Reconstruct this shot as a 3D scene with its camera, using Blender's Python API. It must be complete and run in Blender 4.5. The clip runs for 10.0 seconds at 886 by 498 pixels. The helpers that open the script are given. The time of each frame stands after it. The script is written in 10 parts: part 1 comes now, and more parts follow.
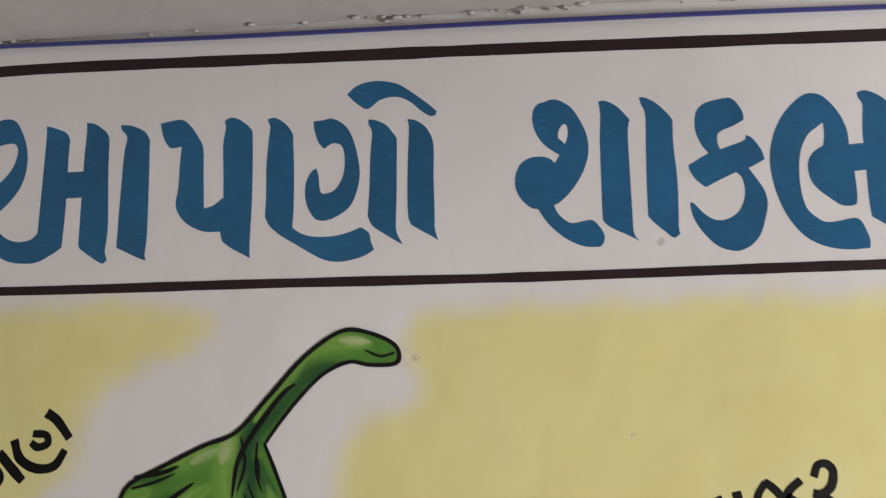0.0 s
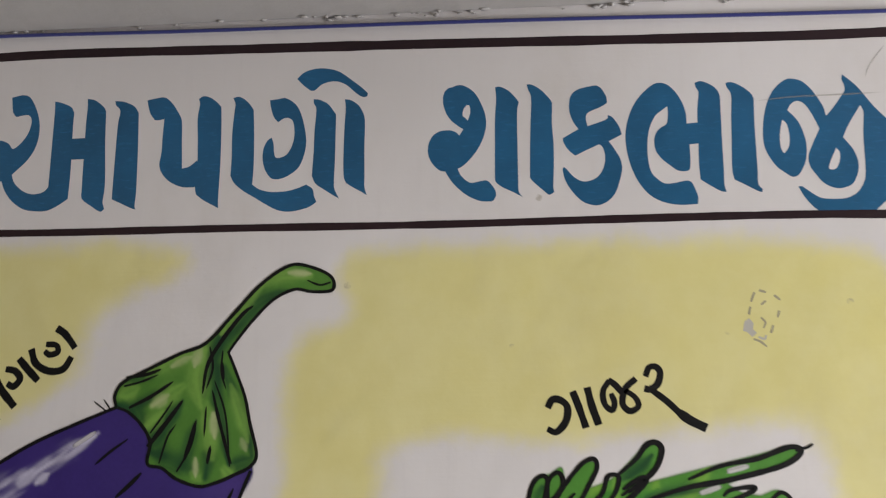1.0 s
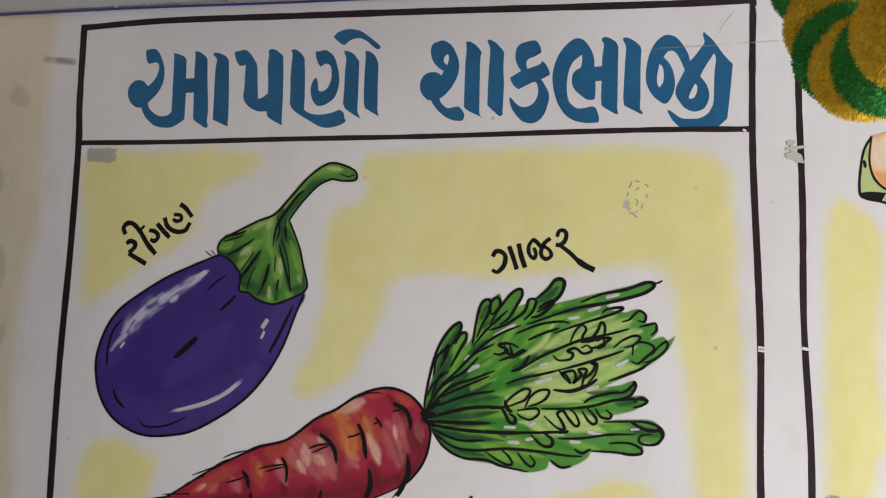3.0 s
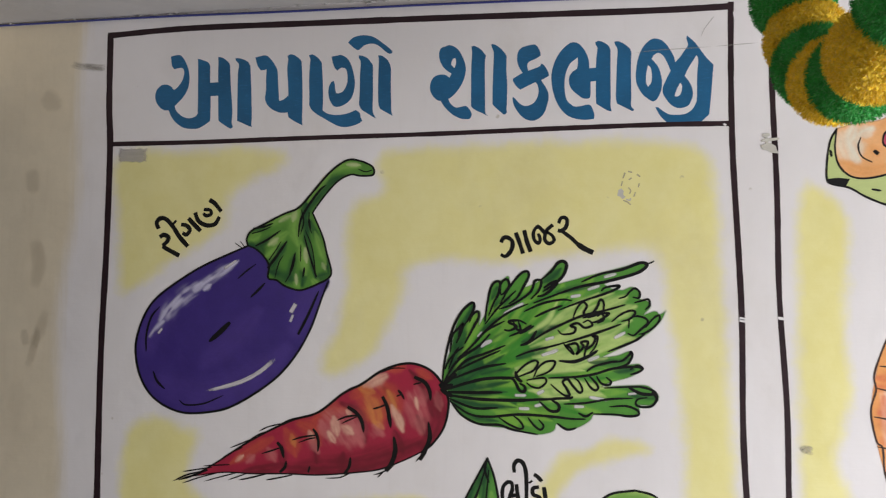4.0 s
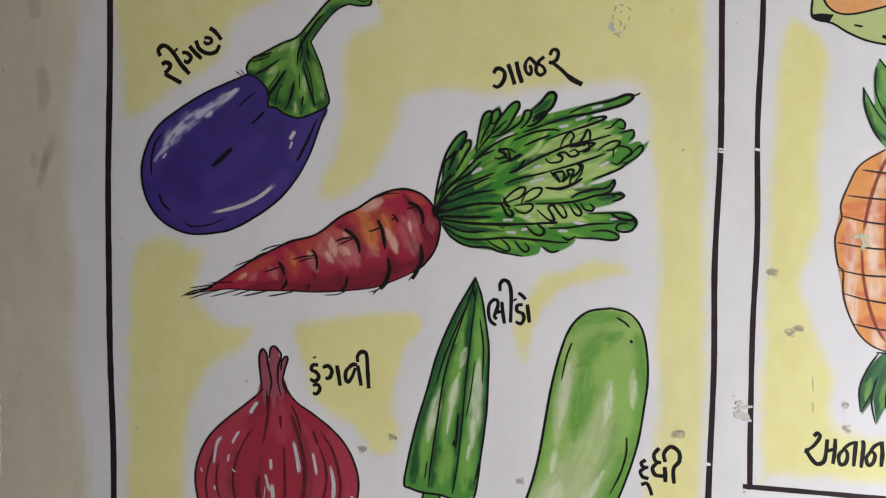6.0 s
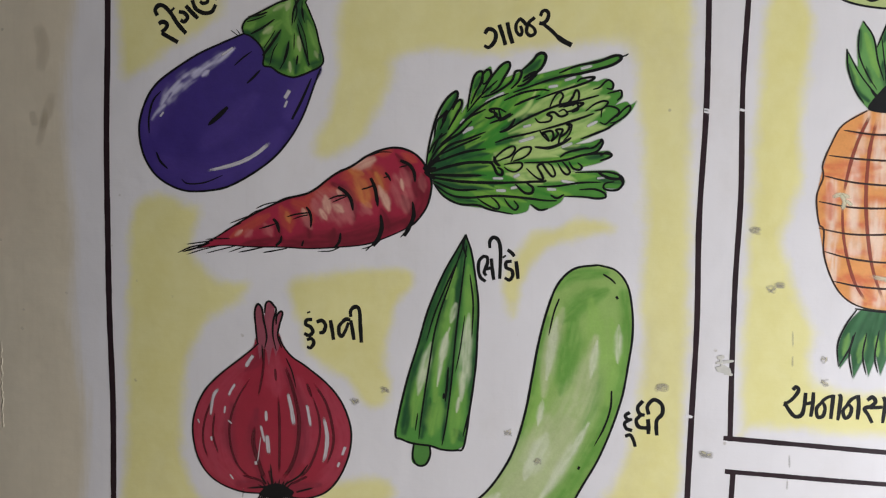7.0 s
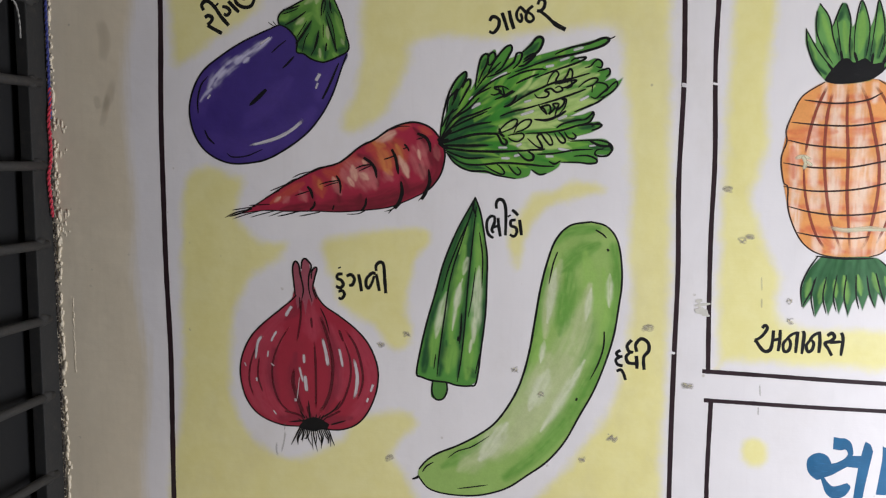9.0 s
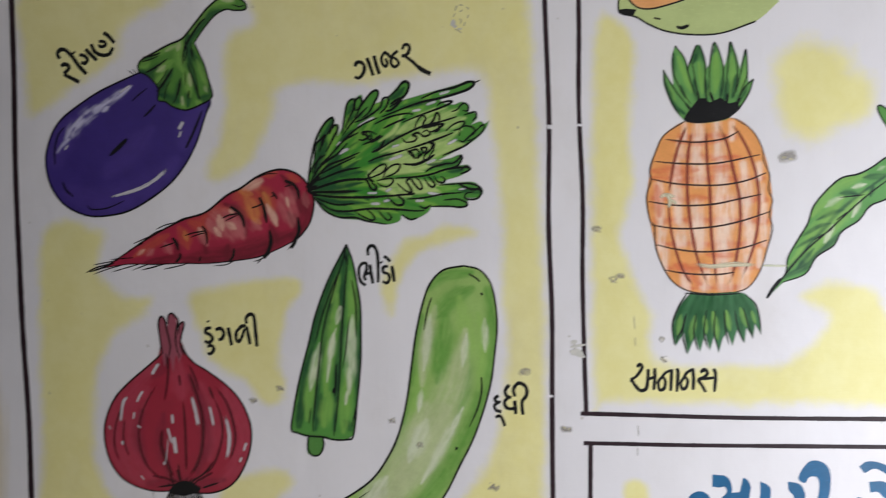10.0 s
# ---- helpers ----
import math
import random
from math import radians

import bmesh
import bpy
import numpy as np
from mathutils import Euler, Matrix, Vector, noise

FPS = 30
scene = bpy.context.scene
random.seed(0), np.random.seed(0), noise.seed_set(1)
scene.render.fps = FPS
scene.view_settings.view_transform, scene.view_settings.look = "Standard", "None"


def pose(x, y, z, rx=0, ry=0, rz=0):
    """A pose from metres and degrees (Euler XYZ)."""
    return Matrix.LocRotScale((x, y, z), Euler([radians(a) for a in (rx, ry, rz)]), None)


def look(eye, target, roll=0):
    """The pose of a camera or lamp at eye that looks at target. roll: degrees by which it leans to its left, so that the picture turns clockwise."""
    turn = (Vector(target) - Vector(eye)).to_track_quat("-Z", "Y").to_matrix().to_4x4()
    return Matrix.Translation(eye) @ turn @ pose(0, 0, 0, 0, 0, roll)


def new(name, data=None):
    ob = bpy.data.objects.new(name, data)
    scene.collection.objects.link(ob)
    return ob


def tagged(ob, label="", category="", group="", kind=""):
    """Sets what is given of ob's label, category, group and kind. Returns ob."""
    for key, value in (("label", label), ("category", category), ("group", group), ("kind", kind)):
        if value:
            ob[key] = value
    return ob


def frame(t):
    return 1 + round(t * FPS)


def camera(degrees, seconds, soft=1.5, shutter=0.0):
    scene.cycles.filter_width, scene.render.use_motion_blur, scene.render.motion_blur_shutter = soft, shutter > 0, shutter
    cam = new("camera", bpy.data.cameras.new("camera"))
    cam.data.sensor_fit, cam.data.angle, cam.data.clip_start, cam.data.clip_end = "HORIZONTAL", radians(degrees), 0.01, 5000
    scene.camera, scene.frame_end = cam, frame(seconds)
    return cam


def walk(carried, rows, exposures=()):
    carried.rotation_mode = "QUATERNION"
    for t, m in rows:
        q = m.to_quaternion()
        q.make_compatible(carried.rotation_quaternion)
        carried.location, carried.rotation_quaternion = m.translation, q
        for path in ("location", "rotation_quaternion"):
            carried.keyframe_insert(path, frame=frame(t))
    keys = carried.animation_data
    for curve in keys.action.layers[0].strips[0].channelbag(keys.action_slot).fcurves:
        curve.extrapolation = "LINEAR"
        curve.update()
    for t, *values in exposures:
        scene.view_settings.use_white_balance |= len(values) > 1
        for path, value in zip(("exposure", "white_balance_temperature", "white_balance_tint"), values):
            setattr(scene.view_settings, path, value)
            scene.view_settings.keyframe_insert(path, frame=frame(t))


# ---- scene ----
cam = camera(54.9, 10.0, soft=1.15, shutter=0.22)
PATH = [
    (0, (0.048, -0.039, 1.711), (-0.165, 1.894, 2.179), -0.5),
    (0.5, (0.082, -0.077, 1.672), (-0.094, 1.856, 2.157), -0.5),
    (1, (0.114, -0.177, 1.655), (-0.072, 1.77, 2.073), -0.1),
    (1.5, (0.196, -0.276, 1.612), (-0.077, 1.674, 1.959), 1.3),
    (2, (0.251, -0.406, 1.568), (-0.078, 1.543, 1.874), 2.1),
    (2.5, (0.273, -0.456, 1.564), (-0.092, 1.492, 1.834), 1.9),
    (3.8, (0.223, -0.597, 1.567), (-0.105, 1.368, 1.745), -0.3),
    (4, (0.22, -0.617, 1.569), (-0.074, 1.355, 1.739), -0.3),
    (4.5, (0.221, -0.642, 1.57), (-0.005, 1.342, 1.684), 0.1),
    (5, (0.212, -0.642, 1.535), (-0.029, 1.343, 1.564), 0.4),
    (5.5, (0.217, -0.648, 1.508), (-0.038, 1.335, 1.464), 0.7),
    (5.7, (0.219, -0.657, 1.504), (-0.045, 1.324, 1.431), 0.7),
    (6.8, (0.256, -0.691, 1.472), (-0.039, 1.281, 1.317), 1.0),
    (7, (0.244, -0.697, 1.471), (-0.03, 1.277, 1.308), 1.1),
    (7.5, (0.241, -0.73, 1.462), (-0.027, 1.243, 1.272), 0.6),
    (8, (0.255, -0.754, 1.453), (-0.017, 1.215, 1.234), 0.3),
    (8.5, (0.268, -0.832, 1.452), (-0.025, 1.134, 1.23), 0.3),
    (9, (0.281, -0.874, 1.451), (-0.039, 1.09, 1.247), 0.2),
    (9.5, (0.301, -0.87, 1.448), (-0.062, 1.089, 1.272), -0.5),
    (9.7, (0.33, -0.855, 1.451), (0.014, 1.114, 1.298), -0.9),
    (10, (0.366, -0.835, 1.439), (0.213, 1.158, 1.356), -1.2),
]
walk(cam, [(t, look(eye, target, roll)) for t, eye, target, roll in PATH],
     exposures=[(0, 0.18, 6950, 11), (0.4, 0.02, 6950, 11), (1.0, 0.04, 6900, 11), (1.5, 0.08, 6800, 11), (2.5, 0.07, 6700, 11),
                (4.0, 0.08, 6700, 11), (5.0, 0.03, 6500, 10), (7.5, -0.15, 6450, 11), (9.0, -0.08, 6400, 12), (9.6, -0.10, 6400, 12), (10, -0.29, 6350, 11)])

# ---------------------------------------------------------------- light
sky_world = bpy.data.worlds.new("sky")
scene.world = sky_world
sky_world.use_nodes = True
_wn = sky_world.node_tree.nodes
_sky = _wn.new("ShaderNodeTexSky")
_sky.sky_type, _sky.sun_disc = "NISHITA", False
_sky.sun_elevation, _sky.sun_rotation = radians(50), radians(200)
sky_world.node_tree.links.new(_sky.outputs[0], _wn["Background"].inputs[0])
_wn["Background"].inputs[1].default_value = 0.08

sun = new("sun", bpy.data.lights.new("sun", "SUN"))
sun.data.energy, sun.data.angle, sun.data.color = 3.0, radians(0.5), (1.0, 0.96, 0.9)
sun.matrix_world = look((-3, -6, 9), (0, 0, 0))

LAMP_POWER = 56.0
door_light = new("door_daylight", bpy.data.lights.new("door_daylight", "AREA"))
door_light.data.shape, door_light.data.size, door_light.data.size_y = "RECTANGLE", 0.92, 1.25
door_light.data.energy, door_light.data.color = LAMP_POWER, (0.935, 0.958, 1.0)
door_light.matrix_world = look((1.78, -0.45, 0.86), (0.0, -0.45, 0.86))

# ---------------------------------------------------------------- material helpers
WALL_Y = 0.5          # plane of the painted wall
CORNER_X = -0.64      # corner with the window wall
SOFFIT_Z = 2.0095      # underside of the shelf slab


def node_mat(name):
    m = bpy.data.materials.new(name)
    m.use_nodes = True
    nt = m.node_tree
    return m, nt, nt.nodes["Principled BSDF"]


def add(nt, kind, **ins):
    n = nt.nodes.new(kind)
    for k, v in ins.items():
        n.inputs[k.replace("_", " ")].default_value = v
    return n


def mixc(nt, fac, a, b, blend="MIX"):
    n = nt.nodes.new("ShaderNodeMix")
    n.data_type, n.blend_type = "RGBA", blend
    for sock, v in ((n.inputs[0], fac), (n.inputs[6], a), (n.inputs[7], b)):
        if hasattr(v, "is_linked"):
            nt.links.new(v, sock)
        elif isinstance(v, (int, float)):
            sock.default_value = v
        else:
            sock.default_value = (*v, 1)
    return n.outputs[2]


def mth(nt, op, a, b=0.0, clamp=False):
    n = nt.nodes.new("ShaderNodeMath")
    n.operation, n.use_clamp = op, clamp
    for sock, v in ((n.inputs[0], a), (n.inputs[1], b)):
        if hasattr(v, "is_linked"):
            nt.links.new(v, sock)
        else:
            sock.default_value = v
    return n.outputs[0]


def span(nt, v, a, b, lo=0.0, hi=1.0):
    n = nt.nodes.new("ShaderNodeMapRange")
    n.interpolation_type = "SMOOTHSTEP"
    nt.links.new(v, n.inputs[0])
    for i, x in enumerate((a, b, lo, hi)):
        n.inputs[i + 1].default_value = x
    return n.outputs[0]


def coords(nt, scale=(1, 1, 1), which="Object"):
    tc = nt.nodes.new("ShaderNodeTexCoord")
    mp = nt.nodes.new("ShaderNodeMapping")
    mp.inputs["Scale"].default_value = scale
    nt.links.new(tc.outputs[which], mp.inputs[0])
    return mp.outputs[0]


def world_pos(nt, scale=(1, 1, 1)):
    g = nt.nodes.new("ShaderNodeNewGeometry")
    mp = nt.nodes.new("ShaderNodeMapping")
    mp.inputs["Scale"].default_value = scale
    nt.links.new(g.outputs["Position"], mp.inputs[0])
    return mp.outputs[0]


def noise_tex(nt, vec, scale, detail=4.0, rough=0.55):
    n = add(nt, "ShaderNodeTexNoise", Scale=scale, Detail=detail, Roughness=rough)
    nt.links.new(vec, n.inputs["Vector"])
    return n.outputs[0]


def bump(nt, bsdf, height, strength, dist):
    b = add(nt, "ShaderNodeBump", Strength=strength, Distance=dist)
    nt.links.new(height, b.inputs["Height"])
    nt.links.new(b.outputs[0], bsdf.inputs["Normal"])


def wall_relief(nt, bsdf, strength=0.25):
    """Brushed, slightly uneven plaster, shared by the wall and the paint on it."""
    coarse = noise_tex(nt, world_pos(nt), 9.0, 3.0)
    brush = noise_tex(nt, world_pos(nt, (4, 1, 60)), 6.0, 4.0)
    fine = noise_tex(nt, world_pos(nt), 160.0, 3.0)
    h = mth(nt, "ADD", mth(nt, "MULTIPLY", coarse, 2.2), mth(nt, "ADD", mth(nt, "MULTIPLY", brush, 0.07), mth(nt, "MULTIPLY", fine, 0.12)))
    bump(nt, bsdf, h, strength, 0.006)


def plain_plaster(name, colour, rough=0.75, relief=0.5):
    m, nt, b = node_mat(name)
    big = noise_tex(nt, world_pos(nt), 2.5, 5.0, 0.6)
    small = noise_tex(nt, world_pos(nt), 55.0, 4.0, 0.6)
    c = mixc(nt, span(nt, big, 0.3, 0.75), [v * 0.86 for v in colour], colour)
    c = mixc(nt, span(nt, small, 0.35, 0.7), [v * 0.93 for v in colour], c)
    nt.links.new(c, b.inputs["Base Color"])
    b.inputs["Roughness"].default_value = rough
    wall_relief(nt, b, relief)
    return m


WHITE, CREAM, YELLOW = (0.768, 0.742, 0.760), (0.74, 0.655, 0.51), (0.79, 0.735, 0.33)


def mural_wall_material():
    """White enamel ground with a sprayed yellow wash (vertex density 'wash') and old cream limewash (density 'cream')."""
    m, nt, b = node_mat("painted_plaster_wall")
    wash = nt.nodes.new("ShaderNodeAttribute"); wash.attribute_name = "wash"
    cream = nt.nodes.new("ShaderNodeAttribute"); cream.attribute_name = "cream"
    big = noise_tex(nt, world_pos(nt), 3.0, 5.0, 0.6)
    mid = noise_tex(nt, world_pos(nt), 24.0, 5.0, 0.65)
    streak = noise_tex(nt, world_pos(nt, (30, 1, 2.5)), 4.0, 4.0, 0.6)
    fine = noise_tex(nt, world_pos(nt), 210.0, 2.0)
    white = mixc(nt, span(nt, big, 0.35, 0.7), [v * 0.95 for v in WHITE], WHITE)
    white = mixc(nt, span(nt, streak, 0.5, 0.85, 0, 0.25), white, (0.66, 0.63, 0.64))
    yel = mixc(nt, span(nt, mid, 0.3, 0.75), (0.75, 0.685, 0.265), YELLOW)
    yel = mixc(nt, span(nt, big, 0.3, 0.7, 0, 0.25), yel, (0.81, 0.77, 0.46))
    crm = mixc(nt, span(nt, mid, 0.3, 0.8), [v * 0.9 for v in CREAM], CREAM)
    crm = mixc(nt, span(nt, streak, 0.45, 0.8, 0, 0.18), crm, (0.56, 0.47, 0.34))
    crm = mixc(nt, span(nt, big, 0.42, 0.7, 0, 0.3), crm, (0.56, 0.475, 0.35))
    wob = mth(nt, "ADD", wash.outputs["Fac"], mth(nt, "MULTIPLY", mth(nt, "SUBTRACT", mid, 0.5), 0.95))
    c = mixc(nt, span(nt, wob, 0.12, 0.88, 0, 0.97), white, yel)
    wob2 = mth(nt, "ADD", cream.outputs["Fac"], mth(nt, "MULTIPLY", mth(nt, "SUBTRACT", streak, 0.5), 0.5))
    c = mixc(nt, span(nt, wob2, 0.2, 0.85), c, crm)
    # broad faint brown clouds, and small specks of dirt
    cloud = noise_tex(nt, world_pos(nt, (1, 1, 0.7)), 5.5, 6.0, 0.62)
    c = mixc(nt, span(nt, cloud, 0.50, 0.78, 0, 0.22), c, (0.46, 0.40, 0.32))
    dots = add(nt, "ShaderNodeTexVoronoi", Scale=21.0)
    nt.links.new(world_pos(nt), dots.inputs["Vector"])
    speck = mth(nt, "MULTIPLY", span(nt, dots.outputs["Distance"], 0.045, 0.075, 1, 0), span(nt, mid, 0.52, 0.6))
    c = mixc(nt, mth(nt, "MULTIPLY", speck, 0.55), c, (0.33, 0.29, 0.22))
    nt.links.new(c, b.inputs["Base Color"])
    r = mth(nt, "ADD", mth(nt, "MULTIPLY", fine, 0.12), 0.40)
    nt.links.new(mth(nt, "ADD", r, mth(nt, "MULTIPLY", cream.outputs["Fac"], 0.3)), b.inputs["Roughness"])
    wall_relief(nt, b, 0.22)
    return m


def metal_paint(name, colour, rough=0.6, rust=0.4):
    m, nt, b = node_mat(name)
    n = noise_tex(nt, world_pos(nt), 45.0, 6.0, 0.7)
    n2 = noise_tex(nt, world_pos(nt), 300.0, 3.0)
    c = mixc(nt, span(nt, n, 0.5, 0.72, 0, rust), colour, (0.07, 0.055, 0.042))
    c = mixc(nt, span(nt, n2, 0.55, 0.8, 0, 0.25), c, (0.07, 0.067, 0.063))
    nt.links.new(c, b.inputs["Base Color"])
    b.inputs["Roughness"].default_value = rough
    bump(nt, b, n, 0.5, 0.002)
    return m


M_WALL = mural_wall_material()
M_CREAM = plain_plaster("cream_limewash", CREAM, 0.8, 0.6)
# White base darkened to dim the soffit and its bounce onto the title.
M_SOFFIT = plain_plaster("dimmed_soffit_plaster", (0.46, 0.445, 0.445), 0.7, 0.5)
# Unseen room surfaces, darkened to cut their bounce onto the painted wall.
M_ROOM = plain_plaster("dimmed_room_limewash", (0.31, 0.27, 0.21), 0.85, 0.4)
M_CEIL = plain_plaster("dimmed_ceiling_limewash", (0.42, 0.40, 0.375), 0.8, 0.4)
M_FLOOR = plain_plaster("grey_floor_tile", (0.17, 0.155, 0.14), 0.5, 0.1)
M_GROUND = plain_plaster("outdoor_earth", (0.30, 0.24, 0.17), 0.9, 0.5)
M_IRON = metal_paint("dark_iron", (0.011, 0.011, 0.011), 0.75, 0.2)
M_BAR = metal_paint("worn_iron_bar", (0.022, 0.021, 0.020), 0.75, 0.3)
M_BACKING = plain_plaster("black_backing", (0.003, 0.003, 0.0035), 0.9, 0.1)


# ---------------------------------------------------------------- mesh helpers
def bm_box(bm, lo, hi, bevel=0.0):
    r = bmesh.ops.create_cube(bm, size=1.0)
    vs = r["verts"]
    for v in vs:
        v.co = Vector([lo[i] + (v.co[i] + 0.5) * (hi[i] - lo[i]) for i in range(3)])
    if bevel:
        es = {e for v in vs for e in v.link_edges}
        bmesh.ops.bevel(bm, geom=list(es), offset=bevel, segments=2, affect="EDGES", profile=0.6)


def mesh_from(name, bm, material, smooth=False):
    me = bpy.data.meshes.new(name)
    bm.to_mesh(me)
    bm.free()
    me.materials.append(material)
    if smooth:
        me.shade_smooth()
    return me


def part(name, bm, material, parent=None, label="", smooth=False):
    ob = new(name, mesh_from(name, bm, material, smooth))
    ob.parent = parent
    if label:
        ob["label"] = label
    return ob


def box_object(name, lo, hi, material, kind="structure", label="", category="", bevel=0.0):
    bm = bmesh.new()
    bm_box(bm, lo, hi, bevel)
    return tagged(part(name, bm, material), label, category, kind=kind)


def tube(bm, pts, radius, sides=6):
    """A round cord through the points, with its ends closed."""
    pts = [Vector(p) for p in pts]
    rings = []
    for i, p in enumerate(pts):
        d = (pts[min(i + 1, len(pts) - 1)] - pts[max(i - 1, 0)]).normalized()
        q = d.to_track_quat("Z", "Y")
        rings.append([bm.verts.new(p + q @ Vector((radius * math.cos(a), radius * math.sin(a), 0)))
                      for a in (2 * math.pi * k / sides for k in range(sides))])
    for a, b in zip(rings, rings[1:]):
        for k in range(sides):
            bm.faces.new((a[k], a[(k + 1) % sides], b[(k + 1) % sides], b[k]))
    bm.faces.new(rings[0][::-1])
    bm.faces.new(rings[-1])


def smooth_line(pts, per=8, closed=False):
    """A Catmull-Rom curve through the points, as an (n, 2 or 3) array."""
    p = np.array(pts, float)
    n = len(p)
    if n < 3 and not closed:
        s = np.linspace(0, 1, per + 1)[:, None]
        return p[0] + (p[1] - p[0]) * s
    out = []
    for i in range(n if closed else n - 1):
        if closed:
            a, b, c, d = p[(i - 1) % n], p[i], p[(i + 1) % n], p[(i + 2) % n]
            if (b == c).all():
                continue
            a = 2 * b - c if (a == b).all() else a
            d = 2 * c - b if (d == c).all() else d
        else:
            b, c = p[i], p[i + 1]
            a = p[i - 1] if i else 2 * b - c
            d = p[i + 2] if i + 2 < n else 2 * c - b
        for s in np.arange(per) / per:
            out.append(0.5 * (2 * b + (c - a) * s + (2 * a - 5 * b + 4 * c - d) * s ** 2 + (3 * b - a - 3 * c + d) * s ** 3))
    if not closed:
        out.append(p[-1])
    return np.array(out)


# ---------------------------------------------------------------- the painted wall
# Edges of the yellow wash, in millimetres from the panel's upper left corner (x right, y down).
PX, PZ = -0.43, 1.98
WASH = [
    ([(16, 176), (107, 170), (255, 175), (248, 202), (190, 227), (178, 272), (141, 303), (83, 336), (28, 365), (21, 270)], 24),
    ([(403, 184), (508, 177), (658, 177), (768, 180), (816, 194), (834, 238), (840, 388), (847, 610), (844, 804), (805, 798), (806, 686), (790, 641), (784, 478), (772, 411), (758, 322), (661, 326), (556, 333), (448, 333), (425, 378), (394, 444), (347, 476), (316, 474), (340, 413), (355, 351), (350, 297), (362, 251), (401, 234)], 24),
    ([(790, 616), (845, 616), (848, 831), (843, 1033), (836, 1165), (612, 1182), (640, 1088), (686, 1040), (731, 976), (766, 921), (785, 833), (793, 760)], 22),
    ([(47, 550), (140, 560), (130, 618), (169, 663), (220, 668), (199, 695), (149, 734), (118, 814), (114, 914), (141, 998), (220, 1042), (308, 1005), (334, 966), (408, 949), (444, 967), (397, 1025), (431, 1077), (439, 1196), (22, 1228), (27, 918), (32, 667)], 22),
    ([(278, 668), (313, 653), (382, 645), (457, 652), (438, 704), (426, 764), (436, 815), (404, 844), (367, 801), (313, 768), (300, 726)], 20),
    ([(627, 590), (665, 574), (709, 560), (748, 574), (702, 584), (654, 604), (624, 647), (610, 697), (594, 655)], 18),
    ([(339, 655), (397, 641), (464, 643), (447, 682), (387, 683)], 15),
    ([(936, 270), (973, 255), (996, 302), (983, 392), (989, 496), (969, 583), (996, 667), (1012, 706), (1022, 777), (1140, 785), (1225, 778), (1285, 714), (1242, 679), (1292, 658), (1350, 676), (1383, 745), (1425, 842), (1308, 845), (968, 839), (929, 830), (926, 565)], 22),
    ([(1214, 310), (1252, 292), (1284, 300), (1309, 318), (1319, 343), (1346, 361), (1338, 407), (1292, 423), (1259, 443), (1230, 432), (1210, 403), (1203, 356)], 37),
    ([(971, 971), (992, 963), (1007, 980), (1003, 1003), (982, 1008), (970, 993)], 15),
]


def soft_inside(points, polygon, soft):
    """Density 0..1 of a soft-edged patch at the points."""
    poly = smooth_line(polygon, 5, True)
    a, b = poly, np.roll(poly, -1, 0)
    inside = np.zeros(len(points), bool)
    dist = np.full(len(points), 1e9)
    for (x0, y0), (x1, y1) in zip(a, b):
        cross = (y0 > points[:, 1]) != (y1 > points[:, 1])
        with np.errstate(divide="ignore", invalid="ignore"):
            xs = x0 + (points[:, 1] - y0) / (y1 - y0 if y1 != y0 else 1e-9) * (x1 - x0)
        inside ^= cross & (points[:, 0] < xs)
        ab = np.array((x1 - x0, y1 - y0))
        t = np.clip(((points - (x0, y0)) @ ab) / max(ab @ ab, 1e-9), 0, 1)
        d = points - (x0, y0) - t[:, None] * ab
        dist = np.minimum(dist, (d ** 2).sum(1))
    sd = np.sqrt(dist) * np.where(inside, 1, -1)
    s = np.clip(sd / soft * 0.5 + 0.5, 0, 1)
    return s * s * (3 - 2 * s)


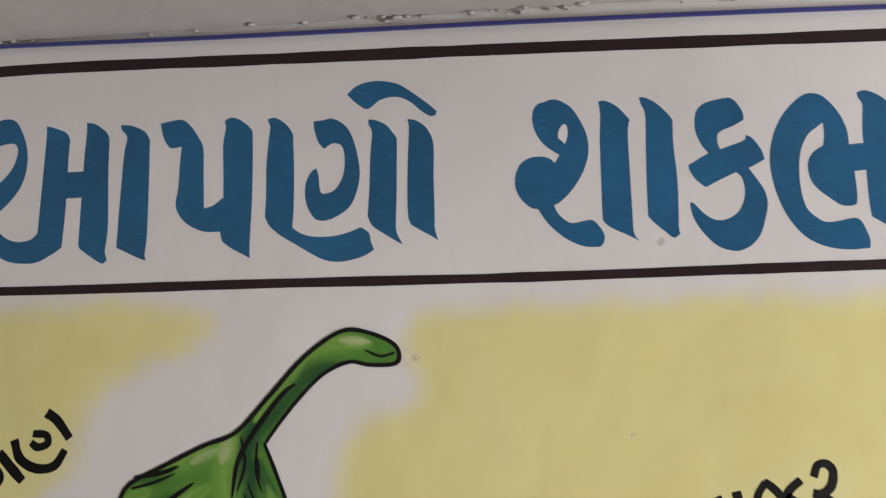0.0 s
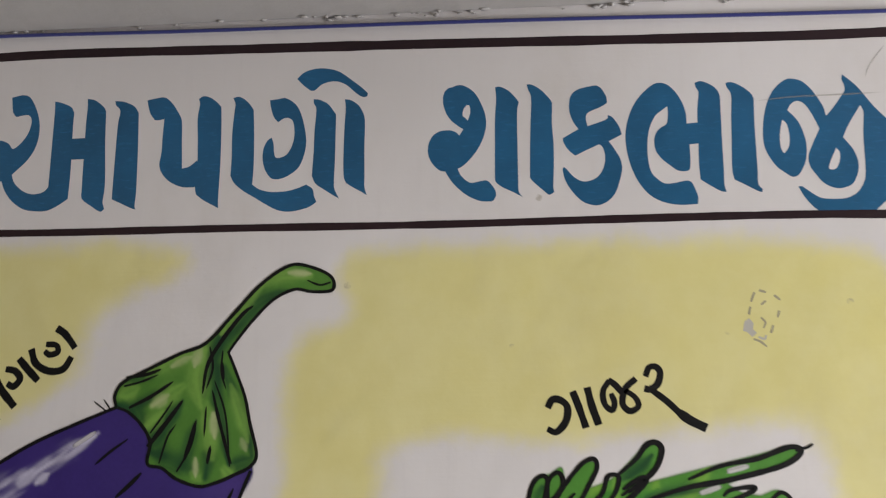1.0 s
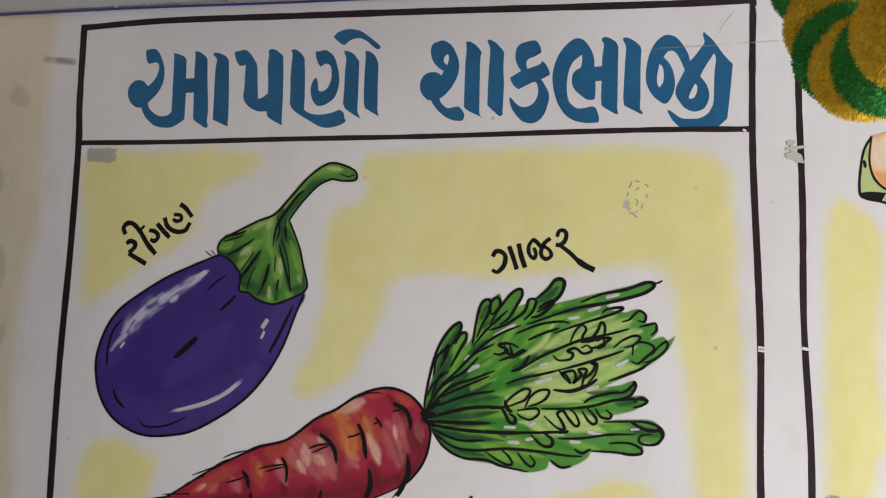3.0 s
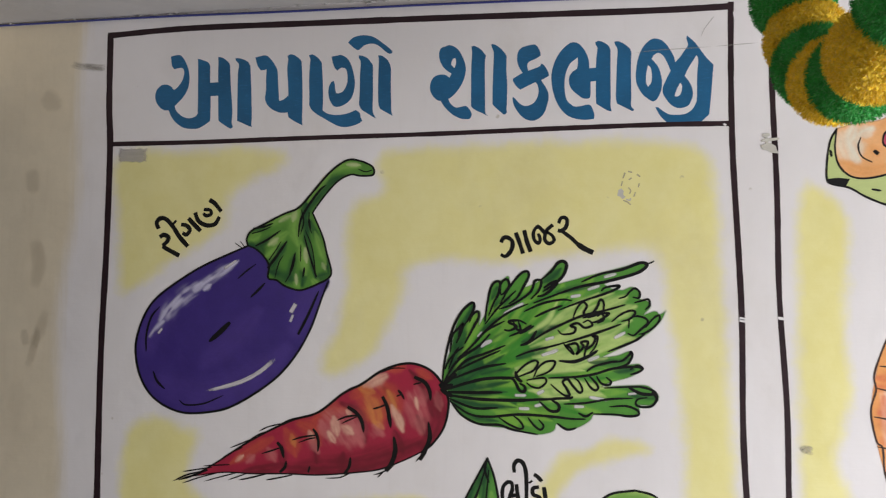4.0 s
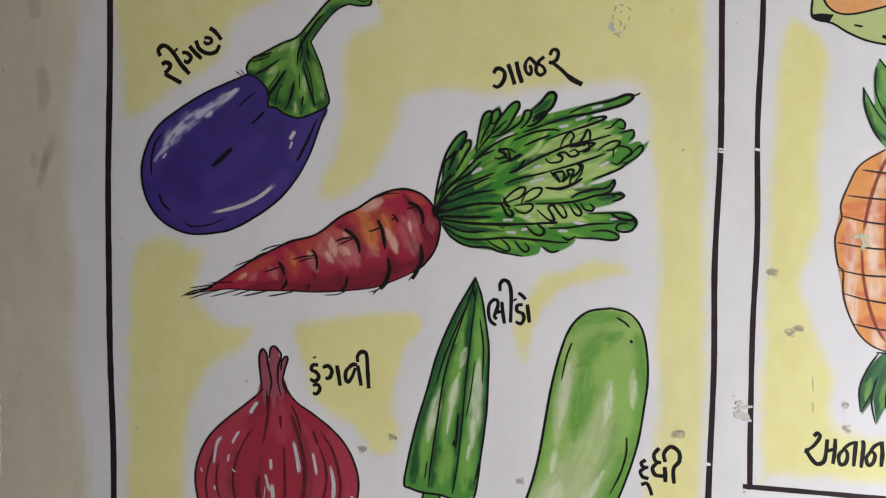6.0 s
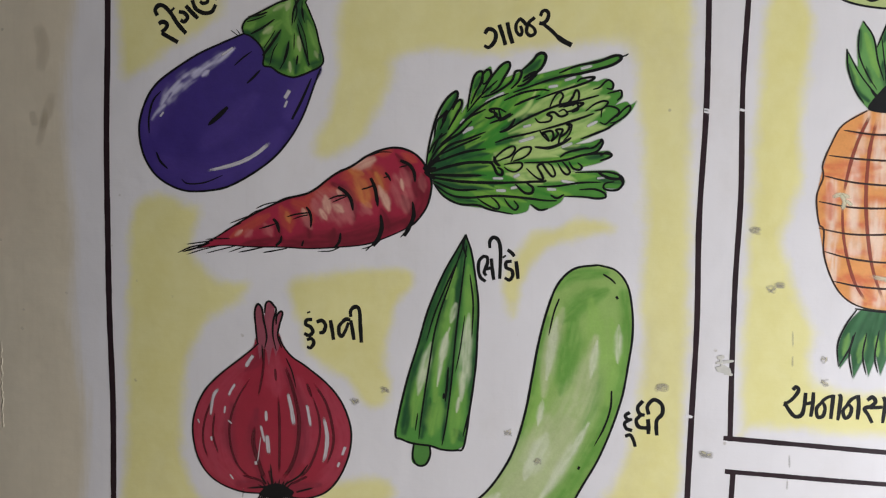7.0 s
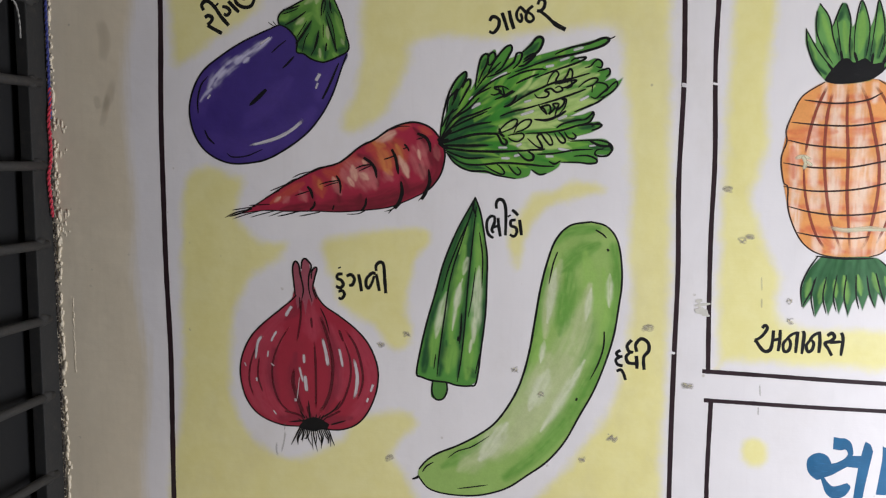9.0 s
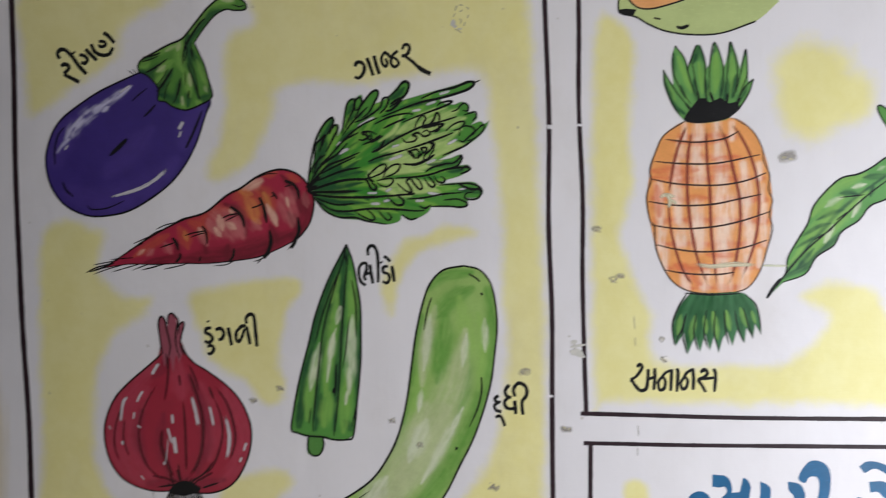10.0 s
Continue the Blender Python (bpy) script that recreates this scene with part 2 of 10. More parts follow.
def painted_wall():
    """The wall's face as a fine sheet that carries the wash, with its body behind."""
    x0, x1, z0, z1, step = CORNER_X - 0.02, 1.70, 0.55, SOFFIT_Z + 0.03, 0.006
    nx, nz = int((x1 - x0) / step), int((z1 - z0) / step)
    xs, zs = np.linspace(x0, x1, nx + 1), np.linspace(z0, z1, nz + 1)
    gx, gz = np.meshgrid(xs, zs)
    pts = np.stack([gx.ravel(), np.full(gx.size, WALL_Y), gz.ravel()], 1)
    mm = np.stack([(gx.ravel() - PX) * 1000, (PZ - gz.ravel()) * 1000], 1)
    wash = np.zeros(len(mm))
    for polygon, soft in WASH:
        poly = np.array(polygon)
        near = ((mm > poly.min(0) - 3 * soft) & (mm < poly.max(0) + 3 * soft)).all(1)
        wash[near] = np.maximum(wash[near], soft_inside(mm[near], polygon, soft))
    # the cream strip by the window wall ends in a soft, wandering edge
    edge = -0.482 + 0.010 * np.sin(pts[:, 2] * 7.0 + 0.6) + 0.006 * np.sin(pts[:, 2] * 19.0)
    edge = edge + np.clip((pts[:, 2] - 1.75) * 0.02, 0, 1)
    s = np.clip((edge - pts[:, 0]) / 0.075 + 0.5, 0, 1)
    cream = s * s * (3 - 2 * s)
    i = np.arange(nx * nz)
    r, c = i // nx, i % nx
    v = r * (nx + 1) + c
    faces = np.stack([v, v + 1, v + nx + 2, v + nx + 1], 1)
    me = bpy.data.meshes.new("wall_north")
    me.from_pydata(pts.tolist(), [], faces.tolist())
    for name, values in (("wash", wash), ("cream", cream)):
        me.attributes.new(name, "FLOAT", "POINT").data.foreach_set("value", values.astype(np.float32))
    me.materials.append(M_WALL)
    me.update()
    ob = tagged(new("wall_north", me), "white painted plaster wall with yellow wash patches", "wall", kind="structure")
    bm = bmesh.new()
    bm_box(bm, (CORNER_X - 0.25, WALL_Y + 0.004, 0), (2.0, WALL_Y + 0.24, 2.95))
    part("wall_core", bm, M_CREAM, ob)
    bm = bmesh.new()
    bm_box(bm, (CORNER_X, WALL_Y - 0.001, 0), (1.75, WALL_Y + 0.0035, z0 - 0.001))
    part("wall_dado", bm, M_CREAM, ob)
    bm = bmesh.new()
    bm_box(bm, (x1 + 0.001, WALL_Y, z0), (1.75, WALL_Y + 0.0035, 2.9))
    part("wall_end", bm, M_CREAM, ob)
    return ob


painted_wall()

# ---------------------------------------------------------------- the room's shell
def wall_with_hole(name, x0, x1, y0, y1, hole, material, label):
    """A wall across x (thickness x0..x1) from y0 to y1 with one opening (y0, y1, z0, z1)."""
    a, b, c, d = hole
    bm = bmesh.new()
    bm_box(bm, (x0, y0, 0), (x1, a, 2.9))
    bm_box(bm, (x0, b, 0), (x1, y1, 2.9))
    bm_box(bm, (x0, a, d), (x1, b, 2.9))
    if c > 0:
        bm_box(bm, (x0, a, 0), (x1, b, c))
    return tagged(part(name, bm, material), label, "wall", kind="structure")


wall_with_hole("wall_west", CORNER_X - 0.23, CORNER_X, -3.2, WALL_Y, (-0.72, 0.497, 0.72, 1.93), M_CREAM,
               "cream limewashed wall with a barred window beside the corner")
wall_with_hole("wall_east", 1.75, 1.98, -3.2, WALL_Y, (-0.93, 0.03, 0.0, 2.05), M_ROOM, "unseen limewashed wall with an open doorway, darkened to cut bounce")
box_object("wall_south", (CORNER_X - 0.23, -3.43, 0), (1.98, -3.2, 2.9), M_ROOM, label="unseen limewashed back wall, darkened to cut bounce", category="wall")
box_object("floor", (CORNER_X - 0.23, -3.43, -0.1), (1.98, WALL_Y + 0.24, 0.0), M_FLOOR, label="unseen floor, its grey darkened to cut bounce", category="floor")
box_object("ceiling", (CORNER_X - 0.23, -3.43, 2.9), (1.98, WALL_Y + 0.24, 3.02), M_CEIL, label="unseen limewashed ceiling, darkened to cut bounce", category="ceiling")
box_object("ground", (-400, -400, -0.3), (400, 400, -0.12), M_GROUND, label="bare earth outside", category="ground")


def shelf_slab():
    """A plastered concrete shelf over the painting; only its rough inner edge is seen."""
    bm = bmesh.new()
    # Unseen depth added to keep ceiling bounce off the title.
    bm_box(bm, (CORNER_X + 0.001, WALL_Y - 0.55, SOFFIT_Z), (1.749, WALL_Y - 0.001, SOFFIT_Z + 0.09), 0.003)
    ob = tagged(part("shelf_slab", bm, M_SOFFIT), "plastered concrete shelf slab over the painted wall, its white dimmed to grey", "shelf", kind="structure")
    return ob


shelf_slab()

# ---------------------------------------------------------------- brush and paint
def enamel(name, colour, tone=0.18, rough=0.42, gloss=0.5):
    """Hand-brushed enamel: uneven film thickness, fine bristle marks."""
    m, nt, b = node_mat(name)
    big = noise_tex(nt, world_pos(nt), 14.0, 4.0, 0.6)
    mark = noise_tex(nt, world_pos(nt, (60, 1, 260)), 1.6, 4.0, 0.65)
    thin = [min(1.0, v * (1 + tone * 1.6) + 0.012) for v in colour]
    deep = [v * (1 - tone) for v in colour]
    c = mixc(nt, span(nt, big, 0.3, 0.72), deep, colour)
    c = mixc(nt, span(nt, mark, 0.52, 0.8, 0, 0.6), c, thin)
    nt.links.new(c, b.inputs["Base Color"])
    nt.links.new(span(nt, mark, 0.2, 0.8, rough - 0.06, rough + 0.1), b.inputs["Roughness"])
    b.inputs["Specular IOR Level"].default_value = gloss
    wall_relief(nt, b, 0.22)
    return m


def dry_brush(name, colour, cover=0.6, streak=1.0, crisp=0.0):
    """Thin paint dragged over the layer below: bristle gaps, soft edges and fading ends let it through."""
    m, nt, b = node_mat(name)
    uv = nt.nodes.new("ShaderNodeUVMap")
    uv.uv_map = "uv"
    along = nt.nodes.new("ShaderNodeUVMap")
    along.uv_map = "along"
    sep = nt.nodes.new("ShaderNodeSeparateXYZ")
    nt.links.new(along.outputs[0], sep.inputs[0])
    mp = nt.nodes.new("ShaderNodeMapping")
    mp.inputs["Scale"].default_value = (0.012, 4.5, 1)
    nt.links.new(uv.outputs[0], mp.inputs[0])
    bristle = noise_tex(nt, mp.outputs[0], 2.0, 2.0, 0.5)
    patchy = noise_tex(nt, world_pos(nt), 70.0, 4.0, 0.6)

    def hump(v):
        return mth(nt, "MULTIPLY", mth(nt, "MULTIPLY", v, mth(nt, "SUBTRACT", 1.0, v)), 4.0)

    wob = mth(nt, "MULTIPLY", mth(nt, "SUBTRACT", patchy, 0.5), 0.5)
    edge = span(nt, mth(nt, "ADD", hump(sep.outputs[1]), wob), 0.04, 0.95 - 0.55 * crisp)
    ends = span(nt, mth(nt, "ADD", hump(sep.outputs[0]), wob), 0.0, 0.75 - 0.5 * crisp)
    gaps = span(nt, bristle, 0.26, 0.66, 1.0 - 0.6 * streak, 1.0)
    alpha = mth(nt, "MULTIPLY", mth(nt, "MULTIPLY", edge, ends), mth(nt, "MULTIPLY", gaps, cover), True)
    nt.links.new(mixc(nt, patchy, [v * 0.82 for v in colour], colour), b.inputs["Base Color"])
    b.inputs["Roughness"].default_value = 0.48
    nt.links.new(alpha, b.inputs["Alpha"])
    wall_relief(nt, b, 0.22)
    return m


PAINT = {
    "ink": enamel("black_enamel", (0.006, 0.006, 0.007), 0.2, 0.5, 0.25),
    "sepia": enamel("sepia_enamel", (0.045, 0.020, 0.014), 0.3, 0.5, 0.3),
    "border": enamel("maroon_black_enamel", (0.028, 0.013, 0.018), 0.3, 0.45, 0.3),
    "blue": enamel("blue_enamel", (0.010, 0.120, 0.272), 0.25, 0.4),
    "white": enamel("white_enamel", WHITE, 0.04, 0.45),
    "leaf": enamel("leaf_green_enamel", (0.090, 0.300, 0.045), 0.25),
    "pink": enamel("onion_pink_enamel", (0.330, 0.075, 0.110), 0.3),
    "okra": enamel("okra_green_enamel", (0.090, 0.270, 0.052), 0.2),
    "melonred": enamel("melon_red_enamel", (0.480, 0.075, 0.130), 0.15),
    "rind": enamel("melon_rind_enamel", (0.480, 0.560, 0.230), 0.12),
    "tape": enamel("old_tape", (0.60, 0.58, 0.53), 0.2, 0.5),
    "scar": enamel("bare_plaster_scar", (0.50, 0.46, 0.31), 0.3, 0.8),
    "greytape": dry_brush("faded_tape", (0.60, 0.57, 0.56), 0.45, 0.2, 0.9),
    "dust": dry_brush("grey_smudge", (0.45, 0.42, 0.37), 0.45),
    "soot": dry_brush("brown_smudge", (0.40, 0.32, 0.22), 0.16, 0.4),
    "b_white": dry_brush("thin_white", (0.76, 0.73, 0.76), 0.85, 0.6, 0.3),
    "b_cream": dry_brush("thin_cream", (0.720, 0.730, 0.520), 0.85, 0.9),
    "b_deepred": dry_brush("thin_deep_red", (0.110, 0.006, 0.016), 0.95, 0.5, 0.5),
    "b_rust": dry_brush("thin_rust", (0.330, 0.055, 0.030), 0.85, 0.4, 0.5),
}
LAYER = 0.00008       # one coat of paint, in metres


def mural(name, x, y, label, category="painting", group="vegetables painted on the wall"):
    """An empty at a point of the wall, in millimetres from the panel's upper left corner; the parts of one picture hang on it."""
    ob = new(name)
    ob.empty_display_size = 0.02
    ob.location = (PX + x / 1000, WALL_Y, PZ - y / 1000)
    return tagged(ob, label, category, group)


def plane_point(p, depth):
    return (p[0] / 1000, -depth, -p[1] / 1000)


def ear_clip(pts):
    """Triangles of a simple closed outline."""
    def cross(a, b, c):
        return (b[0] - a[0]) * (c[1] - a[1]) - (b[1] - a[1]) * (c[0] - a[0])

    idx = list(range(len(pts)))
    if sum(pts[i - 1][0] * pts[i][1] - pts[i][0] * pts[i - 1][1] for i in idx) < 0:
        idx.reverse()
    out, tries, k = [], 0, 0
    while len(idx) > 3:
        n = len(idx)
        k %= n
        i, j, m = idx[k - 1], idx[k], idx[(k + 1) % n]
        a, b, c = pts[i], pts[j], pts[m]
        area = cross(a, b, c)
        ear = area > 1e-9 and not any(cross(a, b, pts[q]) >= 0 and cross(b, c, pts[q]) >= 0 and cross(c, a, pts[q]) >= 0
                                      for q in idx if q not in (i, j, m))
        if ear or tries > n:
            if area > 1e-9:
                out.append((i, j, m))
            idx.pop(k)
            tries = 0
        else:
            k, tries = k + 1, tries + 1
    out.append(tuple(idx))
    return out


class Coat:
    """Brush work of one colour on one picture: each stroke or filled shape is a part of its own, unless joined is set."""

    def __init__(self, name, parent, paint, layer, joined=False):
        self.name, self.parent, self.paint, self.layer, self.joined = name, parent, paint, layer, joined
        self.n, self.made = 0, []
        self.bm = None

    def begin(self):
        self.n += 1
        if self.bm is None or not self.joined:
            self.bm = bmesh.new()
            self.uv = self.bm.loops.layers.uv.new("uv")
            self.along = self.bm.loops.layers.uv.new("along")
            self.made.append(self.bm)
        return self.layer * LAYER + 0.0000015 * (self.n % 17)

    def fill(self, pts, per=6):
        """A closed shape; a point with a third value is a corner."""
        full = []
        for p in pts:
            full += [p[:2]] * (2 if len(p) > 2 else 1)
        line = smooth_line(full, per, True)
        keep = [line[i] for i in range(len(line)) if np.abs(line[i] - line[i - 1]).max() > 0.06]
        d = self.begin()
        spots = [Vector(plane_point(p, d)) for p in keep]
        vs = [self.bm.verts.new(p) for p in spots]
        for tri in ear_clip([(p.x * 1000, p.z * 1000) for p in spots]):
            f = self.bm.faces.new([vs[k] for k in tri])
            f.normal_update()
            if f.normal.y > 0:
                f.normal_flip()
        return self

    def line(self, width, pts, taper=(0.55, 0.35), per=7):
        """A brush line: full in the middle, thinner at both ends by the taper."""
        c = smooth_line([p[:2] for p in pts], per)
        t = np.gradient(c, axis=0)
        t /= np.maximum(np.linalg.norm(t, axis=1), 1e-6)[:, None]
        nrm = np.stack([-t[:, 1], t[:, 0]], 1)
        s = np.linspace(0, 1, len(c))
        w = np.where(s < 0.3, taper[0] + (1 - taper[0]) * np.sqrt(np.clip(s / 0.3, 0, 1)),
                     np.where(s > 0.7, taper[1] + (1 - taper[1]) * np.sqrt(np.clip((1 - s) / 0.3, 0, 1)), 1.0))
        wob = np.array([noise.noise((float(p[0]) * 0.13, float(p[1]) * 0.13, self.layer + 0.3)) for p in c])
        w = width * 0.5 * w * (1 + 0.16 * wob)
        length = np.concatenate([[0], np.cumsum(np.linalg.norm(np.diff(c, axis=0), axis=1))])
        d = self.begin()
        rows = [[self.bm.verts.new(plane_point(p + q * k, d)) for k in (-1, -0.5, 0, 0.5, 1)] for p, q in zip(c, nrm * w[:, None])]
        off = self.n * 37.0
        for i in range(len(rows) - 1):
            for k in range(4):
                f = self.bm.faces.new((rows[i][k], rows[i][k + 1], rows[i + 1][k + 1], rows[i + 1][k]))
                for lp, (a, b) in zip(f.loops, ((i, k), (i, k + 1), (i + 1, k + 1), (i + 1, k))):
                    lp[self.uv].uv = (length[a] + off, b / 4)
                    lp[self.along].uv = (length[a] / length[-1], b / 4)
        return self

    def done(self, label=""):
        for bm in self.made:
            part(self.name, bm, PAINT[self.paint], self.parent, label)


# Colours worked wet into a coat below: tint, cover, strength of the bristle marks.
TINT = {
    "w_dark": ((0.008, 0.070, 0.020), 0.88, 0.5), "w_light": ((0.190, 0.390, 0.070), 0.80, 0.5),
    "w_pale": ((0.450, 0.510, 0.265), 0.74, 0.5), "w_cream": ((0.590, 0.630, 0.450), 0.80, 0.7),
    "w_gourd": ((0.120, 0.300, 0.045), 0.82, 0.5), "w_lgourd": ((0.260, 0.450, 0.095), 0.70, 0.35),
    "w_deepred": ((0.130, 0.004, 0.016), 0.78, 0.5), "w_orange": ((0.490, 0.080, 0.038), 0.58, 0.5),
    "w_gold": ((0.600, 0.230, 0.060), 0.64, 0.6), "w_rose": ((0.500, 0.150, 0.150), 0.60, 0.8),
    "w_peach": ((0.680, 0.400, 0.300), 0.80, 0.6),
    "b_haze": ((0.560, 0.540, 0.700), 0.80, 1.3), "s_violet": ((0.075, 0.042, 0.250), 0.45, 0.3),
    "b_dark": ((0.006, 0.080, 0.018), 0.85, 0.5), "b_mid": ((0.035, 0.220, 0.022), 0.85, 0.4),
    "b_light": ((0.170, 0.390, 0.050), 0.85, 0.6), "b_pale": ((0.430, 0.570, 0.190), 0.85, 0.6),
    "s_bulb": ((0.440, 0.060, 0.100), 0.42, 0.7), "s_wine": ((0.170, 0.010, 0.030), 0.55, 0.5),
    "b_rustsoft": ((0.620, 0.130, 0.050), 0.62, 0.5), "b_peach": ((0.840, 0.640, 0.510), 0.72, 0.8),
    "s_cream": ((0.740, 0.680, 0.560), 0.85, 0.5), "s_gold": ((0.700, 0.300, 0.090), 0.55, 0.5),
}


def blended_enamel():
    """Enamel whose colours were worked into one another on the wall; 'paint' holds them, 'cover' the ragged rim."""
    m, nt, b = node_mat("blended_enamel")
    tint = nt.nodes.new("ShaderNodeAttribute"); tint.attribute_name = "paint"
    rim = nt.nodes.new("ShaderNodeAttribute"); rim.attribute_name = "cover"
    fine = noise_tex(nt, world_pos(nt), 320.0, 3.0, 0.6)
    film = noise_tex(nt, world_pos(nt), 45.0, 4.0, 0.6)
    dim = mth(nt, "ADD", mth(nt, "MULTIPLY", fine, 0.22), mth(nt, "ADD", mth(nt, "MULTIPLY", film, 0.36), 0.72))
    grey = nt.nodes.new("ShaderNodeCombineColor")
    for k in range(3):
        nt.links.new(dim, grey.inputs[k])
    nt.links.new(mixc(nt, 1.0, tint.outputs["Color"], grey.outputs[0], "MULTIPLY"), b.inputs["Base Color"])
    nt.links.new(span(nt, film, 0.2, 0.8, 0.38, 0.52), b.inputs["Roughness"])
    nt.links.new(rim.outputs["Fac"], b.inputs["Alpha"])
    wall_relief(nt, b, 0.22)
    return m


M_BLEND = blended_enamel()


def value_noise(u, v, seed):
    """Smooth noise from -1 to 1 on a unit lattice."""
    i, j = np.floor(u), np.floor(v)
    f, g = u - i, v - j
    f, g = f * f * (3 - 2 * f), g * g * (3 - 2 * g)

    def h(a, b):
        s = np.sin(a * 127.1 + b * 311.7 + seed * 74.7) * 43758.5453
        return (s - np.floor(s)) * 2 - 1

    return (h(i, j) * (1 - f) + h(i + 1, j) * f) * (1 - g) + (h(i, j + 1) * (1 - f) + h(i + 1, j + 1) * f) * g


class Blend:
    """One painted shape whose strokes melt into its ground: a fine sheet that carries their colours."""

    def __init__(self, name, parent, ground, layer, outline, step=1.5):
        self.name, self.parent, self.depth = name, parent, layer * LAYER
        full = []
        for p in outline:
            full += [p[:2]] * (2 if len(p) > 2 else 1)
        rim = np.array(full, float)
        lo, hi = rim.min(0) - 2 * step, rim.max(0) + 2 * step
        nx, ny = (np.ceil((hi - lo) / step)).astype(int)
        gx, gy = np.meshgrid(lo[0] + np.arange(nx + 1) * step, lo[1] + np.arange(ny + 1) * step)
        self.pts = np.stack([gx.ravel(), gy.ravel()], 1)
        self.cover = soft_inside(self.pts, full, 1.3)
        i = np.arange(nx * ny)
        v = (i // nx) * (nx + 1) + i % nx
        quads = np.stack([v, v + nx + 1, v + nx + 2, v + 1], 1)
        self.quads = quads[self.cover[quads].max(1) > 0.02]
        self.paint = np.tile(np.array(ground, float), (len(self.pts), 1))
        self.n = 0

    def stroke(self, tint, width, pts, taper=(0.55, 0.35)):
        colour, cover, marks = TINT[tint]
        c = smooth_line([p[:2] for p in pts], 5)
        self.n += 1
        near = ((self.pts > c.min(0) - width * 1.3) & (self.pts < c.max(0) + width * 1.3)).all(1).nonzero()[0]
        p = self.pts[near]
        best, u, v = np.full(len(p), 1e9), np.zeros(len(p)), np.zeros(len(p))
        seg = np.linalg.norm(np.diff(c, axis=0), axis=1)
        run = np.concatenate([[0], np.cumsum(seg)])
        for k in range(len(seg)):
            d = (c[k + 1] - c[k]) / max(seg[k], 1e-6)
            q = p - c[k]
            s = np.clip(q @ d, 0, seg[k])
            off = q - s[:, None] * d
            dist = np.hypot(off[:, 0], off[:, 1])
            closer = dist < best
            best[closer] = dist[closer]
            u[closer] = run[k] + s[closer]
            v[closer] = (q[:, 1] * d[0] - q[:, 0] * d[1])[closer]
        t = u / run[-1]
        w = np.interp(t, [0, 0.3, 0.7, 1], [taper[0], 1, 1, taper[1]]) * width * 0.6
        ragged = value_noise(u / 26.0, v / 2.4, self.n * 1.7) * 0.6 + value_noise(u / 9.0, v / 5.0, self.n * 2.3) * 0.4
        x = best / np.maximum(w * (1 + 0.22 * marks * ragged), 0.5)
        a = cover * np.exp(-1.1 * x ** 3) * np.clip(1 + marks * 1.1 * ragged, 0, 1.15)
        a = np.clip(a, 0, 1)[:, None]
        self.paint[near] = self.paint[near] * (1 - a) + np.array(colour) * a
        return self

    def done(self, label=""):
        used, faces = np.unique(self.quads, return_inverse=True)
        faces = faces.reshape(self.quads.shape)
        me = bpy.data.meshes.new(self.name)
        me.from_pydata([(x / 1000, -self.depth, -y / 1000) for x, y in self.pts[used]], [], faces.tolist())
        rgba = np.concatenate([self.paint[used], np.ones((len(used), 1))], 1).astype(np.float32)
        me.attributes.new("paint", "FLOAT_COLOR", "POINT").data.foreach_set("color", rgba.ravel())
        me.attributes.new("cover", "FLOAT", "POINT").data.foreach_set("value", self.cover[used].astype(np.float32))
        me.materials.append(M_BLEND)
        me.update()
        ob = new(self.name, me)
        ob.parent = self.parent
        if label:
            ob["label"] = label


# ---------------------------------------------------------------- lettering, borders and pictures

frame_lines = mural('painted_border', 0, 0, 'black hand-painted border lines of the vegetable panel', 'border', 'painted borders')
c = Coat('top_line', frame_lines, 'border', 2)
c.line(8.6, [(-4, -3), (120, -7), (300, -4), (470, -1), (640, 3), (780, 6), (864, 6)], (1, 1))
c.done()
c = Coat('title_line', frame_lines, 'border', 2.2)
c.line(6.5, [(2, 156), (140, 158), (300, 158), (470, 159), (640, 158), (760, 158), (856, 160)], (1, 1))
c.done()
c = Coat('left_line', frame_lines, 'border', 2.4)
c.line(9.4, [(0, -6), (1, 100), (4, 160), (3, 300), (-1, 450), (-1, 600), (0, 720), (4, 860), (3, 1000), (2, 1120), (2, 1260)], (1, 1))
c.done()
c = Coat('right_line', frame_lines, 'border', 2.6)
c.line(7.6, [(862, 0), (859, 100), (858, 200), (861, 330), (862, 420), (859, 560), (862, 700), (860, 850), (859, 1000), (860, 1260)], (1, 1))
c.done()

fruit_lines = mural('painted_border', 910, 0, 'maroon-black hand-painted border lines of the fruit panel', 'border', 'painted borders')
c = Coat('left_line', fruit_lines, 'border', 2)
c.line(7.2, [(1, -30), (-1, 120), (0, 250), (-2, 380), (2, 520), (0, 640), (1, 760), (3, 862)], (1, 1))
c.done()
c = Coat('bottom_line', fruit_lines, 'border', 2.2)
c.line(6.8, [(-6, 858), (90, 861), (216, 865), (340, 867), (451, 868), (590, 870), (1170, 878)], (1, 0.8))
c.done()

third_lines = mural('painted_border', 917, 907, 'maroon-black hand-painted border lines of the lower title panel', 'border', 'painted borders')
c = Coat('top_line', third_lines, 'border', 2)
c.line(6.4, [(-9, -2), (43, -1), (133, 1), (213, 2), (443, 4), (683, 7), (1163, 13)], (1, 0.8))
c.done()
c = Coat('left_line', third_lines, 'border', 2.2)
c.line(7.0, [(2, 1), (1, 53), (0, 133), (1, 193), (1, 353)], (1, 1))
c.done()

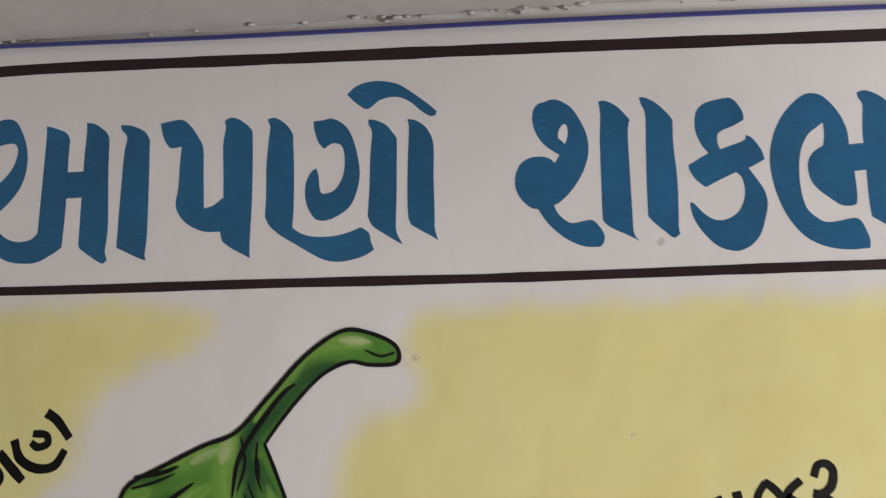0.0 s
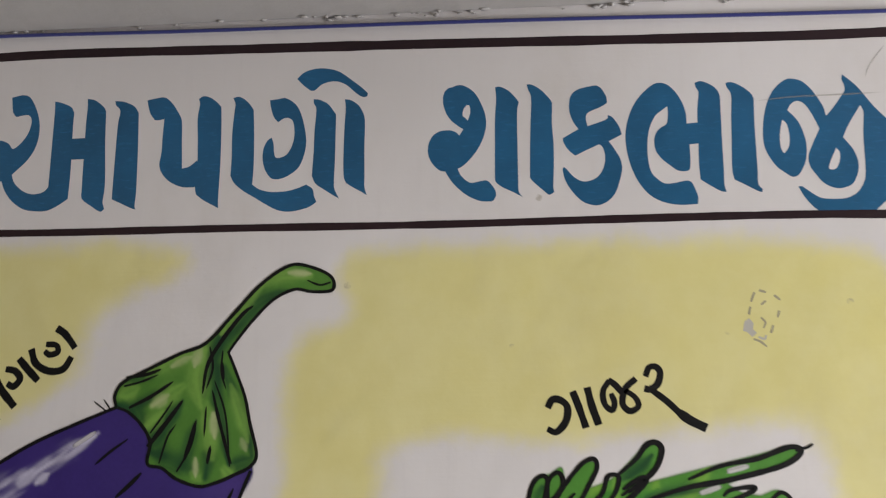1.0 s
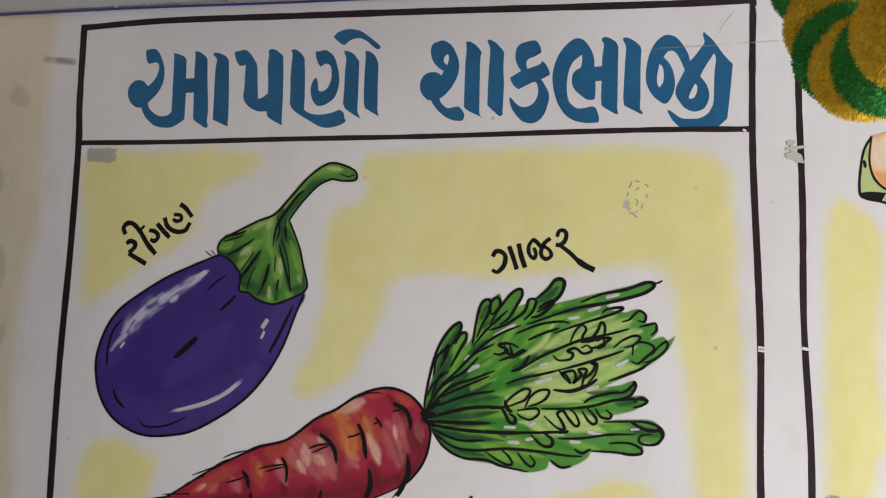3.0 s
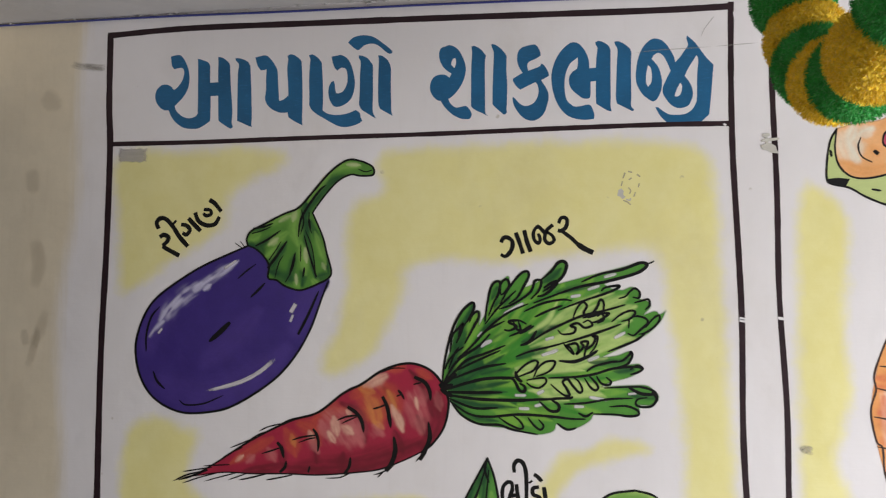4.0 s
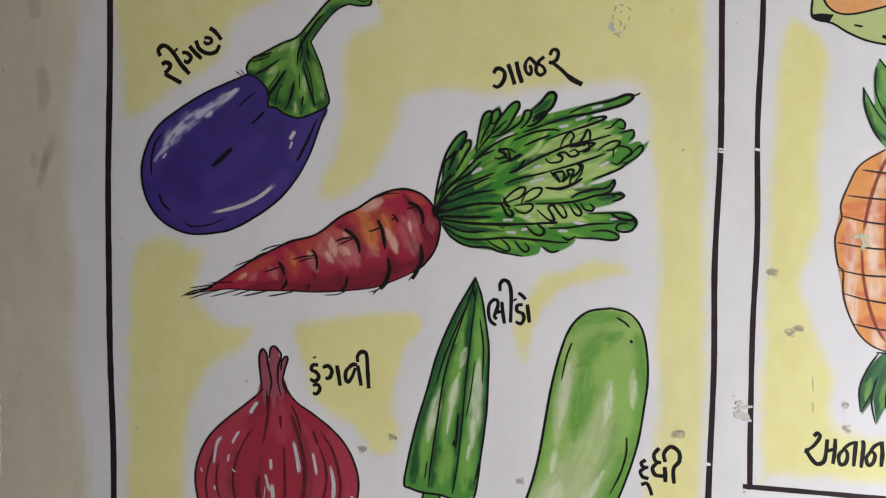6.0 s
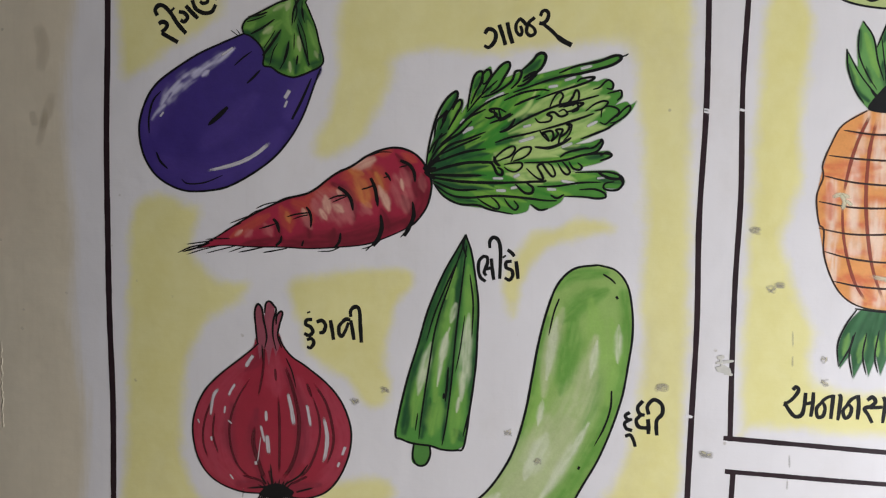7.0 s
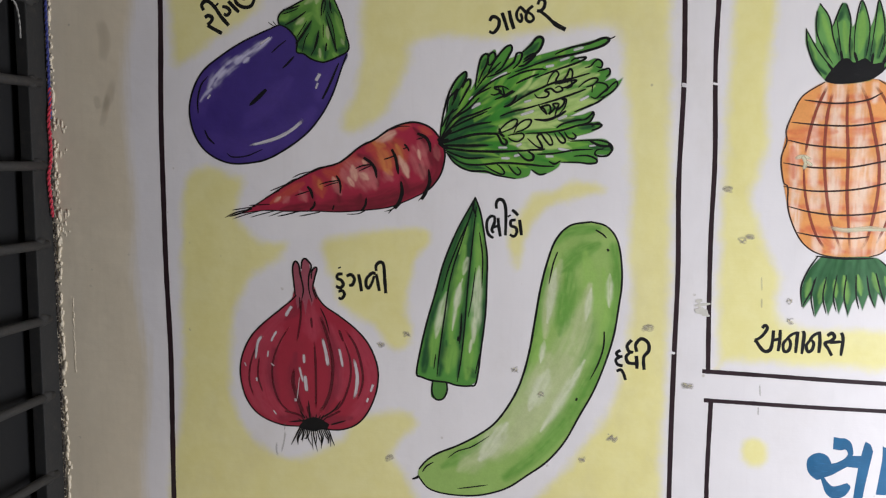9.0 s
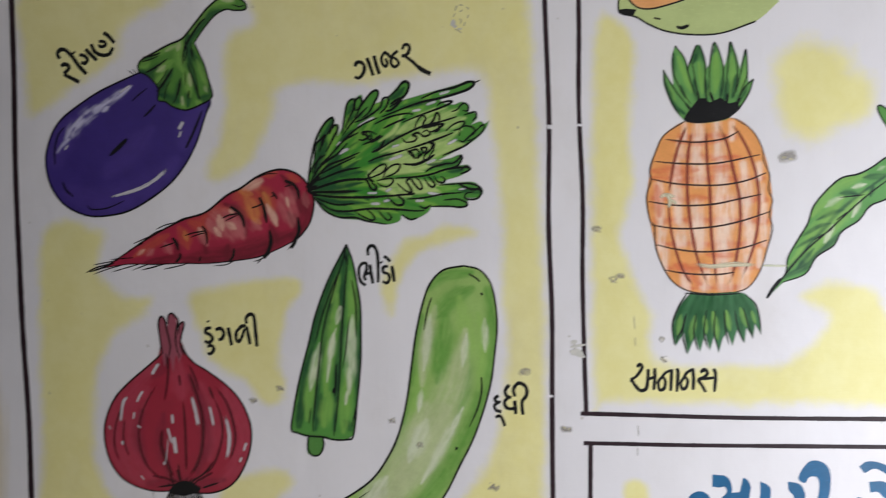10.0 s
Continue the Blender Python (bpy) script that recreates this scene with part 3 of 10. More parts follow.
title_word = mural('painted_lettering', 66, 30, 'large blue hand-painted Gujarati word આપણો', 'lettering', 'title words')
c = Coat('letter', title_word, 'blue', 1, True)
c.fill([(27, 2.9, 1), (37.9, 1), (45.4, 5), (53, 19.6), (55.9, 34.6), (54.1, 49.4), (47.4, 61.9), (34.4, 74.9, 1), (37.5, 82.4), (46, 90), (54.8, 93.1), (64.1, 91.8), (69.1, 87.5, 1), (69, 68.4), (68.7, 38.7), (68.4, 16.3), (67.7, 8.1, 1), (74, 9.8), (83, 13.8), (86.5, 19.2, 1), (86.5, 28.1), (86.9, 42.2), (87.9, 62.9), (88.1, 83.5), (87.8, 98.2, 1), (82, 102.4), (70.9, 108.1), (59.3, 108.6), (47.5, 106.2), (36.6, 98.6), (29.5, 89.6), (25.5, 80.7, 1), (17.6, 79.7), (8.9, 72.1), (4.7, 60.8), (6.9, 50.4), (14.2, 43.8), (22.1, 43.3), (28.7, 46.5), (33, 51.1), (39.7, 46.1), (45.2, 38), (47.6, 29.1), (47, 23.1), (43.6, 20), (37.3, 20.5), (32.7, 21.1), (29.1, 16.5, 1)])
c.fill([(83.9, 43.6, 1), (102.4, 43.4, 1), (101.7, 62.6, 1), (85.6, 62.9, 1)])
c.fill([(97.9, 6.9, 1), (105, 8.6), (113.2, 14.9), (115.9, 19.4, 1), (117.4, 47.5), (120.3, 84.2), (119.5, 102.4, 1), (121.5, 108.2, 1), (117.8, 110.4), (109, 105.1), (101.7, 99.9), (99.9, 96.9, 1), (99.2, 69.1), (98.4, 32.2), (98.6, 15.8)])
c.done()
c = Coat('letter', title_word, 'blue', 1, True)
c.fill([(123.6, 10, 1), (132.1, 11.1), (141.6, 15.8), (145.9, 21.9, 1), (147.7, 55.7), (148.9, 92.1), (148.4, 105.1), (149.5, 109.5, 1), (143.3, 107.2), (133.9, 102.7), (127.6, 99.7, 1), (127.5, 69.8), (127.7, 33.1), (129, 19.8), (124.6, 13.8)])
c.done()
c = Coat('letter', title_word, 'blue', 1, True)
c.fill([(152.9, 10.5, 1), (160, 9.2), (168.7, 8.5), (175.7, 14), (182, 23.2), (185.5, 31.1), (186.7, 49.2), (187.9, 67.1), (188.3, 74.2, 1), (194.7, 72.4), (201.4, 67.1, 1), (203.4, 75.2), (202.3, 90.8, 1), (195.9, 91.1), (188.4, 90.4), (178, 85.5), (171, 78.3), (167.9, 70), (169.1, 58.9), (169.1, 43.4), (169.6, 28.4, 1), (165, 29.3), (160.9, 29.1, 1), (156.3, 22.2)])
c.fill([(199.6, 11.3, 1), (203.5, 8.8), (209.7, 10.1), (216.5, 15.1), (220.3, 19.4, 1), (221.4, 40.2), (222.1, 70.8), (221.8, 100.8), (222.3, 110.2, 1), (216.7, 107.1), (209, 102.9), (202.3, 97.8, 1), (200.8, 90.2), (201.9, 75.2), (200.9, 49.7), (199.6, 29), (200.9, 16.1)])
c.done()
c = Coat('letter', title_word, 'blue', 1, True)
c.fill([(230.5, 11.5, 1), (236.5, 10.7), (244.3, 16.2), (249.2, 23.2, 1), (250.7, 46.4), (251.4, 71.7), (251.1, 86.7), (250.8, 90.2, 1), (257.9, 94.9), (267.7, 97.2), (279.9, 97), (289.6, 94.8), (297.7, 91.6, 1), (303.2, 95.7), (304.8, 102.2), (306.9, 107.1, 1), (301.2, 110.9), (292.6, 113.6), (283, 114.8), (273.3, 113.1), (263.3, 107.9), (253.3, 101.7), (243.2, 95.5), (235.4, 88.8), (231.6, 82.1, 1), (231.8, 66), (231.2, 45.7), (232.2, 25.1), (232.8, 17.3)])
c.fill([(263.3, 14.9, 1), (270.3, 14.2), (276.8, 13.4), (284.4, 17.8), (289.6, 24.7), (294, 37.7), (296.5, 53.1), (294.9, 65.6), (290.4, 76.5), (282.8, 82.7), (274.6, 86), (267.2, 85.2), (262.1, 78.6), (259.2, 69.5), (259.3, 59.4), (262.4, 51.9), (266.2, 48.9, 1), (268, 54.6), (268.8, 62.2), (270.4, 66.8), (274.9, 67), (280.2, 64.1), (284.3, 56.7), (286, 47.6), (285.1, 37.4), (282.5, 32.7), (277.4, 31.5), (273.1, 33.9), (271.6, 35.4, 1), (267.5, 30.6), (264.6, 22.2)])
c.done()
c = Coat('letter', title_word, 'blue', 1, True)
c.fill([(301.7, 15.4, 1), (306.7, 16.1), (314.2, 20), (319.3, 26.4), (321.8, 30.1, 1), (321.8, 48.9), (321.8, 69), (321.4, 88.9), (322, 96.3), (326.1, 104.7, 1), (320.2, 101.1), (312.4, 96), (305.5, 90.9), (302.3, 84.3, 1), (303.2, 63.4), (303.5, 43.2), (304.5, 25.3), (302.3, 19.6)])
c.fill([(328.9, 16.5, 1), (334.8, 17.8), (341.3, 22.7), (345.3, 29.5, 1), (346.9, 37.2), (346.8, 59.8), (347.3, 84.7), (347.4, 94.6), (349.5, 102.5, 1), (345.1, 99.4), (337.9, 95.3), (331.5, 91.1, 1), (329.5, 84.2), (329, 64.2), (329.4, 41.6), (330, 23.8)])
c.fill([(286.6, -3.9, 1), (293.4, -9.9), (303.3, -12.6), (313.3, -12.2), (323.3, -9.1), (333.4, -1.9), (343.4, 6.3), (348.9, 11.7, 1), (348.5, 14.7, 1), (344.6, 15.1), (338.6, 11.2), (331.1, 4.2), (323.6, 0.3), (316.1, -0.1), (308.7, 2.2), (302.9, 7.2), (299, 7.5, 1), (292.8, 2.6)])
c.done()

title_word_two = mural('painted_lettering', 467, 37, 'large blue hand-painted Gujarati word શાકભાજી', 'lettering', 'title words')
c = Coat('letter', title_word_two, 'blue', 1, True)
c.fill([(20.3, 2.5), (26.1, 0.7), (32.3, 2.5), (39.4, 8.4), (45, 18.8), (48.3, 29), (48.6, 39), (46.1, 48.9), (41.3, 58.6), (35.1, 66.8), (28.5, 72.9), (24.7, 74.8, 1), (27, 80.2), (31.7, 85.2), (36.3, 87.3), (43.4, 86.1), (49, 85.8), (53.6, 90.7), (56.3, 96.6), (54.8, 101.9), (52.5, 103.7, 1), (43.2, 103), (33.9, 98.9), (25.5, 92.3), (19, 84.9), (14.3, 76.9, 1), (9.6, 75.8), (3.5, 69.7), (0.1, 62.1), (0.1, 53.7), (3.4, 45.9), (9.6, 41.6), (17.7, 40.9), (23, 42.6), (26.3, 45.7, 1), (29.6, 40.3, 1), (24.9, 37.1), (18.7, 31.4), (14.4, 23.7), (12.5, 15), (13.5, 7.4), (16.9, 3.4)])
c.done()
c = Coat('letter_eye', title_word_two, 'white', 2)
c.fill([(29.2, 28.3), (29.8, 23.2), (32.6, 19.3), (35, 19.9), (35.5, 26), (33.5, 32.9, 1), (30.7, 29.8)])
c.fill([(288.4, 41.6, 1), (291.6, 45.5), (293, 55.2), (291.8, 64.7), (287.8, 70.3, 1), (285.6, 65.5), (285.6, 54.9)])
c.fill([(328.3, 66.9, 1), (330.6, 70.8), (329.9, 77.9), (326.7, 83.9), (322.3, 84.7), (321.3, 82.3), (324.1, 75.3)])
c.done()
c = Coat('letter', title_word_two, 'blue', 1, True)
c.fill([(56.7, 4.1, 1), (61, 3.7), (68, 7.6), (73.6, 13.9), (76.4, 18, 1), (74.8, 27.5), (74.6, 57.3), (74.6, 81.7), (74.8, 95.2), (77.9, 100.6, 1), (71.1, 96.6), (61.9, 91.9), (56.4, 87.4), (55.5, 83.5, 1), (55.9, 56.6), (56.3, 31.8), (57.5, 14.2)])
c.fill([(83.3, 2.6, 1), (87.1, 2.8), (94.1, 7.1), (100.9, 14.5), (104.1, 19.6, 1), (103.5, 38.6), (104.4, 58.3), (103.7, 82.6), (103, 92.2), (103.7, 97, 1), (99.5, 99.3), (94.2, 94.8), (87.4, 88.4), (84.3, 84.4, 1), (84.8, 62.5), (85.8, 37.9), (86.8, 15.4), (84.6, 7.8)])
c.done()
c = Coat('letter', title_word_two, 'blue', 1, True)
c.fill([(118.1, 21.7), (119.7, 14.2), (124.5, 9.4), (131.6, 7.2), (138.7, 6), (141.9, 6.1, 1), (145.5, 9.3), (148.9, 16.4), (149.2, 21.9, 1), (142.6, 25.6), (135.5, 28.4), (132.1, 31.2), (131.5, 36.1), (132.7, 41.6, 1), (127.8, 49.3, 1), (125.2, 43.8, 1), (121.2, 37.7), (118.3, 29.2)])
c.fill([(112, 51.2, 1), (125.2, 43.8), (135, 40.7), (147.7, 36.2), (149.7, 32.4, 1), (153.7, 35), (158.4, 43), (160, 49.5, 1), (150.6, 54.5), (141.3, 57.6), (132, 61.7), (121.7, 66.7, 1), (115.9, 61.1), (112.4, 54.6)])
c.fill([(140.4, 56.6, 1), (148.8, 54, 1), (153.9, 62.4), (158.1, 70.8), (159.1, 79.5), (156.8, 89), (153.3, 98.4), (147.5, 105.4), (140.2, 109), (133.8, 108.8), (125.8, 105.3), (117.9, 96.5), (112.7, 86.7), (111.2, 78), (112.2, 76.1, 1), (114.4, 78.1), (119.7, 84.5), (126.4, 88.6), (133.3, 88.3), (140.2, 84.2), (144.6, 76.6), (145.9, 68.5), (144.4, 60.6)])
c.done()
c = Coat('letter', title_word_two, 'blue', 1, True)
c.fill([(197.9, 7), (189.6, 6.1), (181, 11.8), (172.7, 21.4), (166.7, 33.5), (163.2, 48.1), (163.5, 62.8), (166.4, 77.3), (171.7, 90.4), (180.1, 101.6), (190.9, 108), (204.1, 110.7), (217.5, 110.2, 1), (218.2, 105), (216.8, 99.3), (214.1, 92.6), (209.8, 90.6), (200.8, 92.2), (193.1, 92.5), (187.5, 89), (182.4, 82.6), (180.3, 70.6), (180.6, 56.1), (183.1, 44), (188.1, 34.3), (193.9, 29.6), (198.2, 26.3, 1), (198.1, 34.7), (196.8, 42, 1), (189.8, 46.6), (186.2, 53.8), (186.6, 63.5), (190.7, 70.9), (197.1, 76.9), (203.6, 81.9), (210.3, 82.6), (213, 81.2, 1), (213.9, 74.1), (213.9, 59.6), (213, 52.4), (212.7, 41.6), (212.4, 31.8), (209.4, 21.9), (204.4, 13.2)])
c.fill([(211.8, 42.1, 1), (222.2, 41.5, 1), (222, 59.4, 1), (212.5, 60.1, 1)])
c.fill([(221.2, 7, 1), (226.3, 5.7), (232.9, 8.5), (238.5, 13.2), (240.8, 19.2, 1), (240.4, 38.8), (240, 58.1), (239.7, 82.1), (239.3, 93.9), (240.6, 101, 1), (235.8, 99.9), (227.3, 94.5), (220.9, 90, 1), (220.5, 76.7), (221.2, 57.5), (221.8, 33.2), (223.8, 16), (221.9, 11)])
c.done()
c = Coat('letter', title_word_two, 'blue', 1, True)
c.fill([(246.1, 8, 1), (251.1, 7.7), (258.5, 11.5), (265.3, 17.7), (267.6, 22.7, 1), (266.6, 42.2), (266.3, 63.9), (266.1, 82.9), (265.7, 94.7), (268.8, 99.4, 1), (267.8, 101.8), (262.3, 99.3), (253.8, 94.3), (247.5, 90.8, 1), (246.3, 82.3), (247.2, 63.2), (248.5, 39.1), (249.8, 19.5), (246.8, 12)])
c.done()
c = Coat('letter', title_word_two, 'blue', 1, True)
c.fill([(323, 39.5, 1), (321.5, 32.2), (318.2, 24.8), (313.2, 16.3), (307.1, 9.6), (300.7, 6.9), (293.9, 7.1), (285.3, 13.6), (279.2, 23.2), (275.1, 35.2), (272.7, 49.7), (272.6, 61.7), (275.4, 71.3), (281.2, 81), (287.4, 86.4), (292.3, 89.8), (296.7, 89), (300.7, 84), (304.5, 74.7), (305.6, 62.8), (303.5, 50.8), (299.9, 42), (293.1, 33.5, 1), (296.6, 28.3), (301.3, 26), (306.4, 28.2), (310.3, 34.2), (314, 42.5), (316.8, 50.3, 1)])
c.fill([(323, 39.5, 1), (329.4, 32.5), (335.5, 24), (339.6, 17.4), (337.8, 8.5, 1), (338.7, 4.6, 1), (349.1, 15.3), (361.2, 33.7), (370.9, 45.2, 1), (367.1, 81.4), (363.6, 110, 1), (352.3, 120.3, 1), (336.1, 120.3), (311.4, 119.2, 1), (306.6, 114.9), (300.8, 107.4), (296.4, 97.9, 1), (299.4, 98, 1), (311.6, 107.2), (322.2, 108.9), (333, 108.3), (341.2, 103.9), (346.1, 97.1), (348.8, 87.8), (350.1, 57.3), (352.1, 38.2), (350.1, 31.4, 1), (339.8, 47.3), (334.4, 58.1, 1), (341.9, 70.2), (344.1, 83), (339.4, 95.5), (333, 99.5), (325.2, 100.2), (316.9, 96.2), (311.1, 89), (306.6, 80.4), (306.5, 72.4), (310.4, 63), (316.8, 50.3, 1)])
c.done()

eggplant = mural('painted_eggplant', 183, 368, 'purple eggplant with a green stalk painted on the wall', 'eggplant', 'vegetables painted on the wall')
c = Blend('body', eggplant, (0.042, 0.022, 0.185), 1, [(27.5, -62), (-4.1, -49.1), (-40.2, -33.3), (-76.2, -11.8), (-104.7, 9.6), (-121.4, 34.3), (-131.3, 65.7), (-130.8, 93.1), (-122.6, 119.9), (-106.6, 142.8), (-82.5, 158.4), (-55.7, 165.7), (-22.7, 164), (5.9, 157.4), (40.5, 139.3), (74.4, 114.9), (100.6, 84.4), (119.5, 50.9), (134.5, 10.7), (144.8, -16.2), (113.3, -42.6), (74.9, -76.2), (52.9, -76)], 1.5)
c.stroke('s_violet', 45.1, [(-93.3, 125.4), (-32, 142.7), (32, 123.3), (85.9, 78.4)])
c.stroke('s_violet', 38.3, [(98.3, 51.5), (120.4, 11.1), (129.7, -9.2)])
c.stroke('s_violet', 45.8, [(-113.8, 71.9), (-105.8, 37.3), (-74.2, 8.9)])
c.stroke('s_violet', 33.2, [(-28.8, 96), (12.4, 61), (46.1, 26.4)])
c.stroke('b_haze', 7.2, [(-111, 62), (-100, 49), (-92, 41)], (0.5, 0.6))
c.stroke('b_haze', 15.2, [(-94, 39), (-82, 23), (-69, 10)], (0.5, 0.6))
c.stroke('b_haze', 14.4, [(-78, 19), (-60, 4), (-38, -10)], (0.5, 0.5))
c.stroke('b_haze', 9.6, [(-47, -2), (-19, -21), (13, -40)], (0.6, 0.3))
c.stroke('b_haze', 5.6, [(-23, -17), (16, -42)], (0.3, 0.4))
c.stroke('b_haze', 6.4, [(-33, -3), (-24, -10)])
c.done()
c = Coat('highlight', eggplant, 'b_white', 2.5)
c.line(7.1, [(-28.2, 135.3), (-3.7, 130.2), (24.7, 121.7), (48.9, 108.8), (71.2, 90.8)], (0.2, 0.9))
c.line(7.7, [(90.4, 30.5), (93.6, 25.1), (98.7, 16.9)], (0.6, 0.9))
c.line(4.6, [(89.8, 43.2), (92.3, 37.8), (94.7, 31.7)], (0.5, 0.8))
c.line(4.1, [(-99.9, 57.8), (-93.2, 49.4)])
c.line(4.8, [(-6.3, -30.4), (14.9, -43.8)])
c.done()
c = Coat('dark_mark', eggplant, 'ink', 3)
c.line(6.9, [(-25.2, 68.9), (-10, 56.3), (5, 42.3)], (0.15, 0.6))
c.line(3.4, [(33.8, 8.4), (44, -0.6), (54.2, -11)], (0.3, 0.4))
c.line(2.3, [(14.9, -17.1), (27.3, -27.6), (41.2, -37.4)], (0.3, 0.3))
c.line(3.9, [(101.7, 59.4), (114.8, 34.5), (130.3, 0.8)], (0.8, 0.3))
c.line(3.0, [(-116.6, 81.6), (-116.7, 58.3), (-110, 34), (-97.6, 19.8)], (0.4, 0.2))
c.line(3.5, [(-105.5, 109.1), (-99.6, 122.3), (-88, 133.3)], (0.5, 0.3))
c.line(2.3, [(-67.1, 147.7), (-56.8, 154.5), (-31.1, 152.6), (-2.8, 141.3)], (0.3, 0.3))
c.done()
c = Coat('outline', eggplant, 'ink', 3.5)
c.line(3.2, [(31.8, -63.4), (-4.1, -49.1), (-40.2, -33.3), (-76.2, -11.8), (-104.7, 9.6), (-121.4, 34.3), (-131.3, 65.7), (-130.8, 93.1), (-122.6, 119.9), (-106.6, 142.8), (-82.5, 158.4), (-55.7, 165.7), (-22.7, 164), (5.9, 157.4), (40.5, 139.3), (74.4, 114.9), (100.6, 84.4), (119.5, 50.9), (134.5, 10.7), (143.6, -12.8)], (0.8, 0.8))
c.line(1.4, [(21.8, -59.1), (15.6, -63.2), (10, -67.3)])
c.line(1.2, [(24.7, -60.5), (18.1, -68.8)])
c.done()
c = Blend('calyx', eggplant, (0.075, 0.225, 0.032), 4, [(28.9, -63.4, 1), (27.4, -72.3), (34, -82.8), (55.3, -93.4), (80.1, -105.3), (101.3, -113.6), (121.5, -135.1), (141.7, -157.9), (158.8, -171.7), (172.7, -177.8), (187, -175.6), (201.5, -169.3), (206.7, -162.4), (204.3, -155.5), (184.5, -156.3), (173.9, -157), (156.6, -148.8), (139.7, -131.6), (126.5, -114.4), (120.5, -106.1, 1), (128, -90.4), (136.4, -70), (141.3, -49.7), (147.7, -26.3), (143.4, -16.2), (129.7, -9.2), (115.8, -3.5), (101.8, -0.6), (83.5, -6.2), (70.6, -14.7), (58.8, -17.9), (59.7, -34.9), (51.4, -48.5), (39.6, -58.6)], 1.1)
c.stroke('w_dark', 15, [(105, -90), (114, -112), (131, -135), (150, -150), (174, -156)], (0.5, 0.2))
c.stroke('w_dark', 10, [(102, -71), (105, -98), (118, -127)], (0.3, 0.5))
c.stroke('w_dark', 10, [(112, -94), (115, -57), (125, -18)], (0.7, 0.2))
c.stroke('w_dark', 8, [(118, -94), (131, -64), (140, -41), (144, -24)], (0.6, 0.4))
c.stroke('w_dark', 8, [(72, -79), (55, -69), (40, -61)], (0.2, 0.6))
c.stroke('w_dark', 11, [(85, -68), (74, -52), (59, -32)], (0.2, 0.7))
c.stroke('w_dark', 10, [(97, -52), (92, -33), (88, -16)], (0.2, 0.6))
c.stroke('w_dark', 10, [(109, -33), (107, -8)], (0.2, 0.6))
c.stroke('w_dark', 8, [(32, -84), (50, -88), (66, -93)], (0.5, 0.2))
c.stroke('w_dark', 14, [(60, -27), (79, -21), (99, -11)], (0.3, 0.3))
c.stroke('w_dark', 14, [(30, -64), (44, -59), (54, -38)], (0.4, 0.5))
c.stroke('w_dark', 10, [(127, -16), (143, -21)], (0.5, 0.5))
c.stroke('w_dark', 8, [(71, -41), (67, -26)])
c.stroke('w_light', 20, [(54, -90), (78, -106), (99, -115)], (0.3, 0.5))
c.stroke('w_light', 14, [(100, -108), (95, -87), (100, -63)], (0.5, 0.4))
c.stroke('w_light', 14, [(60, -63), (71, -71), (84, -79)], (0.4, 0.4))
c.stroke('w_light', 13, [(105, -66), (108, -45), (112, -22)], (0.3, 0.3))
c.stroke('w_light', 9, [(124, -80), (133, -57), (140, -35)], (0.3, 0.3))
c.stroke('w_light', 11, [(144, -160), (163, -169), (187, -168)], (0.3, 0.4))
c.stroke('w_light', 9, [(114, -121), (130, -143), (147, -160)], (0.3, 0.3))
c.stroke('w_light', 8, [(96, -11), (103, -5)])
c.stroke('w_light', 11, [(54, -45), (70, -59)], (0.4, 0.3))
c.stroke('w_light', 12, [(32, -72), (46, -78)], (0.4, 0.4))
c.stroke('w_light', 10, [(122, -14), (128, -8)])
c.stroke('w_pale', 7, [(97, -109), (93, -95)])
c.stroke('w_pale', 8, [(60, -64), (72, -72)])
c.stroke('w_pale', 5, [(169, -171), (187, -170)])
c.stroke('w_pale', 6, [(111, -57), (113, -38)])
c.stroke('w_pale', 5, [(74, -95), (90, -103)])
c.stroke('w_pale', 5, [(135, -37), (139, -28)])
c.stroke('w_pale', 4, [(98, -22), (99, -8)])
c.done()
c = Coat('calyx_line', eggplant, 'ink', 6)
c.line(2.9, [(28.9, -63.4), (27.4, -72.3), (34, -82.8), (55.3, -93.4), (80.1, -105.3), (101.3, -113.6), (121.5, -135.1), (141.7, -157.9), (158.8, -171.7), (172.7, -177.8), (187, -175.6), (201.5, -169.3), (206.7, -162.4), (204.3, -155.5), (188.1, -154.9), (173.9, -157), (156.6, -148.8), (139.7, -131.6), (126.5, -114.4), (120.6, -105.4)], (0.8, 0.7))
c.line(2.8, [(120.5, -106.8), (128, -90.4), (136.4, -70), (141.3, -49.7), (147.7, -26.3), (143.4, -16.2), (129.7, -9.2), (115.8, -3.5), (101.8, -0.6), (83.5, -6.2), (70.6, -14.7), (58.8, -17.9), (59.7, -34.9), (51.4, -48.5), (39.6, -58.6), (30.5, -62)], (0.7, 0.8))
c.line(2.0, [(34.3, -79.3), (48.8, -82.9), (63, -88.6)], (0.7, 0.1))
c.line(1.7, [(59.2, -41.8), (69.1, -55.6), (76.9, -68)], (0.7, 0.1))
c.line(1.7, [(83.1, -11.6), (92.7, -28.7), (97.3, -45.7)], (0.7, 0.1))
c.line(2.0, [(105.1, -110.9), (108.4, -93.7), (103.8, -76.5)], (0.5, 0.1))
c.line(1.7, [(110.5, -83.4), (120.9, -56.2), (126.4, -15.8)], (0.3, 0.5))
c.line(1.7, [(184.1, -164.6), (194.9, -160.4), (203.9, -162.4)], (0.3, 0.9))
c.line(1.7, [(104.7, -62.8), (104.2, -39)], (0.3, 0.2))
c.line(1.7, [(68.2, -18.1), (73.9, -38.6), (80.4, -48.9)], (0.5, 0.1))
c.line(1.7, [(116.1, -107.5), (115.8, -90.3), (120.3, -76.6)], (0.6, 0.2))
c.done()
c = Coat('calyx_fold', eggplant, 'ink', 6.4)
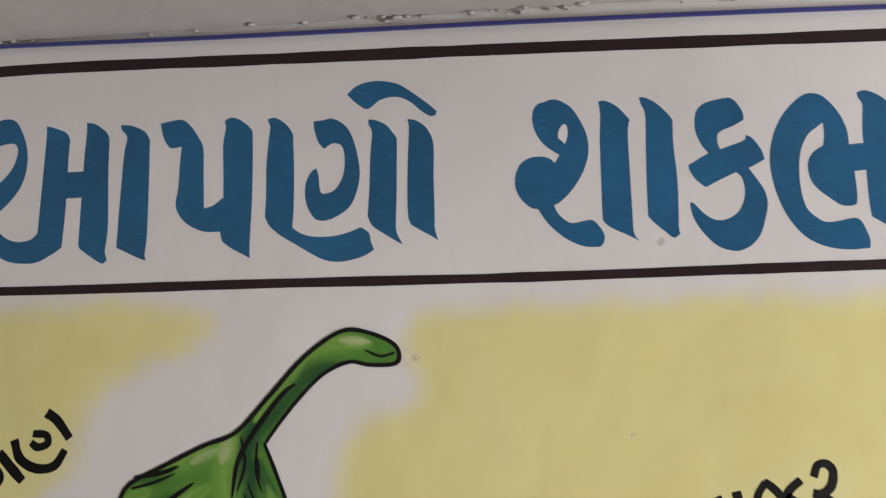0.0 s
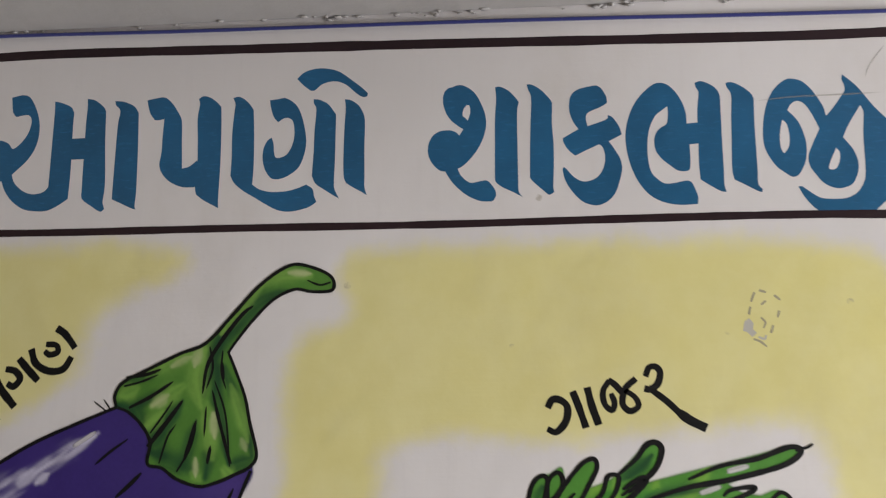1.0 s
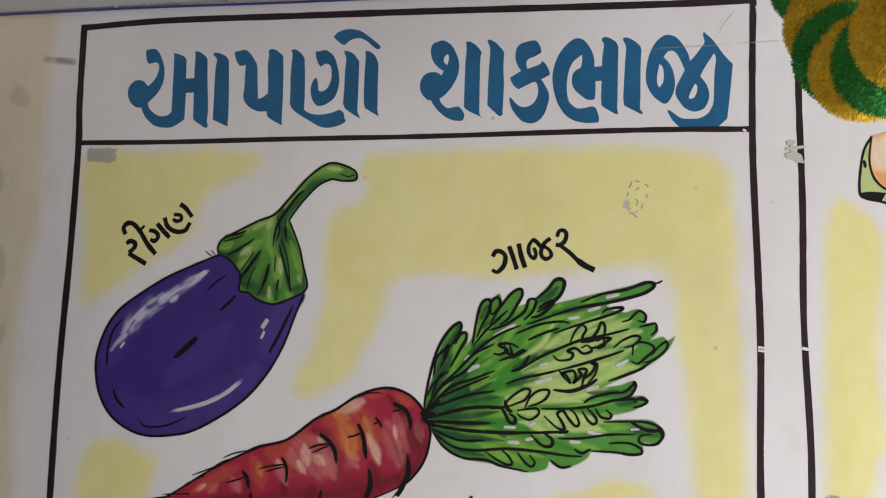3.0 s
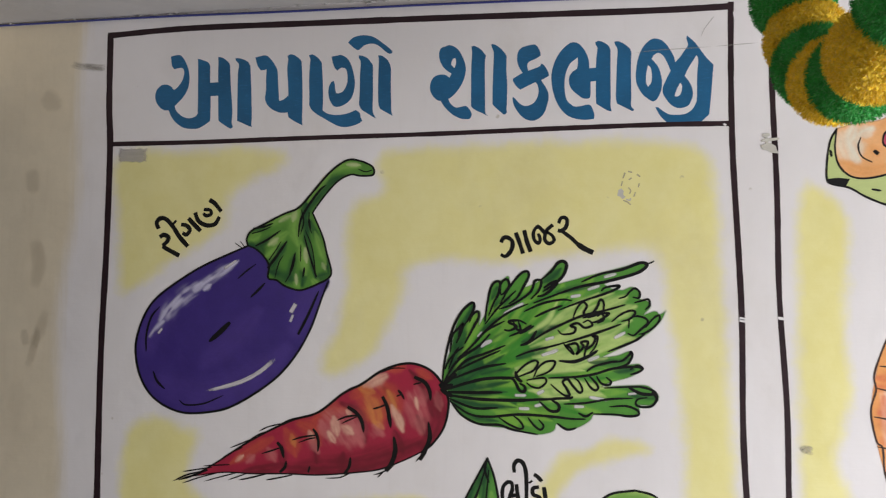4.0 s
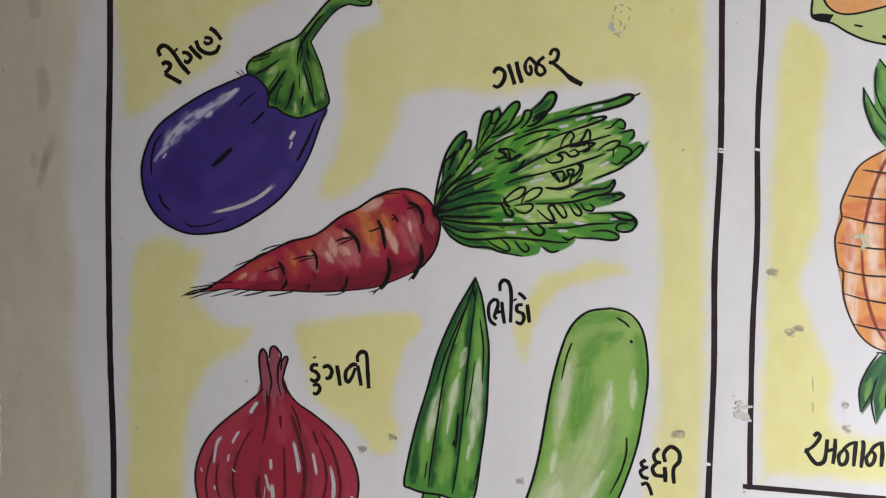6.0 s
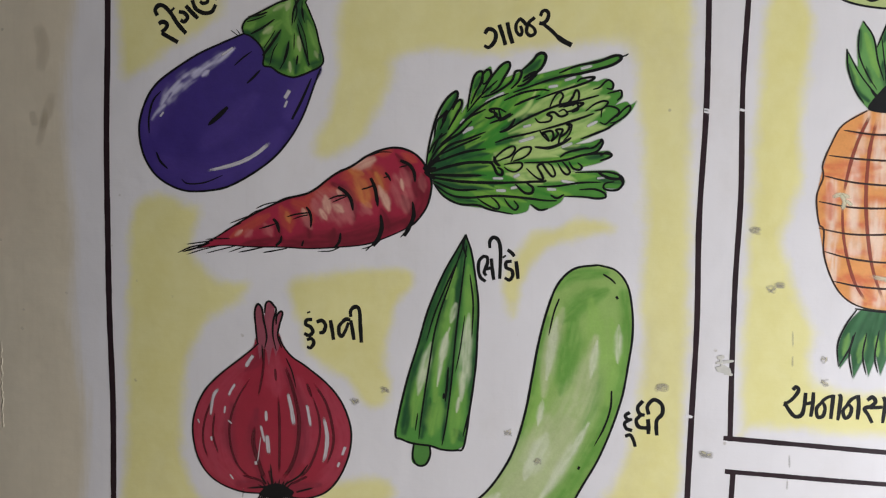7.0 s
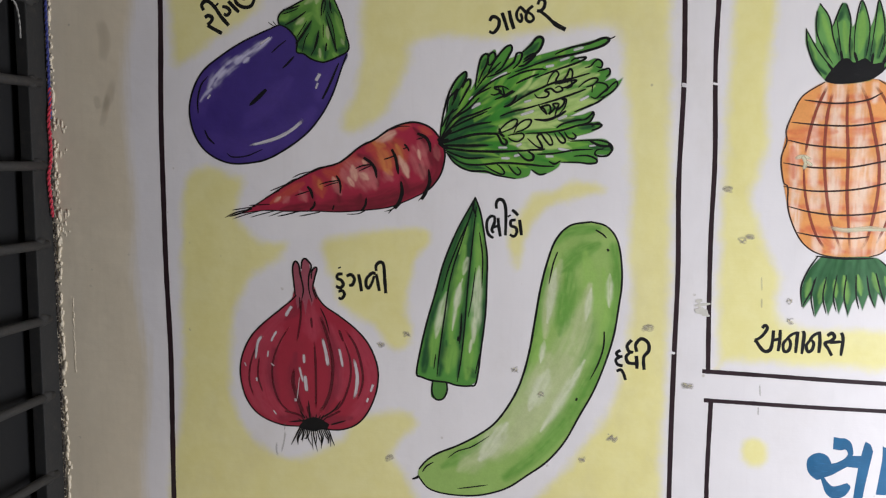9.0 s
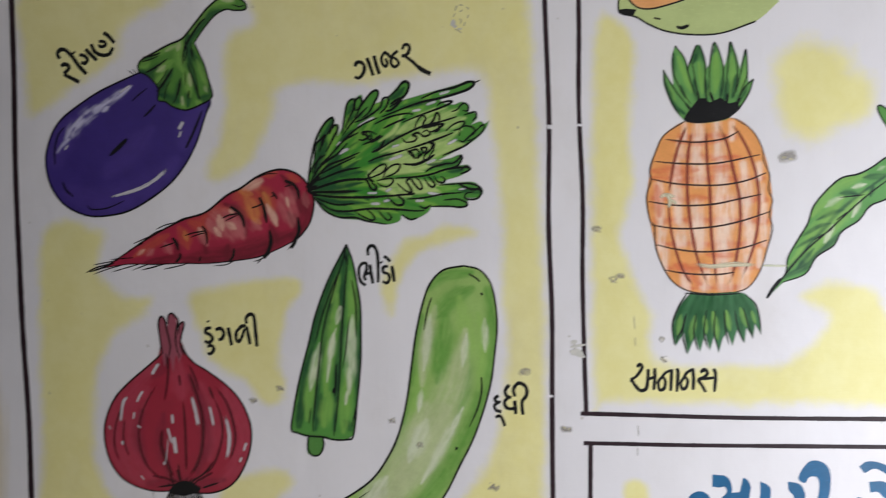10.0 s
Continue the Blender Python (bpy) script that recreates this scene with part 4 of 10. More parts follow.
c.line(3, [(36, -86), (54, -89), (65, -93)], (0.7, 0.2))
c.line(3.2, [(76, -83), (58, -71), (40, -62)], (0.2, 0.6))
c.line(4, [(85, -68), (73, -51), (58, -31)], (0.2, 0.8))
c.line(3.5, [(97, -52), (93, -35), (89, -21)], (0.2, 0.5))
c.line(3, [(110, -32), (108, -18)], (0.2, 0.5))
c.line(2.8, [(109, -76), (115, -55), (121, -36), (127, -18)], (0.2, 0.8))
c.line(3.4, [(101, -73), (104, -96), (115, -116), (131, -137), (140, -144)], (0.2, 0.2))
c.line(2.6, [(116, -98), (118, -83)], (0.6, 0.2))
c.done()

label_eggplant = mural('painted_lettering', 129, 279, 'small black hand-painted Gujarati name રીંગણ', 'lettering', 'vegetable names')
c = Coat('stroke', label_eggplant, 'ink', 1)
c.line(6.3, [(-46.4, 12), (-40.5, 8.9), (-33.8, 12.1), (-35.5, 18.5), (-42.2, 24)], (0.9, 0.8))
c.line(6.3, [(-42.2, 24.8), (-33.7, 29.6), (-16.9, 38.5)], (0.8, 1))
c.line(6.3, [(-48.2, 0.1), (-51.6, -7.9), (-46.6, -14.3), (-38.1, -13.4), (-28, -3.7), (-17, 12.2), (-4.4, 25.8)], (0.9, 1))
c.line(5.9, [(-25.5, -10.1), (-23, -7.7)], (1, 1))
c.line(5.9, [(-15.4, -5.2), (-7.1, -3.5), (-2, 2.8), (-7, 9.1), (-12.9, 6.7)], (0.9, 0.8))
c.line(6.3, [(-4.6, -13.8), (3.8, -5), (13.8, 4.6)], (0.9, 0.9))
c.line(6.2, [(5.3, -21.6), (10.4, -9.7), (22.1, -3.3), (34.5, -4.7), (41.1, -14.9)], (0.9, 0.8))
c.line(5.4, [(17.8, -25.4), (26.9, -24.5), (28.6, -19), (22, -16.7), (17, -19.9)], (0.8, 0.7))
c.line(6.2, [(26, -38.8), (32.7, -34.7), (38.5, -28.4), (43.5, -22)], (0.9, 0.9))
c.done()

label_carrot = mural('painted_lettering', 613, 301, 'small black hand-painted Gujarati name ગાજર', 'lettering', 'vegetable names')
c = Coat('stroke', label_carrot, 'ink', 1)
c.line(5.7, [(-52.4, 6.5), (-48.7, 0.4), (-42.6, 0.5), (-37.3, 5.8), (-38.6, 16.4), (-46.1, 24.7), (-53, 22.4)], (0.8, 0.7))
c.line(5.7, [(-32.9, -6.2), (-28.2, 6.6), (-23.4, 21.7)], (0.9, 0.9))
c.line(5.7, [(-21.6, -9.2), (-18.4, 5.2), (-13.6, 19.5)], (0.9, 0.9))
c.line(4.9, [(-4.3, -14.3), (-9.5, -6.1), (-8.6, 3.7), (-3.3, 8.3), (-1.1, 3), (-3.5, -4.5)], (0.9, 0.7))
c.line(4.9, [(-5.1, -15.1), (1, -9.7), (5.6, -3.7)], (0.8, 0.6))
c.line(4.9, [(15.9, -15.6), (7.8, -8.2), (4.9, 3.1), (10.3, 9.1), (16.9, 5.4), (14.6, -1.4), (7, -6.7)], (0.9, 0.7))
c.line(5.2, [(23.3, -17.1), (26.2, -23.8), (31.4, -24.5), (34.5, -20), (32.4, -11.7), (26.5, -7.3), (22, -8.1)], (0.9, 0.9))
c.line(5.2, [(25, -8.8), (38.5, 1.8), (47.6, 10.8)], (0.9, 1))
c.line(7.4, [(46.1, 9.3), (55.1, 16.1), (67.1, 22.1)], (0.6, 0.9))
c.done()

carrot = mural('painted_carrot', 348, 547, 'red carrot with feathery green leaves painted on the wall', 'carrot', 'vegetables painted on the wall')
c = Blend('body', carrot, (0.340, 0.014, 0.045), 1, [(-209.5, 71.2, 1), (-175.2, 51.7), (-139.4, 29), (-104, 9.8), (-69, -5.8), (-34.3, -16.2), (0.1, -41.5), (25.6, -54), (50.9, -70.6), (76.1, -79.8), (97, -80.7), (117.8, -72.6), (132.1, -57.3), (140.5, -38.6), (141.5, -22.3), (135.1, 2.3), (120.2, 23.1), (101.9, 35.8), (76.7, 47.1), (47, 57.6), (8.5, 62.6), (-34.6, 66), (-78.2, 65.2), (-122.1, 66.1), (-166.4, 65.2)], 1.4)
c.stroke('w_deepred', 34, [(-70, 60), (1, 57), (47, 47), (101, 23)], (0.4, 0.4))
c.stroke('w_deepred', 24, [(109, 28), (126, -4), (130, -40)], (0.5, 0.4))
c.stroke('w_deepred', 14, [(100, -13), (114, 11)], (0.3, 0.6))
c.stroke('w_deepred', 12, [(-3, -29), (24, -14), (30, 22)], (0.4, 0.4))
c.stroke('w_deepred', 14, [(69, 7), (80, 34)], (0.3, 0.5))
c.stroke('w_deepred', 14, [(-138, 64), (-78, 55)], (0.3, 0.5))
c.stroke('w_deepred', 8, [(53, -51), (70, -32)], (0.4, 0.3))
c.stroke('w_deepred', 10, [(-41, 18), (-36, 50)], (0.3, 0.4))
c.stroke('w_deepred', 10, [(-85, 29), (-82, 55)], (0.4, 0.4))
c.stroke('w_deepred', 14, [(0, 38), (-2, 60)], (0.4, 0.5))
c.stroke('w_deepred', 12, [(90, -72), (109, -51), (121, -13)], (0.3, 0.3))
c.stroke('w_orange', 36, [(30, -43), (42, -26), (49, -2)], (0.6, 0.4))
c.stroke('w_orange', 20, [(48, -55), (66, -39), (76, -11)], (0.5, 0.3))
c.stroke('w_orange', 24, [(-58, 0), (-43, 7), (-33, 25)], (0.5, 0.3))
c.stroke('w_orange', 18, [(-79, 8), (-70, 24), (-65, 41)], (0.4, 0.3))
c.stroke('w_orange', 14, [(-157, 54), (-128, 35), (-98, 19)], (0.2, 0.4))
c.stroke('w_orange', 16, [(12, -38), (31, -46)], (0.5, 0.5))
c.stroke('w_orange', 11, [(99, -73), (120, -62)], (0.4, 0.3))
c.stroke('w_orange', 22, [(-38, -8), (-17, -18), (1, -19)], (0.4, 0.4))
c.stroke('w_orange', 10, [(62, -72), (84, -77)], (0.4, 0.4))
c.stroke('w_gold', 18, [(33, -37), (43, -20), (47, 1)], (0.5, 0.3))
c.stroke('w_gold', 11, [(61, -44), (71, -22)], (0.5, 0.3))
c.stroke('w_gold', 10, [(23, -49), (42, -43)], (0.5, 0.4))
c.stroke('w_gold', 8, [(41, -5), (55, 4)], (0.4, 0.3))
c.stroke('w_gold', 7, [(-71, 14), (-66, 29)])
c.stroke('w_rose', 40, [(-17, -12), (-4, 0), (10, 22)], (0.5, 0.4))
c.stroke('w_rose', 22, [(12, -3), (25, 24)], (0.4, 0.4))
c.stroke('w_rose', 16, [(-30, -4), (-23, 15)], (0.4, 0.4))
c.stroke('w_rose', 24, [(89, -39), (101, -15), (106, 8)], (0.4, 0.3))
c.stroke('w_rose', 14, [(99, -51), (110, -27)], (0.4, 0.3))
c.stroke('w_rose', 12, [(-47, 13), (-34, 36)], (0.4, 0.4))
c.stroke('w_rose', 9, [(126, -45), (131, -20)], (0.3, 0.3))
c.stroke('w_rose', 16, [(41, 1), (53, 12)], (0.4, 0.4))
c.stroke('w_rose', 12, [(-104, 33), (-94, 48)], (0.4, 0.4))
c.stroke('w_rose', 9, [(-133, 50), (-123, 42)])
c.stroke('w_peach', 15, [(29, -53), (45, -60), (57, -65)], (0.5, 0.5))
c.stroke('w_peach', 10, [(66, -26), (74, -9), (81, 7)], (0.4, 0.4))
c.stroke('w_peach', 11, [(-13, -10), (-8, 13)], (0.4, 0.4))
c.stroke('w_peach', 10, [(-1, 2), (13, 11)], (0.4, 0.4))
c.stroke('w_peach', 8, [(76, -14), (79, 4)], (0.5, 0.4))
c.stroke('w_peach', 5, [(-149, 50), (-138, 42)])
c.stroke('w_peach', 8, [(-20, 10), (-11, 23)])
c.stroke('w_peach', 6, [(-47, 9), (-41, 19)])
c.stroke('w_peach', 6, [(5, -19), (11, -12)])
c.stroke('w_peach', 5, [(98, -36), (101, -21)])
c.done()
c = Coat('outline', carrot, 'ink', 4)
c.line(3.2, [(-209.5, 71.2), (-175.2, 51.7), (-139.4, 29), (-104, 9.8), (-69, -5.8), (-34.3, -16.2), (0.1, -41.5), (25.6, -54), (50.9, -70.6), (76.1, -79.8), (97, -80.7), (117.8, -72.6), (132.1, -57.3), (140.5, -38.6), (141.5, -22.3), (135.1, 2.3), (120.2, 23.1), (106.1, 33.3)], (0.3, 0.8))
c.line(2.0, [(106.1, 33.3), (76.7, 47.1), (47, 57.6), (8.5, 62.6), (-34.6, 66), (-78.2, 65.2), (-122.1, 66.1), (-166.4, 65.2), (-209.5, 71.2)], (0.8, 0.3))
c.line(5.3, [(6, -24.1), (18.8, -15.2), (25.6, -4.5), (28.2, 9.6)], (0.7, 0.2))
c.line(2.7, [(-8.5, -5.7), (4.3, -10.8), (18.8, -12.7)], (0.1, 0.7))
c.line(2.0, [(-2.6, -1.6), (8.6, -6.7), (18.8, -11)], (0.1, 0.7))
c.line(5.3, [(53.5, -37.8), (59.5, -25.5), (62.9, -9.1), (64.7, 3.3)], (0.7, 0.1))
c.line(2.6, [(40.1, -21.2), (49.4, -23.8), (59.5, -28)], (0.1, 0.7))
c.line(4.0, [(-41.3, 5.6), (-36.1, 13.1), (-33.6, 23.9), (-34.5, 35.7)], (0.5, 0.2))
c.line(2.4, [(-70.9, 21.1), (-56.1, 16.7), (-37, 13.9)], (0.1, 0.7))
c.line(2.0, [(-62.2, 24.4), (-47.4, 19.1), (-37.9, 17.3)], (0.1, 0.7))
c.line(4.8, [(-91, 24), (-84.9, 31.5), (-81.5, 44.9)], (0.7, 0.2))
c.line(2.1, [(-113, 39.6), (-98.1, 35.1), (-87.5, 31.5)], (0.1, 0.7))
c.line(4.1, [(-78, 48.2), (-79.8, 56.7), (-86.9, 63.6)], (0.2, 0.7))
c.line(5.2, [(96.2, -63.6), (109.6, -57.1), (116.4, -46.6), (118.1, -32.7)], (0.7, 0.1))
c.line(2.0, [(94.6, -53.7), (105.5, -56.3)], (0.1, 0.6))
c.line(3.3, [(74.6, -46.2), (79.6, -40.5), (83, -34)], (0.6, 0.2))
c.line(2.0, [(72.1, -38), (80.5, -41.3)], (0.2, 0.7))
c.line(6.6, [(68.9, 14), (70.7, 32.2), (65.7, 48.9), (58.1, 59.1)], (0.2, 0.8))
c.line(5.9, [(115, -5.6), (116.8, 14.9), (110.3, 31.6), (103.6, 44.1)], (0.2, 0.7))
c.line(4.0, [(10.3, 41.6), (8.5, 54.2), (1.7, 64.4)], (0.2, 0.8))
c.line(2.7, [(-45, 54.4), (-47.6, 62.9)], (0.2, 0.8))
c.line(1.7, [(-104, 9.8), (-117.2, 14.2), (-130.5, 22.1)], (0.7, 0.1))
c.line(1.7, [(-86.4, -0.5), (-103.9, 3.9), (-117.1, 10)], (0.7, 0.1))
c.line(1.7, [(-126, 20.3), (-139.3, 25.6), (-157.1, 32.7)], (0.7, 0.1))
c.line(1.7, [(-139.4, 31.5), (-152.8, 37.7), (-166.2, 44.7)], (0.7, 0.1))
c.line(2.0, [(-69.4, 66.7), (-91.3, 71.4), (-106.3, 74.2)], (0.7, 0.1))
c.line(2.1, [(-104.5, 65.7), (-126.6, 71.3), (-144.3, 75)], (0.7, 0.1))
c.line(1.7, [(-130.9, 65.4), (-144.3, 69.9), (-159.5, 75.4)], (0.7, 0.1))
c.line(1.7, [(8.5, 63.4), (-4.4, 68.7), (-24.2, 70)], (0.7, 0.1))
c.line(1.7, [(55.5, 59.1), (47, 67.7)], (0.7, 0.1))
c.line(1.7, [(68.2, 52.2), (53, 60.9), (41.1, 64.4)], (0.7, 0.1))
c.line(1.6, [(106.1, 36.6), (97.8, 46.7)], (0.7, 0.1))
c.line(1.7, [(-157.4, 54.8), (-179.7, 56.1), (-194.9, 57.2)], (0.7, 0.1))
c.line(2.8, [(-188.7, 62.2), (-209.5, 70.4), (-231.3, 76.9)], (0.9, 0.05))
c.line(2.1, [(-195, 64.1), (-218.5, 69.7), (-238.5, 78.7)], (0.8, 0.05))
c.line(1.7, [(-175.4, 66.3), (-200.6, 72.8), (-225, 81)], (0.7, 0.05))
c.line(1.7, [(-148.7, 65.7), (-173.7, 72.2), (-193.5, 77.8)], (0.7, 0.05))
c.line(1.7, [(-182.4, 58.7), (-206.7, 62.6), (-224.7, 65.5)], (0.7, 0.05))
c.line(1.7, [(-51.6, -9.3), (-68.9, -7.4), (-86.4, -0.5)], (0.7, 0.1))
c.line(1.6, [(50.9, -69), (67.7, -74.8), (84.5, -74.9)])
c.line(2.0, [(0.1, -40.6), (10.3, -48.2), (23.9, -51.6)])
c.done()
c = Blend('leaf_mass', carrot, (0.072, 0.262, 0.036), 1, [(136, -51), (135, -66), (139, -83), (146, -104), (151, -127), (161, -149), (173, -161, 1), (178, -156), (171, -139, 1), (182, -150), (185, -145), (182, -130, 1), (194, -152), (197, -173), (205, -188), (213, -190), (222, -195), (224, -183, 1), (237, -197), (247, -199), (248, -191), (243, -180, 1), (256, -185), (266, -192), (281, -207), (290, -214), (298, -210), (292, -195), (278, -182, 1), (325, -194), (366, -204), (389, -210), (400, -209, 1), (391, -200), (360, -190), (345, -183, 1), (355, -177), (368, -175, 1), (380, -179), (389, -173), (387, -164, 1), (399, -161), (403, -154), (393, -143, 1), (408, -148), (414, -144), (422, -149, 1), (414, -134), (399, -120), (380, -109), (362, -100), (339, -89, 1), (360, -92), (374, -97), (378, -91), (372, -80, 1), (387, -81), (391, -75, 1), (376, -65), (351, -58), (338, -52, 1), (372, -54), (395, -54), (405, -47), (410, -39), (401, -30), (380, -30, 1), (386, -24), (379, -16), (357, -16), (328, -17, 1), (323, -9), (307, 0), (290, 1), (281, -5, 1), (276, 5), (253, 9), (223, 2), (185, -2), (166, -10), (149, -26)], 1.2)
c.stroke('b_dark', 15.8, [(222.4, -73.7), (253.3, -75.6), (278.7, -82.8)], (0.4, 0.2))
c.stroke('b_dark', 8.6, [(175.9, -125.6), (187.9, -136.1), (189.9, -155.2)], (0.4, 0.2))
c.stroke('b_dark', 9.5, [(191.7, -77.9), (221.5, -106.5), (262.2, -124.1)], (0.4, 0.2))
c.stroke('b_dark', 8.8, [(199.1, -106.9), (227.6, -118.6), (248.1, -136.8)], (0.4, 0.2))
c.stroke('b_dark', 9.6, [(141.6, -50.2), (190.6, -73.6), (246, -90.1)], (0.4, 0.2))
c.stroke('b_dark', 13.8, [(171.7, -41.7), (224.4, -25.4), (275.8, -10.6)], (0.4, 0.2))
c.stroke('b_dark', 10.3, [(187.6, -107.1), (219.8, -124.6), (242, -150.4)], (0.4, 0.2))
c.stroke('b_dark', 13.2, [(152.9, -60.7), (169.1, -79.5), (189.9, -94.1)], (0.4, 0.2))
c.stroke('b_dark', 12.1, [(153.3, -85.1), (173.2, -111.6), (185.7, -144.9)], (0.4, 0.2))
c.stroke('b_dark', 7.7, [(197.4, -100), (221.4, -110.3), (234.2, -131.3)], (0.4, 0.2))
c.stroke('b_dark', 13.0, [(143.6, -49.7), (195.1, -53.3), (248.8, -54)], (0.4, 0.2))
c.stroke('b_dark', 14.7, [(146.7, -70.4), (156.8, -114.9), (174.4, -152.9)], (0.4, 0.2))
c.stroke('b_dark', 14.6, [(178.1, -43.3), (212.8, -33.9), (246.3, -25.3)], (0.4, 0.2))
c.stroke('b_dark', 16.3, [(185.1, -122.1), (198.5, -149.1), (222.5, -165.6)], (0.4, 0.2))
c.stroke('b_dark', 16.2, [(173.3, -107.2), (188.4, -140.6), (207.5, -170.9)], (0.4, 0.2))
c.stroke('b_dark', 8.9, [(172.3, -63.4), (194.2, -80.5), (225.2, -88.6)], (0.4, 0.2))
c.stroke('b_dark', 12.5, [(158.4, -52.9), (188.8, -49.3), (207.1, -55.7)], (0.4, 0.2))
c.stroke('b_dark', 11.4, [(193.4, -85.5), (224, -111), (255.1, -134.5)], (0.4, 0.2))
c.stroke('b_dark', 8.8, [(140.7, -56.4), (168.2, -86.3), (187, -123.5)], (0.4, 0.2))
c.stroke('b_dark', 11.4, [(207.6, -58.8), (241.1, -61.6), (282.3, -56.2)], (0.4, 0.2))
c.stroke('b_dark', 15.5, [(158.1, -77.8), (191, -101.6), (211.8, -136.2)], (0.4, 0.2))
c.stroke('b_dark', 10.1, [(192.3, -38.4), (235.6, -30.8), (279.2, -22.8)], (0.4, 0.2))
c.stroke('b_dark', 13.3, [(174.5, -73.5), (219.2, -100.2), (253.8, -136.9)], (0.4, 0.2))
c.stroke('b_dark', 15.7, [(149.9, -54.9), (182.4, -67.6), (208.1, -86.1)], (0.4, 0.2))
c.stroke('b_dark', 14.4, [(206.4, -100.3), (234.7, -113.2), (259, -129)], (0.4, 0.2))
c.stroke('b_dark', 14.0, [(164.3, -69.3), (202.3, -89), (233.4, -113.8)], (0.4, 0.2))
c.stroke('b_dark', 12.6, [(191.1, -97.9), (217.3, -122.6), (254.4, -136.3)], (0.4, 0.2))
c.stroke('b_dark', 14.9, [(174.7, -86.6), (210.4, -116.1), (243.3, -149.2)], (0.4, 0.2))
c.stroke('b_dark', 15.2, [(202, -98.9), (226.9, -118.6), (255.7, -134.5)], (0.4, 0.2))
c.stroke('b_dark', 12.1, [(244, -44), (262.8, -40.1), (281.4, -36.8)], (0.4, 0.2))
c.stroke('b_dark', 14.2, [(200.4, -130.2), (219.3, -141.5), (234.2, -157.7)], (0.4, 0.2))
c.stroke('b_dark', 11.2, [(223.4, -60.8), (253.4, -67.7), (280, -78)], (0.4, 0.2))
c.stroke('b_dark', 8.9, [(206.1, -68.6), (237.4, -80.5), (279.3, -82.3)], (0.4, 0.2))
c.stroke('b_dark', 8.0, [(161.3, -62.9), (205.6, -84.7), (246.8, -108.7)], (0.4, 0.2))
c.stroke('b_dark', 9.3, [(146.1, -53.5), (167.5, -70.1), (193.5, -83)], (0.4, 0.2))
c.stroke('b_dark', 13.0, [(171.3, -89.6), (191.7, -119.9), (209.3, -153.2)], (0.4, 0.2))
c.stroke('b_dark', 11.4, [(140.2, -52.6), (165.9, -80), (197.4, -102.5)], (0.4, 0.2))
c.stroke('b_dark', 8.5, [(161.1, -85.4), (178, -101.8), (192.9, -121.2)], (0.4, 0.2))
c.stroke('b_dark', 11.3, [(198.2, -73.9), (238.5, -87.9), (270.7, -108.3)], (0.4, 0.2))
c.stroke('b_dark', 12.7, [(181.1, -50.2), (209.8, -48.5), (236.3, -49.1)], (0.4, 0.2))
c.stroke('b_dark', 7.4, [(205.1, -37.2), (242.7, -21.5), (270.8, -13.9)], (0.4, 0.2))
c.stroke('b_dark', 15.8, [(174.6, -106.7), (192, -128.1), (206.8, -151.9)], (0.4, 0.2))
c.stroke('b_dark', 11.1, [(160.5, -65.4), (192.9, -80.5), (213.9, -105.6)], (0.4, 0.2))
c.stroke('b_dark', 11.9, [(203.2, -37.1), (238.9, -21.9), (262.7, -16.5)], (0.4, 0.2))
c.stroke('b_light', 10.2, [(315.6, -131.5), (338.7, -150.1), (366, -164.4)], (0.4, 0.2))
c.stroke('b_light', 13.5, [(218.5, -122.7), (248, -139.9), (270.8, -163.7)], (0.4, 0.2))
c.stroke('b_light', 8.8, [(191.3, -110.4), (225.7, -141.7), (253.4, -178.4)], (0.4, 0.2))
c.stroke('b_light', 10.3, [(302.2, -157.7), (319.3, -177.5), (334.5, -199.1)], (0.4, 0.2))
c.stroke('b_light', 8.8, [(291.7, -80.3), (320.6, -81), (343, -86.8)], (0.4, 0.2))
c.stroke('b_light', 9.6, [(219.2, -75.4), (258.5, -91.8), (297.5, -106.9)], (0.4, 0.2))
c.stroke('b_light', 14.3, [(181, -53.3), (212.8, -56), (244.3, -58.1)], (0.4, 0.2))
c.stroke('b_light', 11.5, [(177.3, -46.9), (228.3, -45.1), (280.1, -41.6)], (0.4, 0.2))
c.stroke('b_light', 9.7, [(252.2, -65.2), (306.6, -70.7), (361.8, -74.3)], (0.4, 0.2))
c.stroke('b_light', 13.4, [(223.1, -48.5), (271.1, -58.1), (328.1, -59)], (0.4, 0.2))
c.stroke('b_light', 7.8, [(220.9, -61.9), (276.5, -66.3), (321.2, -79.8)], (0.4, 0.2))
c.stroke('b_light', 11.3, [(247.9, -92), (276.3, -107.3), (312.8, -114.8)], (0.4, 0.2))
c.stroke('b_light', 12.1, [(212.9, -51.7), (268.6, -58), (316.4, -69.9)], (0.4, 0.2))
c.stroke('b_light', 7.0, [(234.3, -155.8), (250.6, -163.2), (262.4, -174.8)], (0.4, 0.2))
c.stroke('b_light', 7.5, [(278.7, -49.4), (327.6, -54.1), (370.8, -62.8)], (0.4, 0.2))
c.stroke('b_light', 8.0, [(190.3, -82.2), (231.2, -101.9), (273.6, -119.6)], (0.4, 0.2))
c.stroke('b_light', 7.1, [(191.6, -61.2), (221, -79.8), (259.9, -88.8)], (0.4, 0.2))
c.stroke('b_light', 8.9, [(309.9, -97), (336.2, -99.8), (363.4, -100.9)], (0.4, 0.2))
c.stroke('b_light', 11.9, [(320.4, -94.9), (344.6, -107.4), (379, -110.6)], (0.4, 0.2))
c.stroke('b_light', 11.8, [(228.6, -126.8), (257.9, -147.1), (285.8, -168.5)], (0.4, 0.2))
c.stroke('b_light', 7.8, [(203.4, -93.4), (245.9, -120.5), (288.7, -147.4)], (0.4, 0.2))
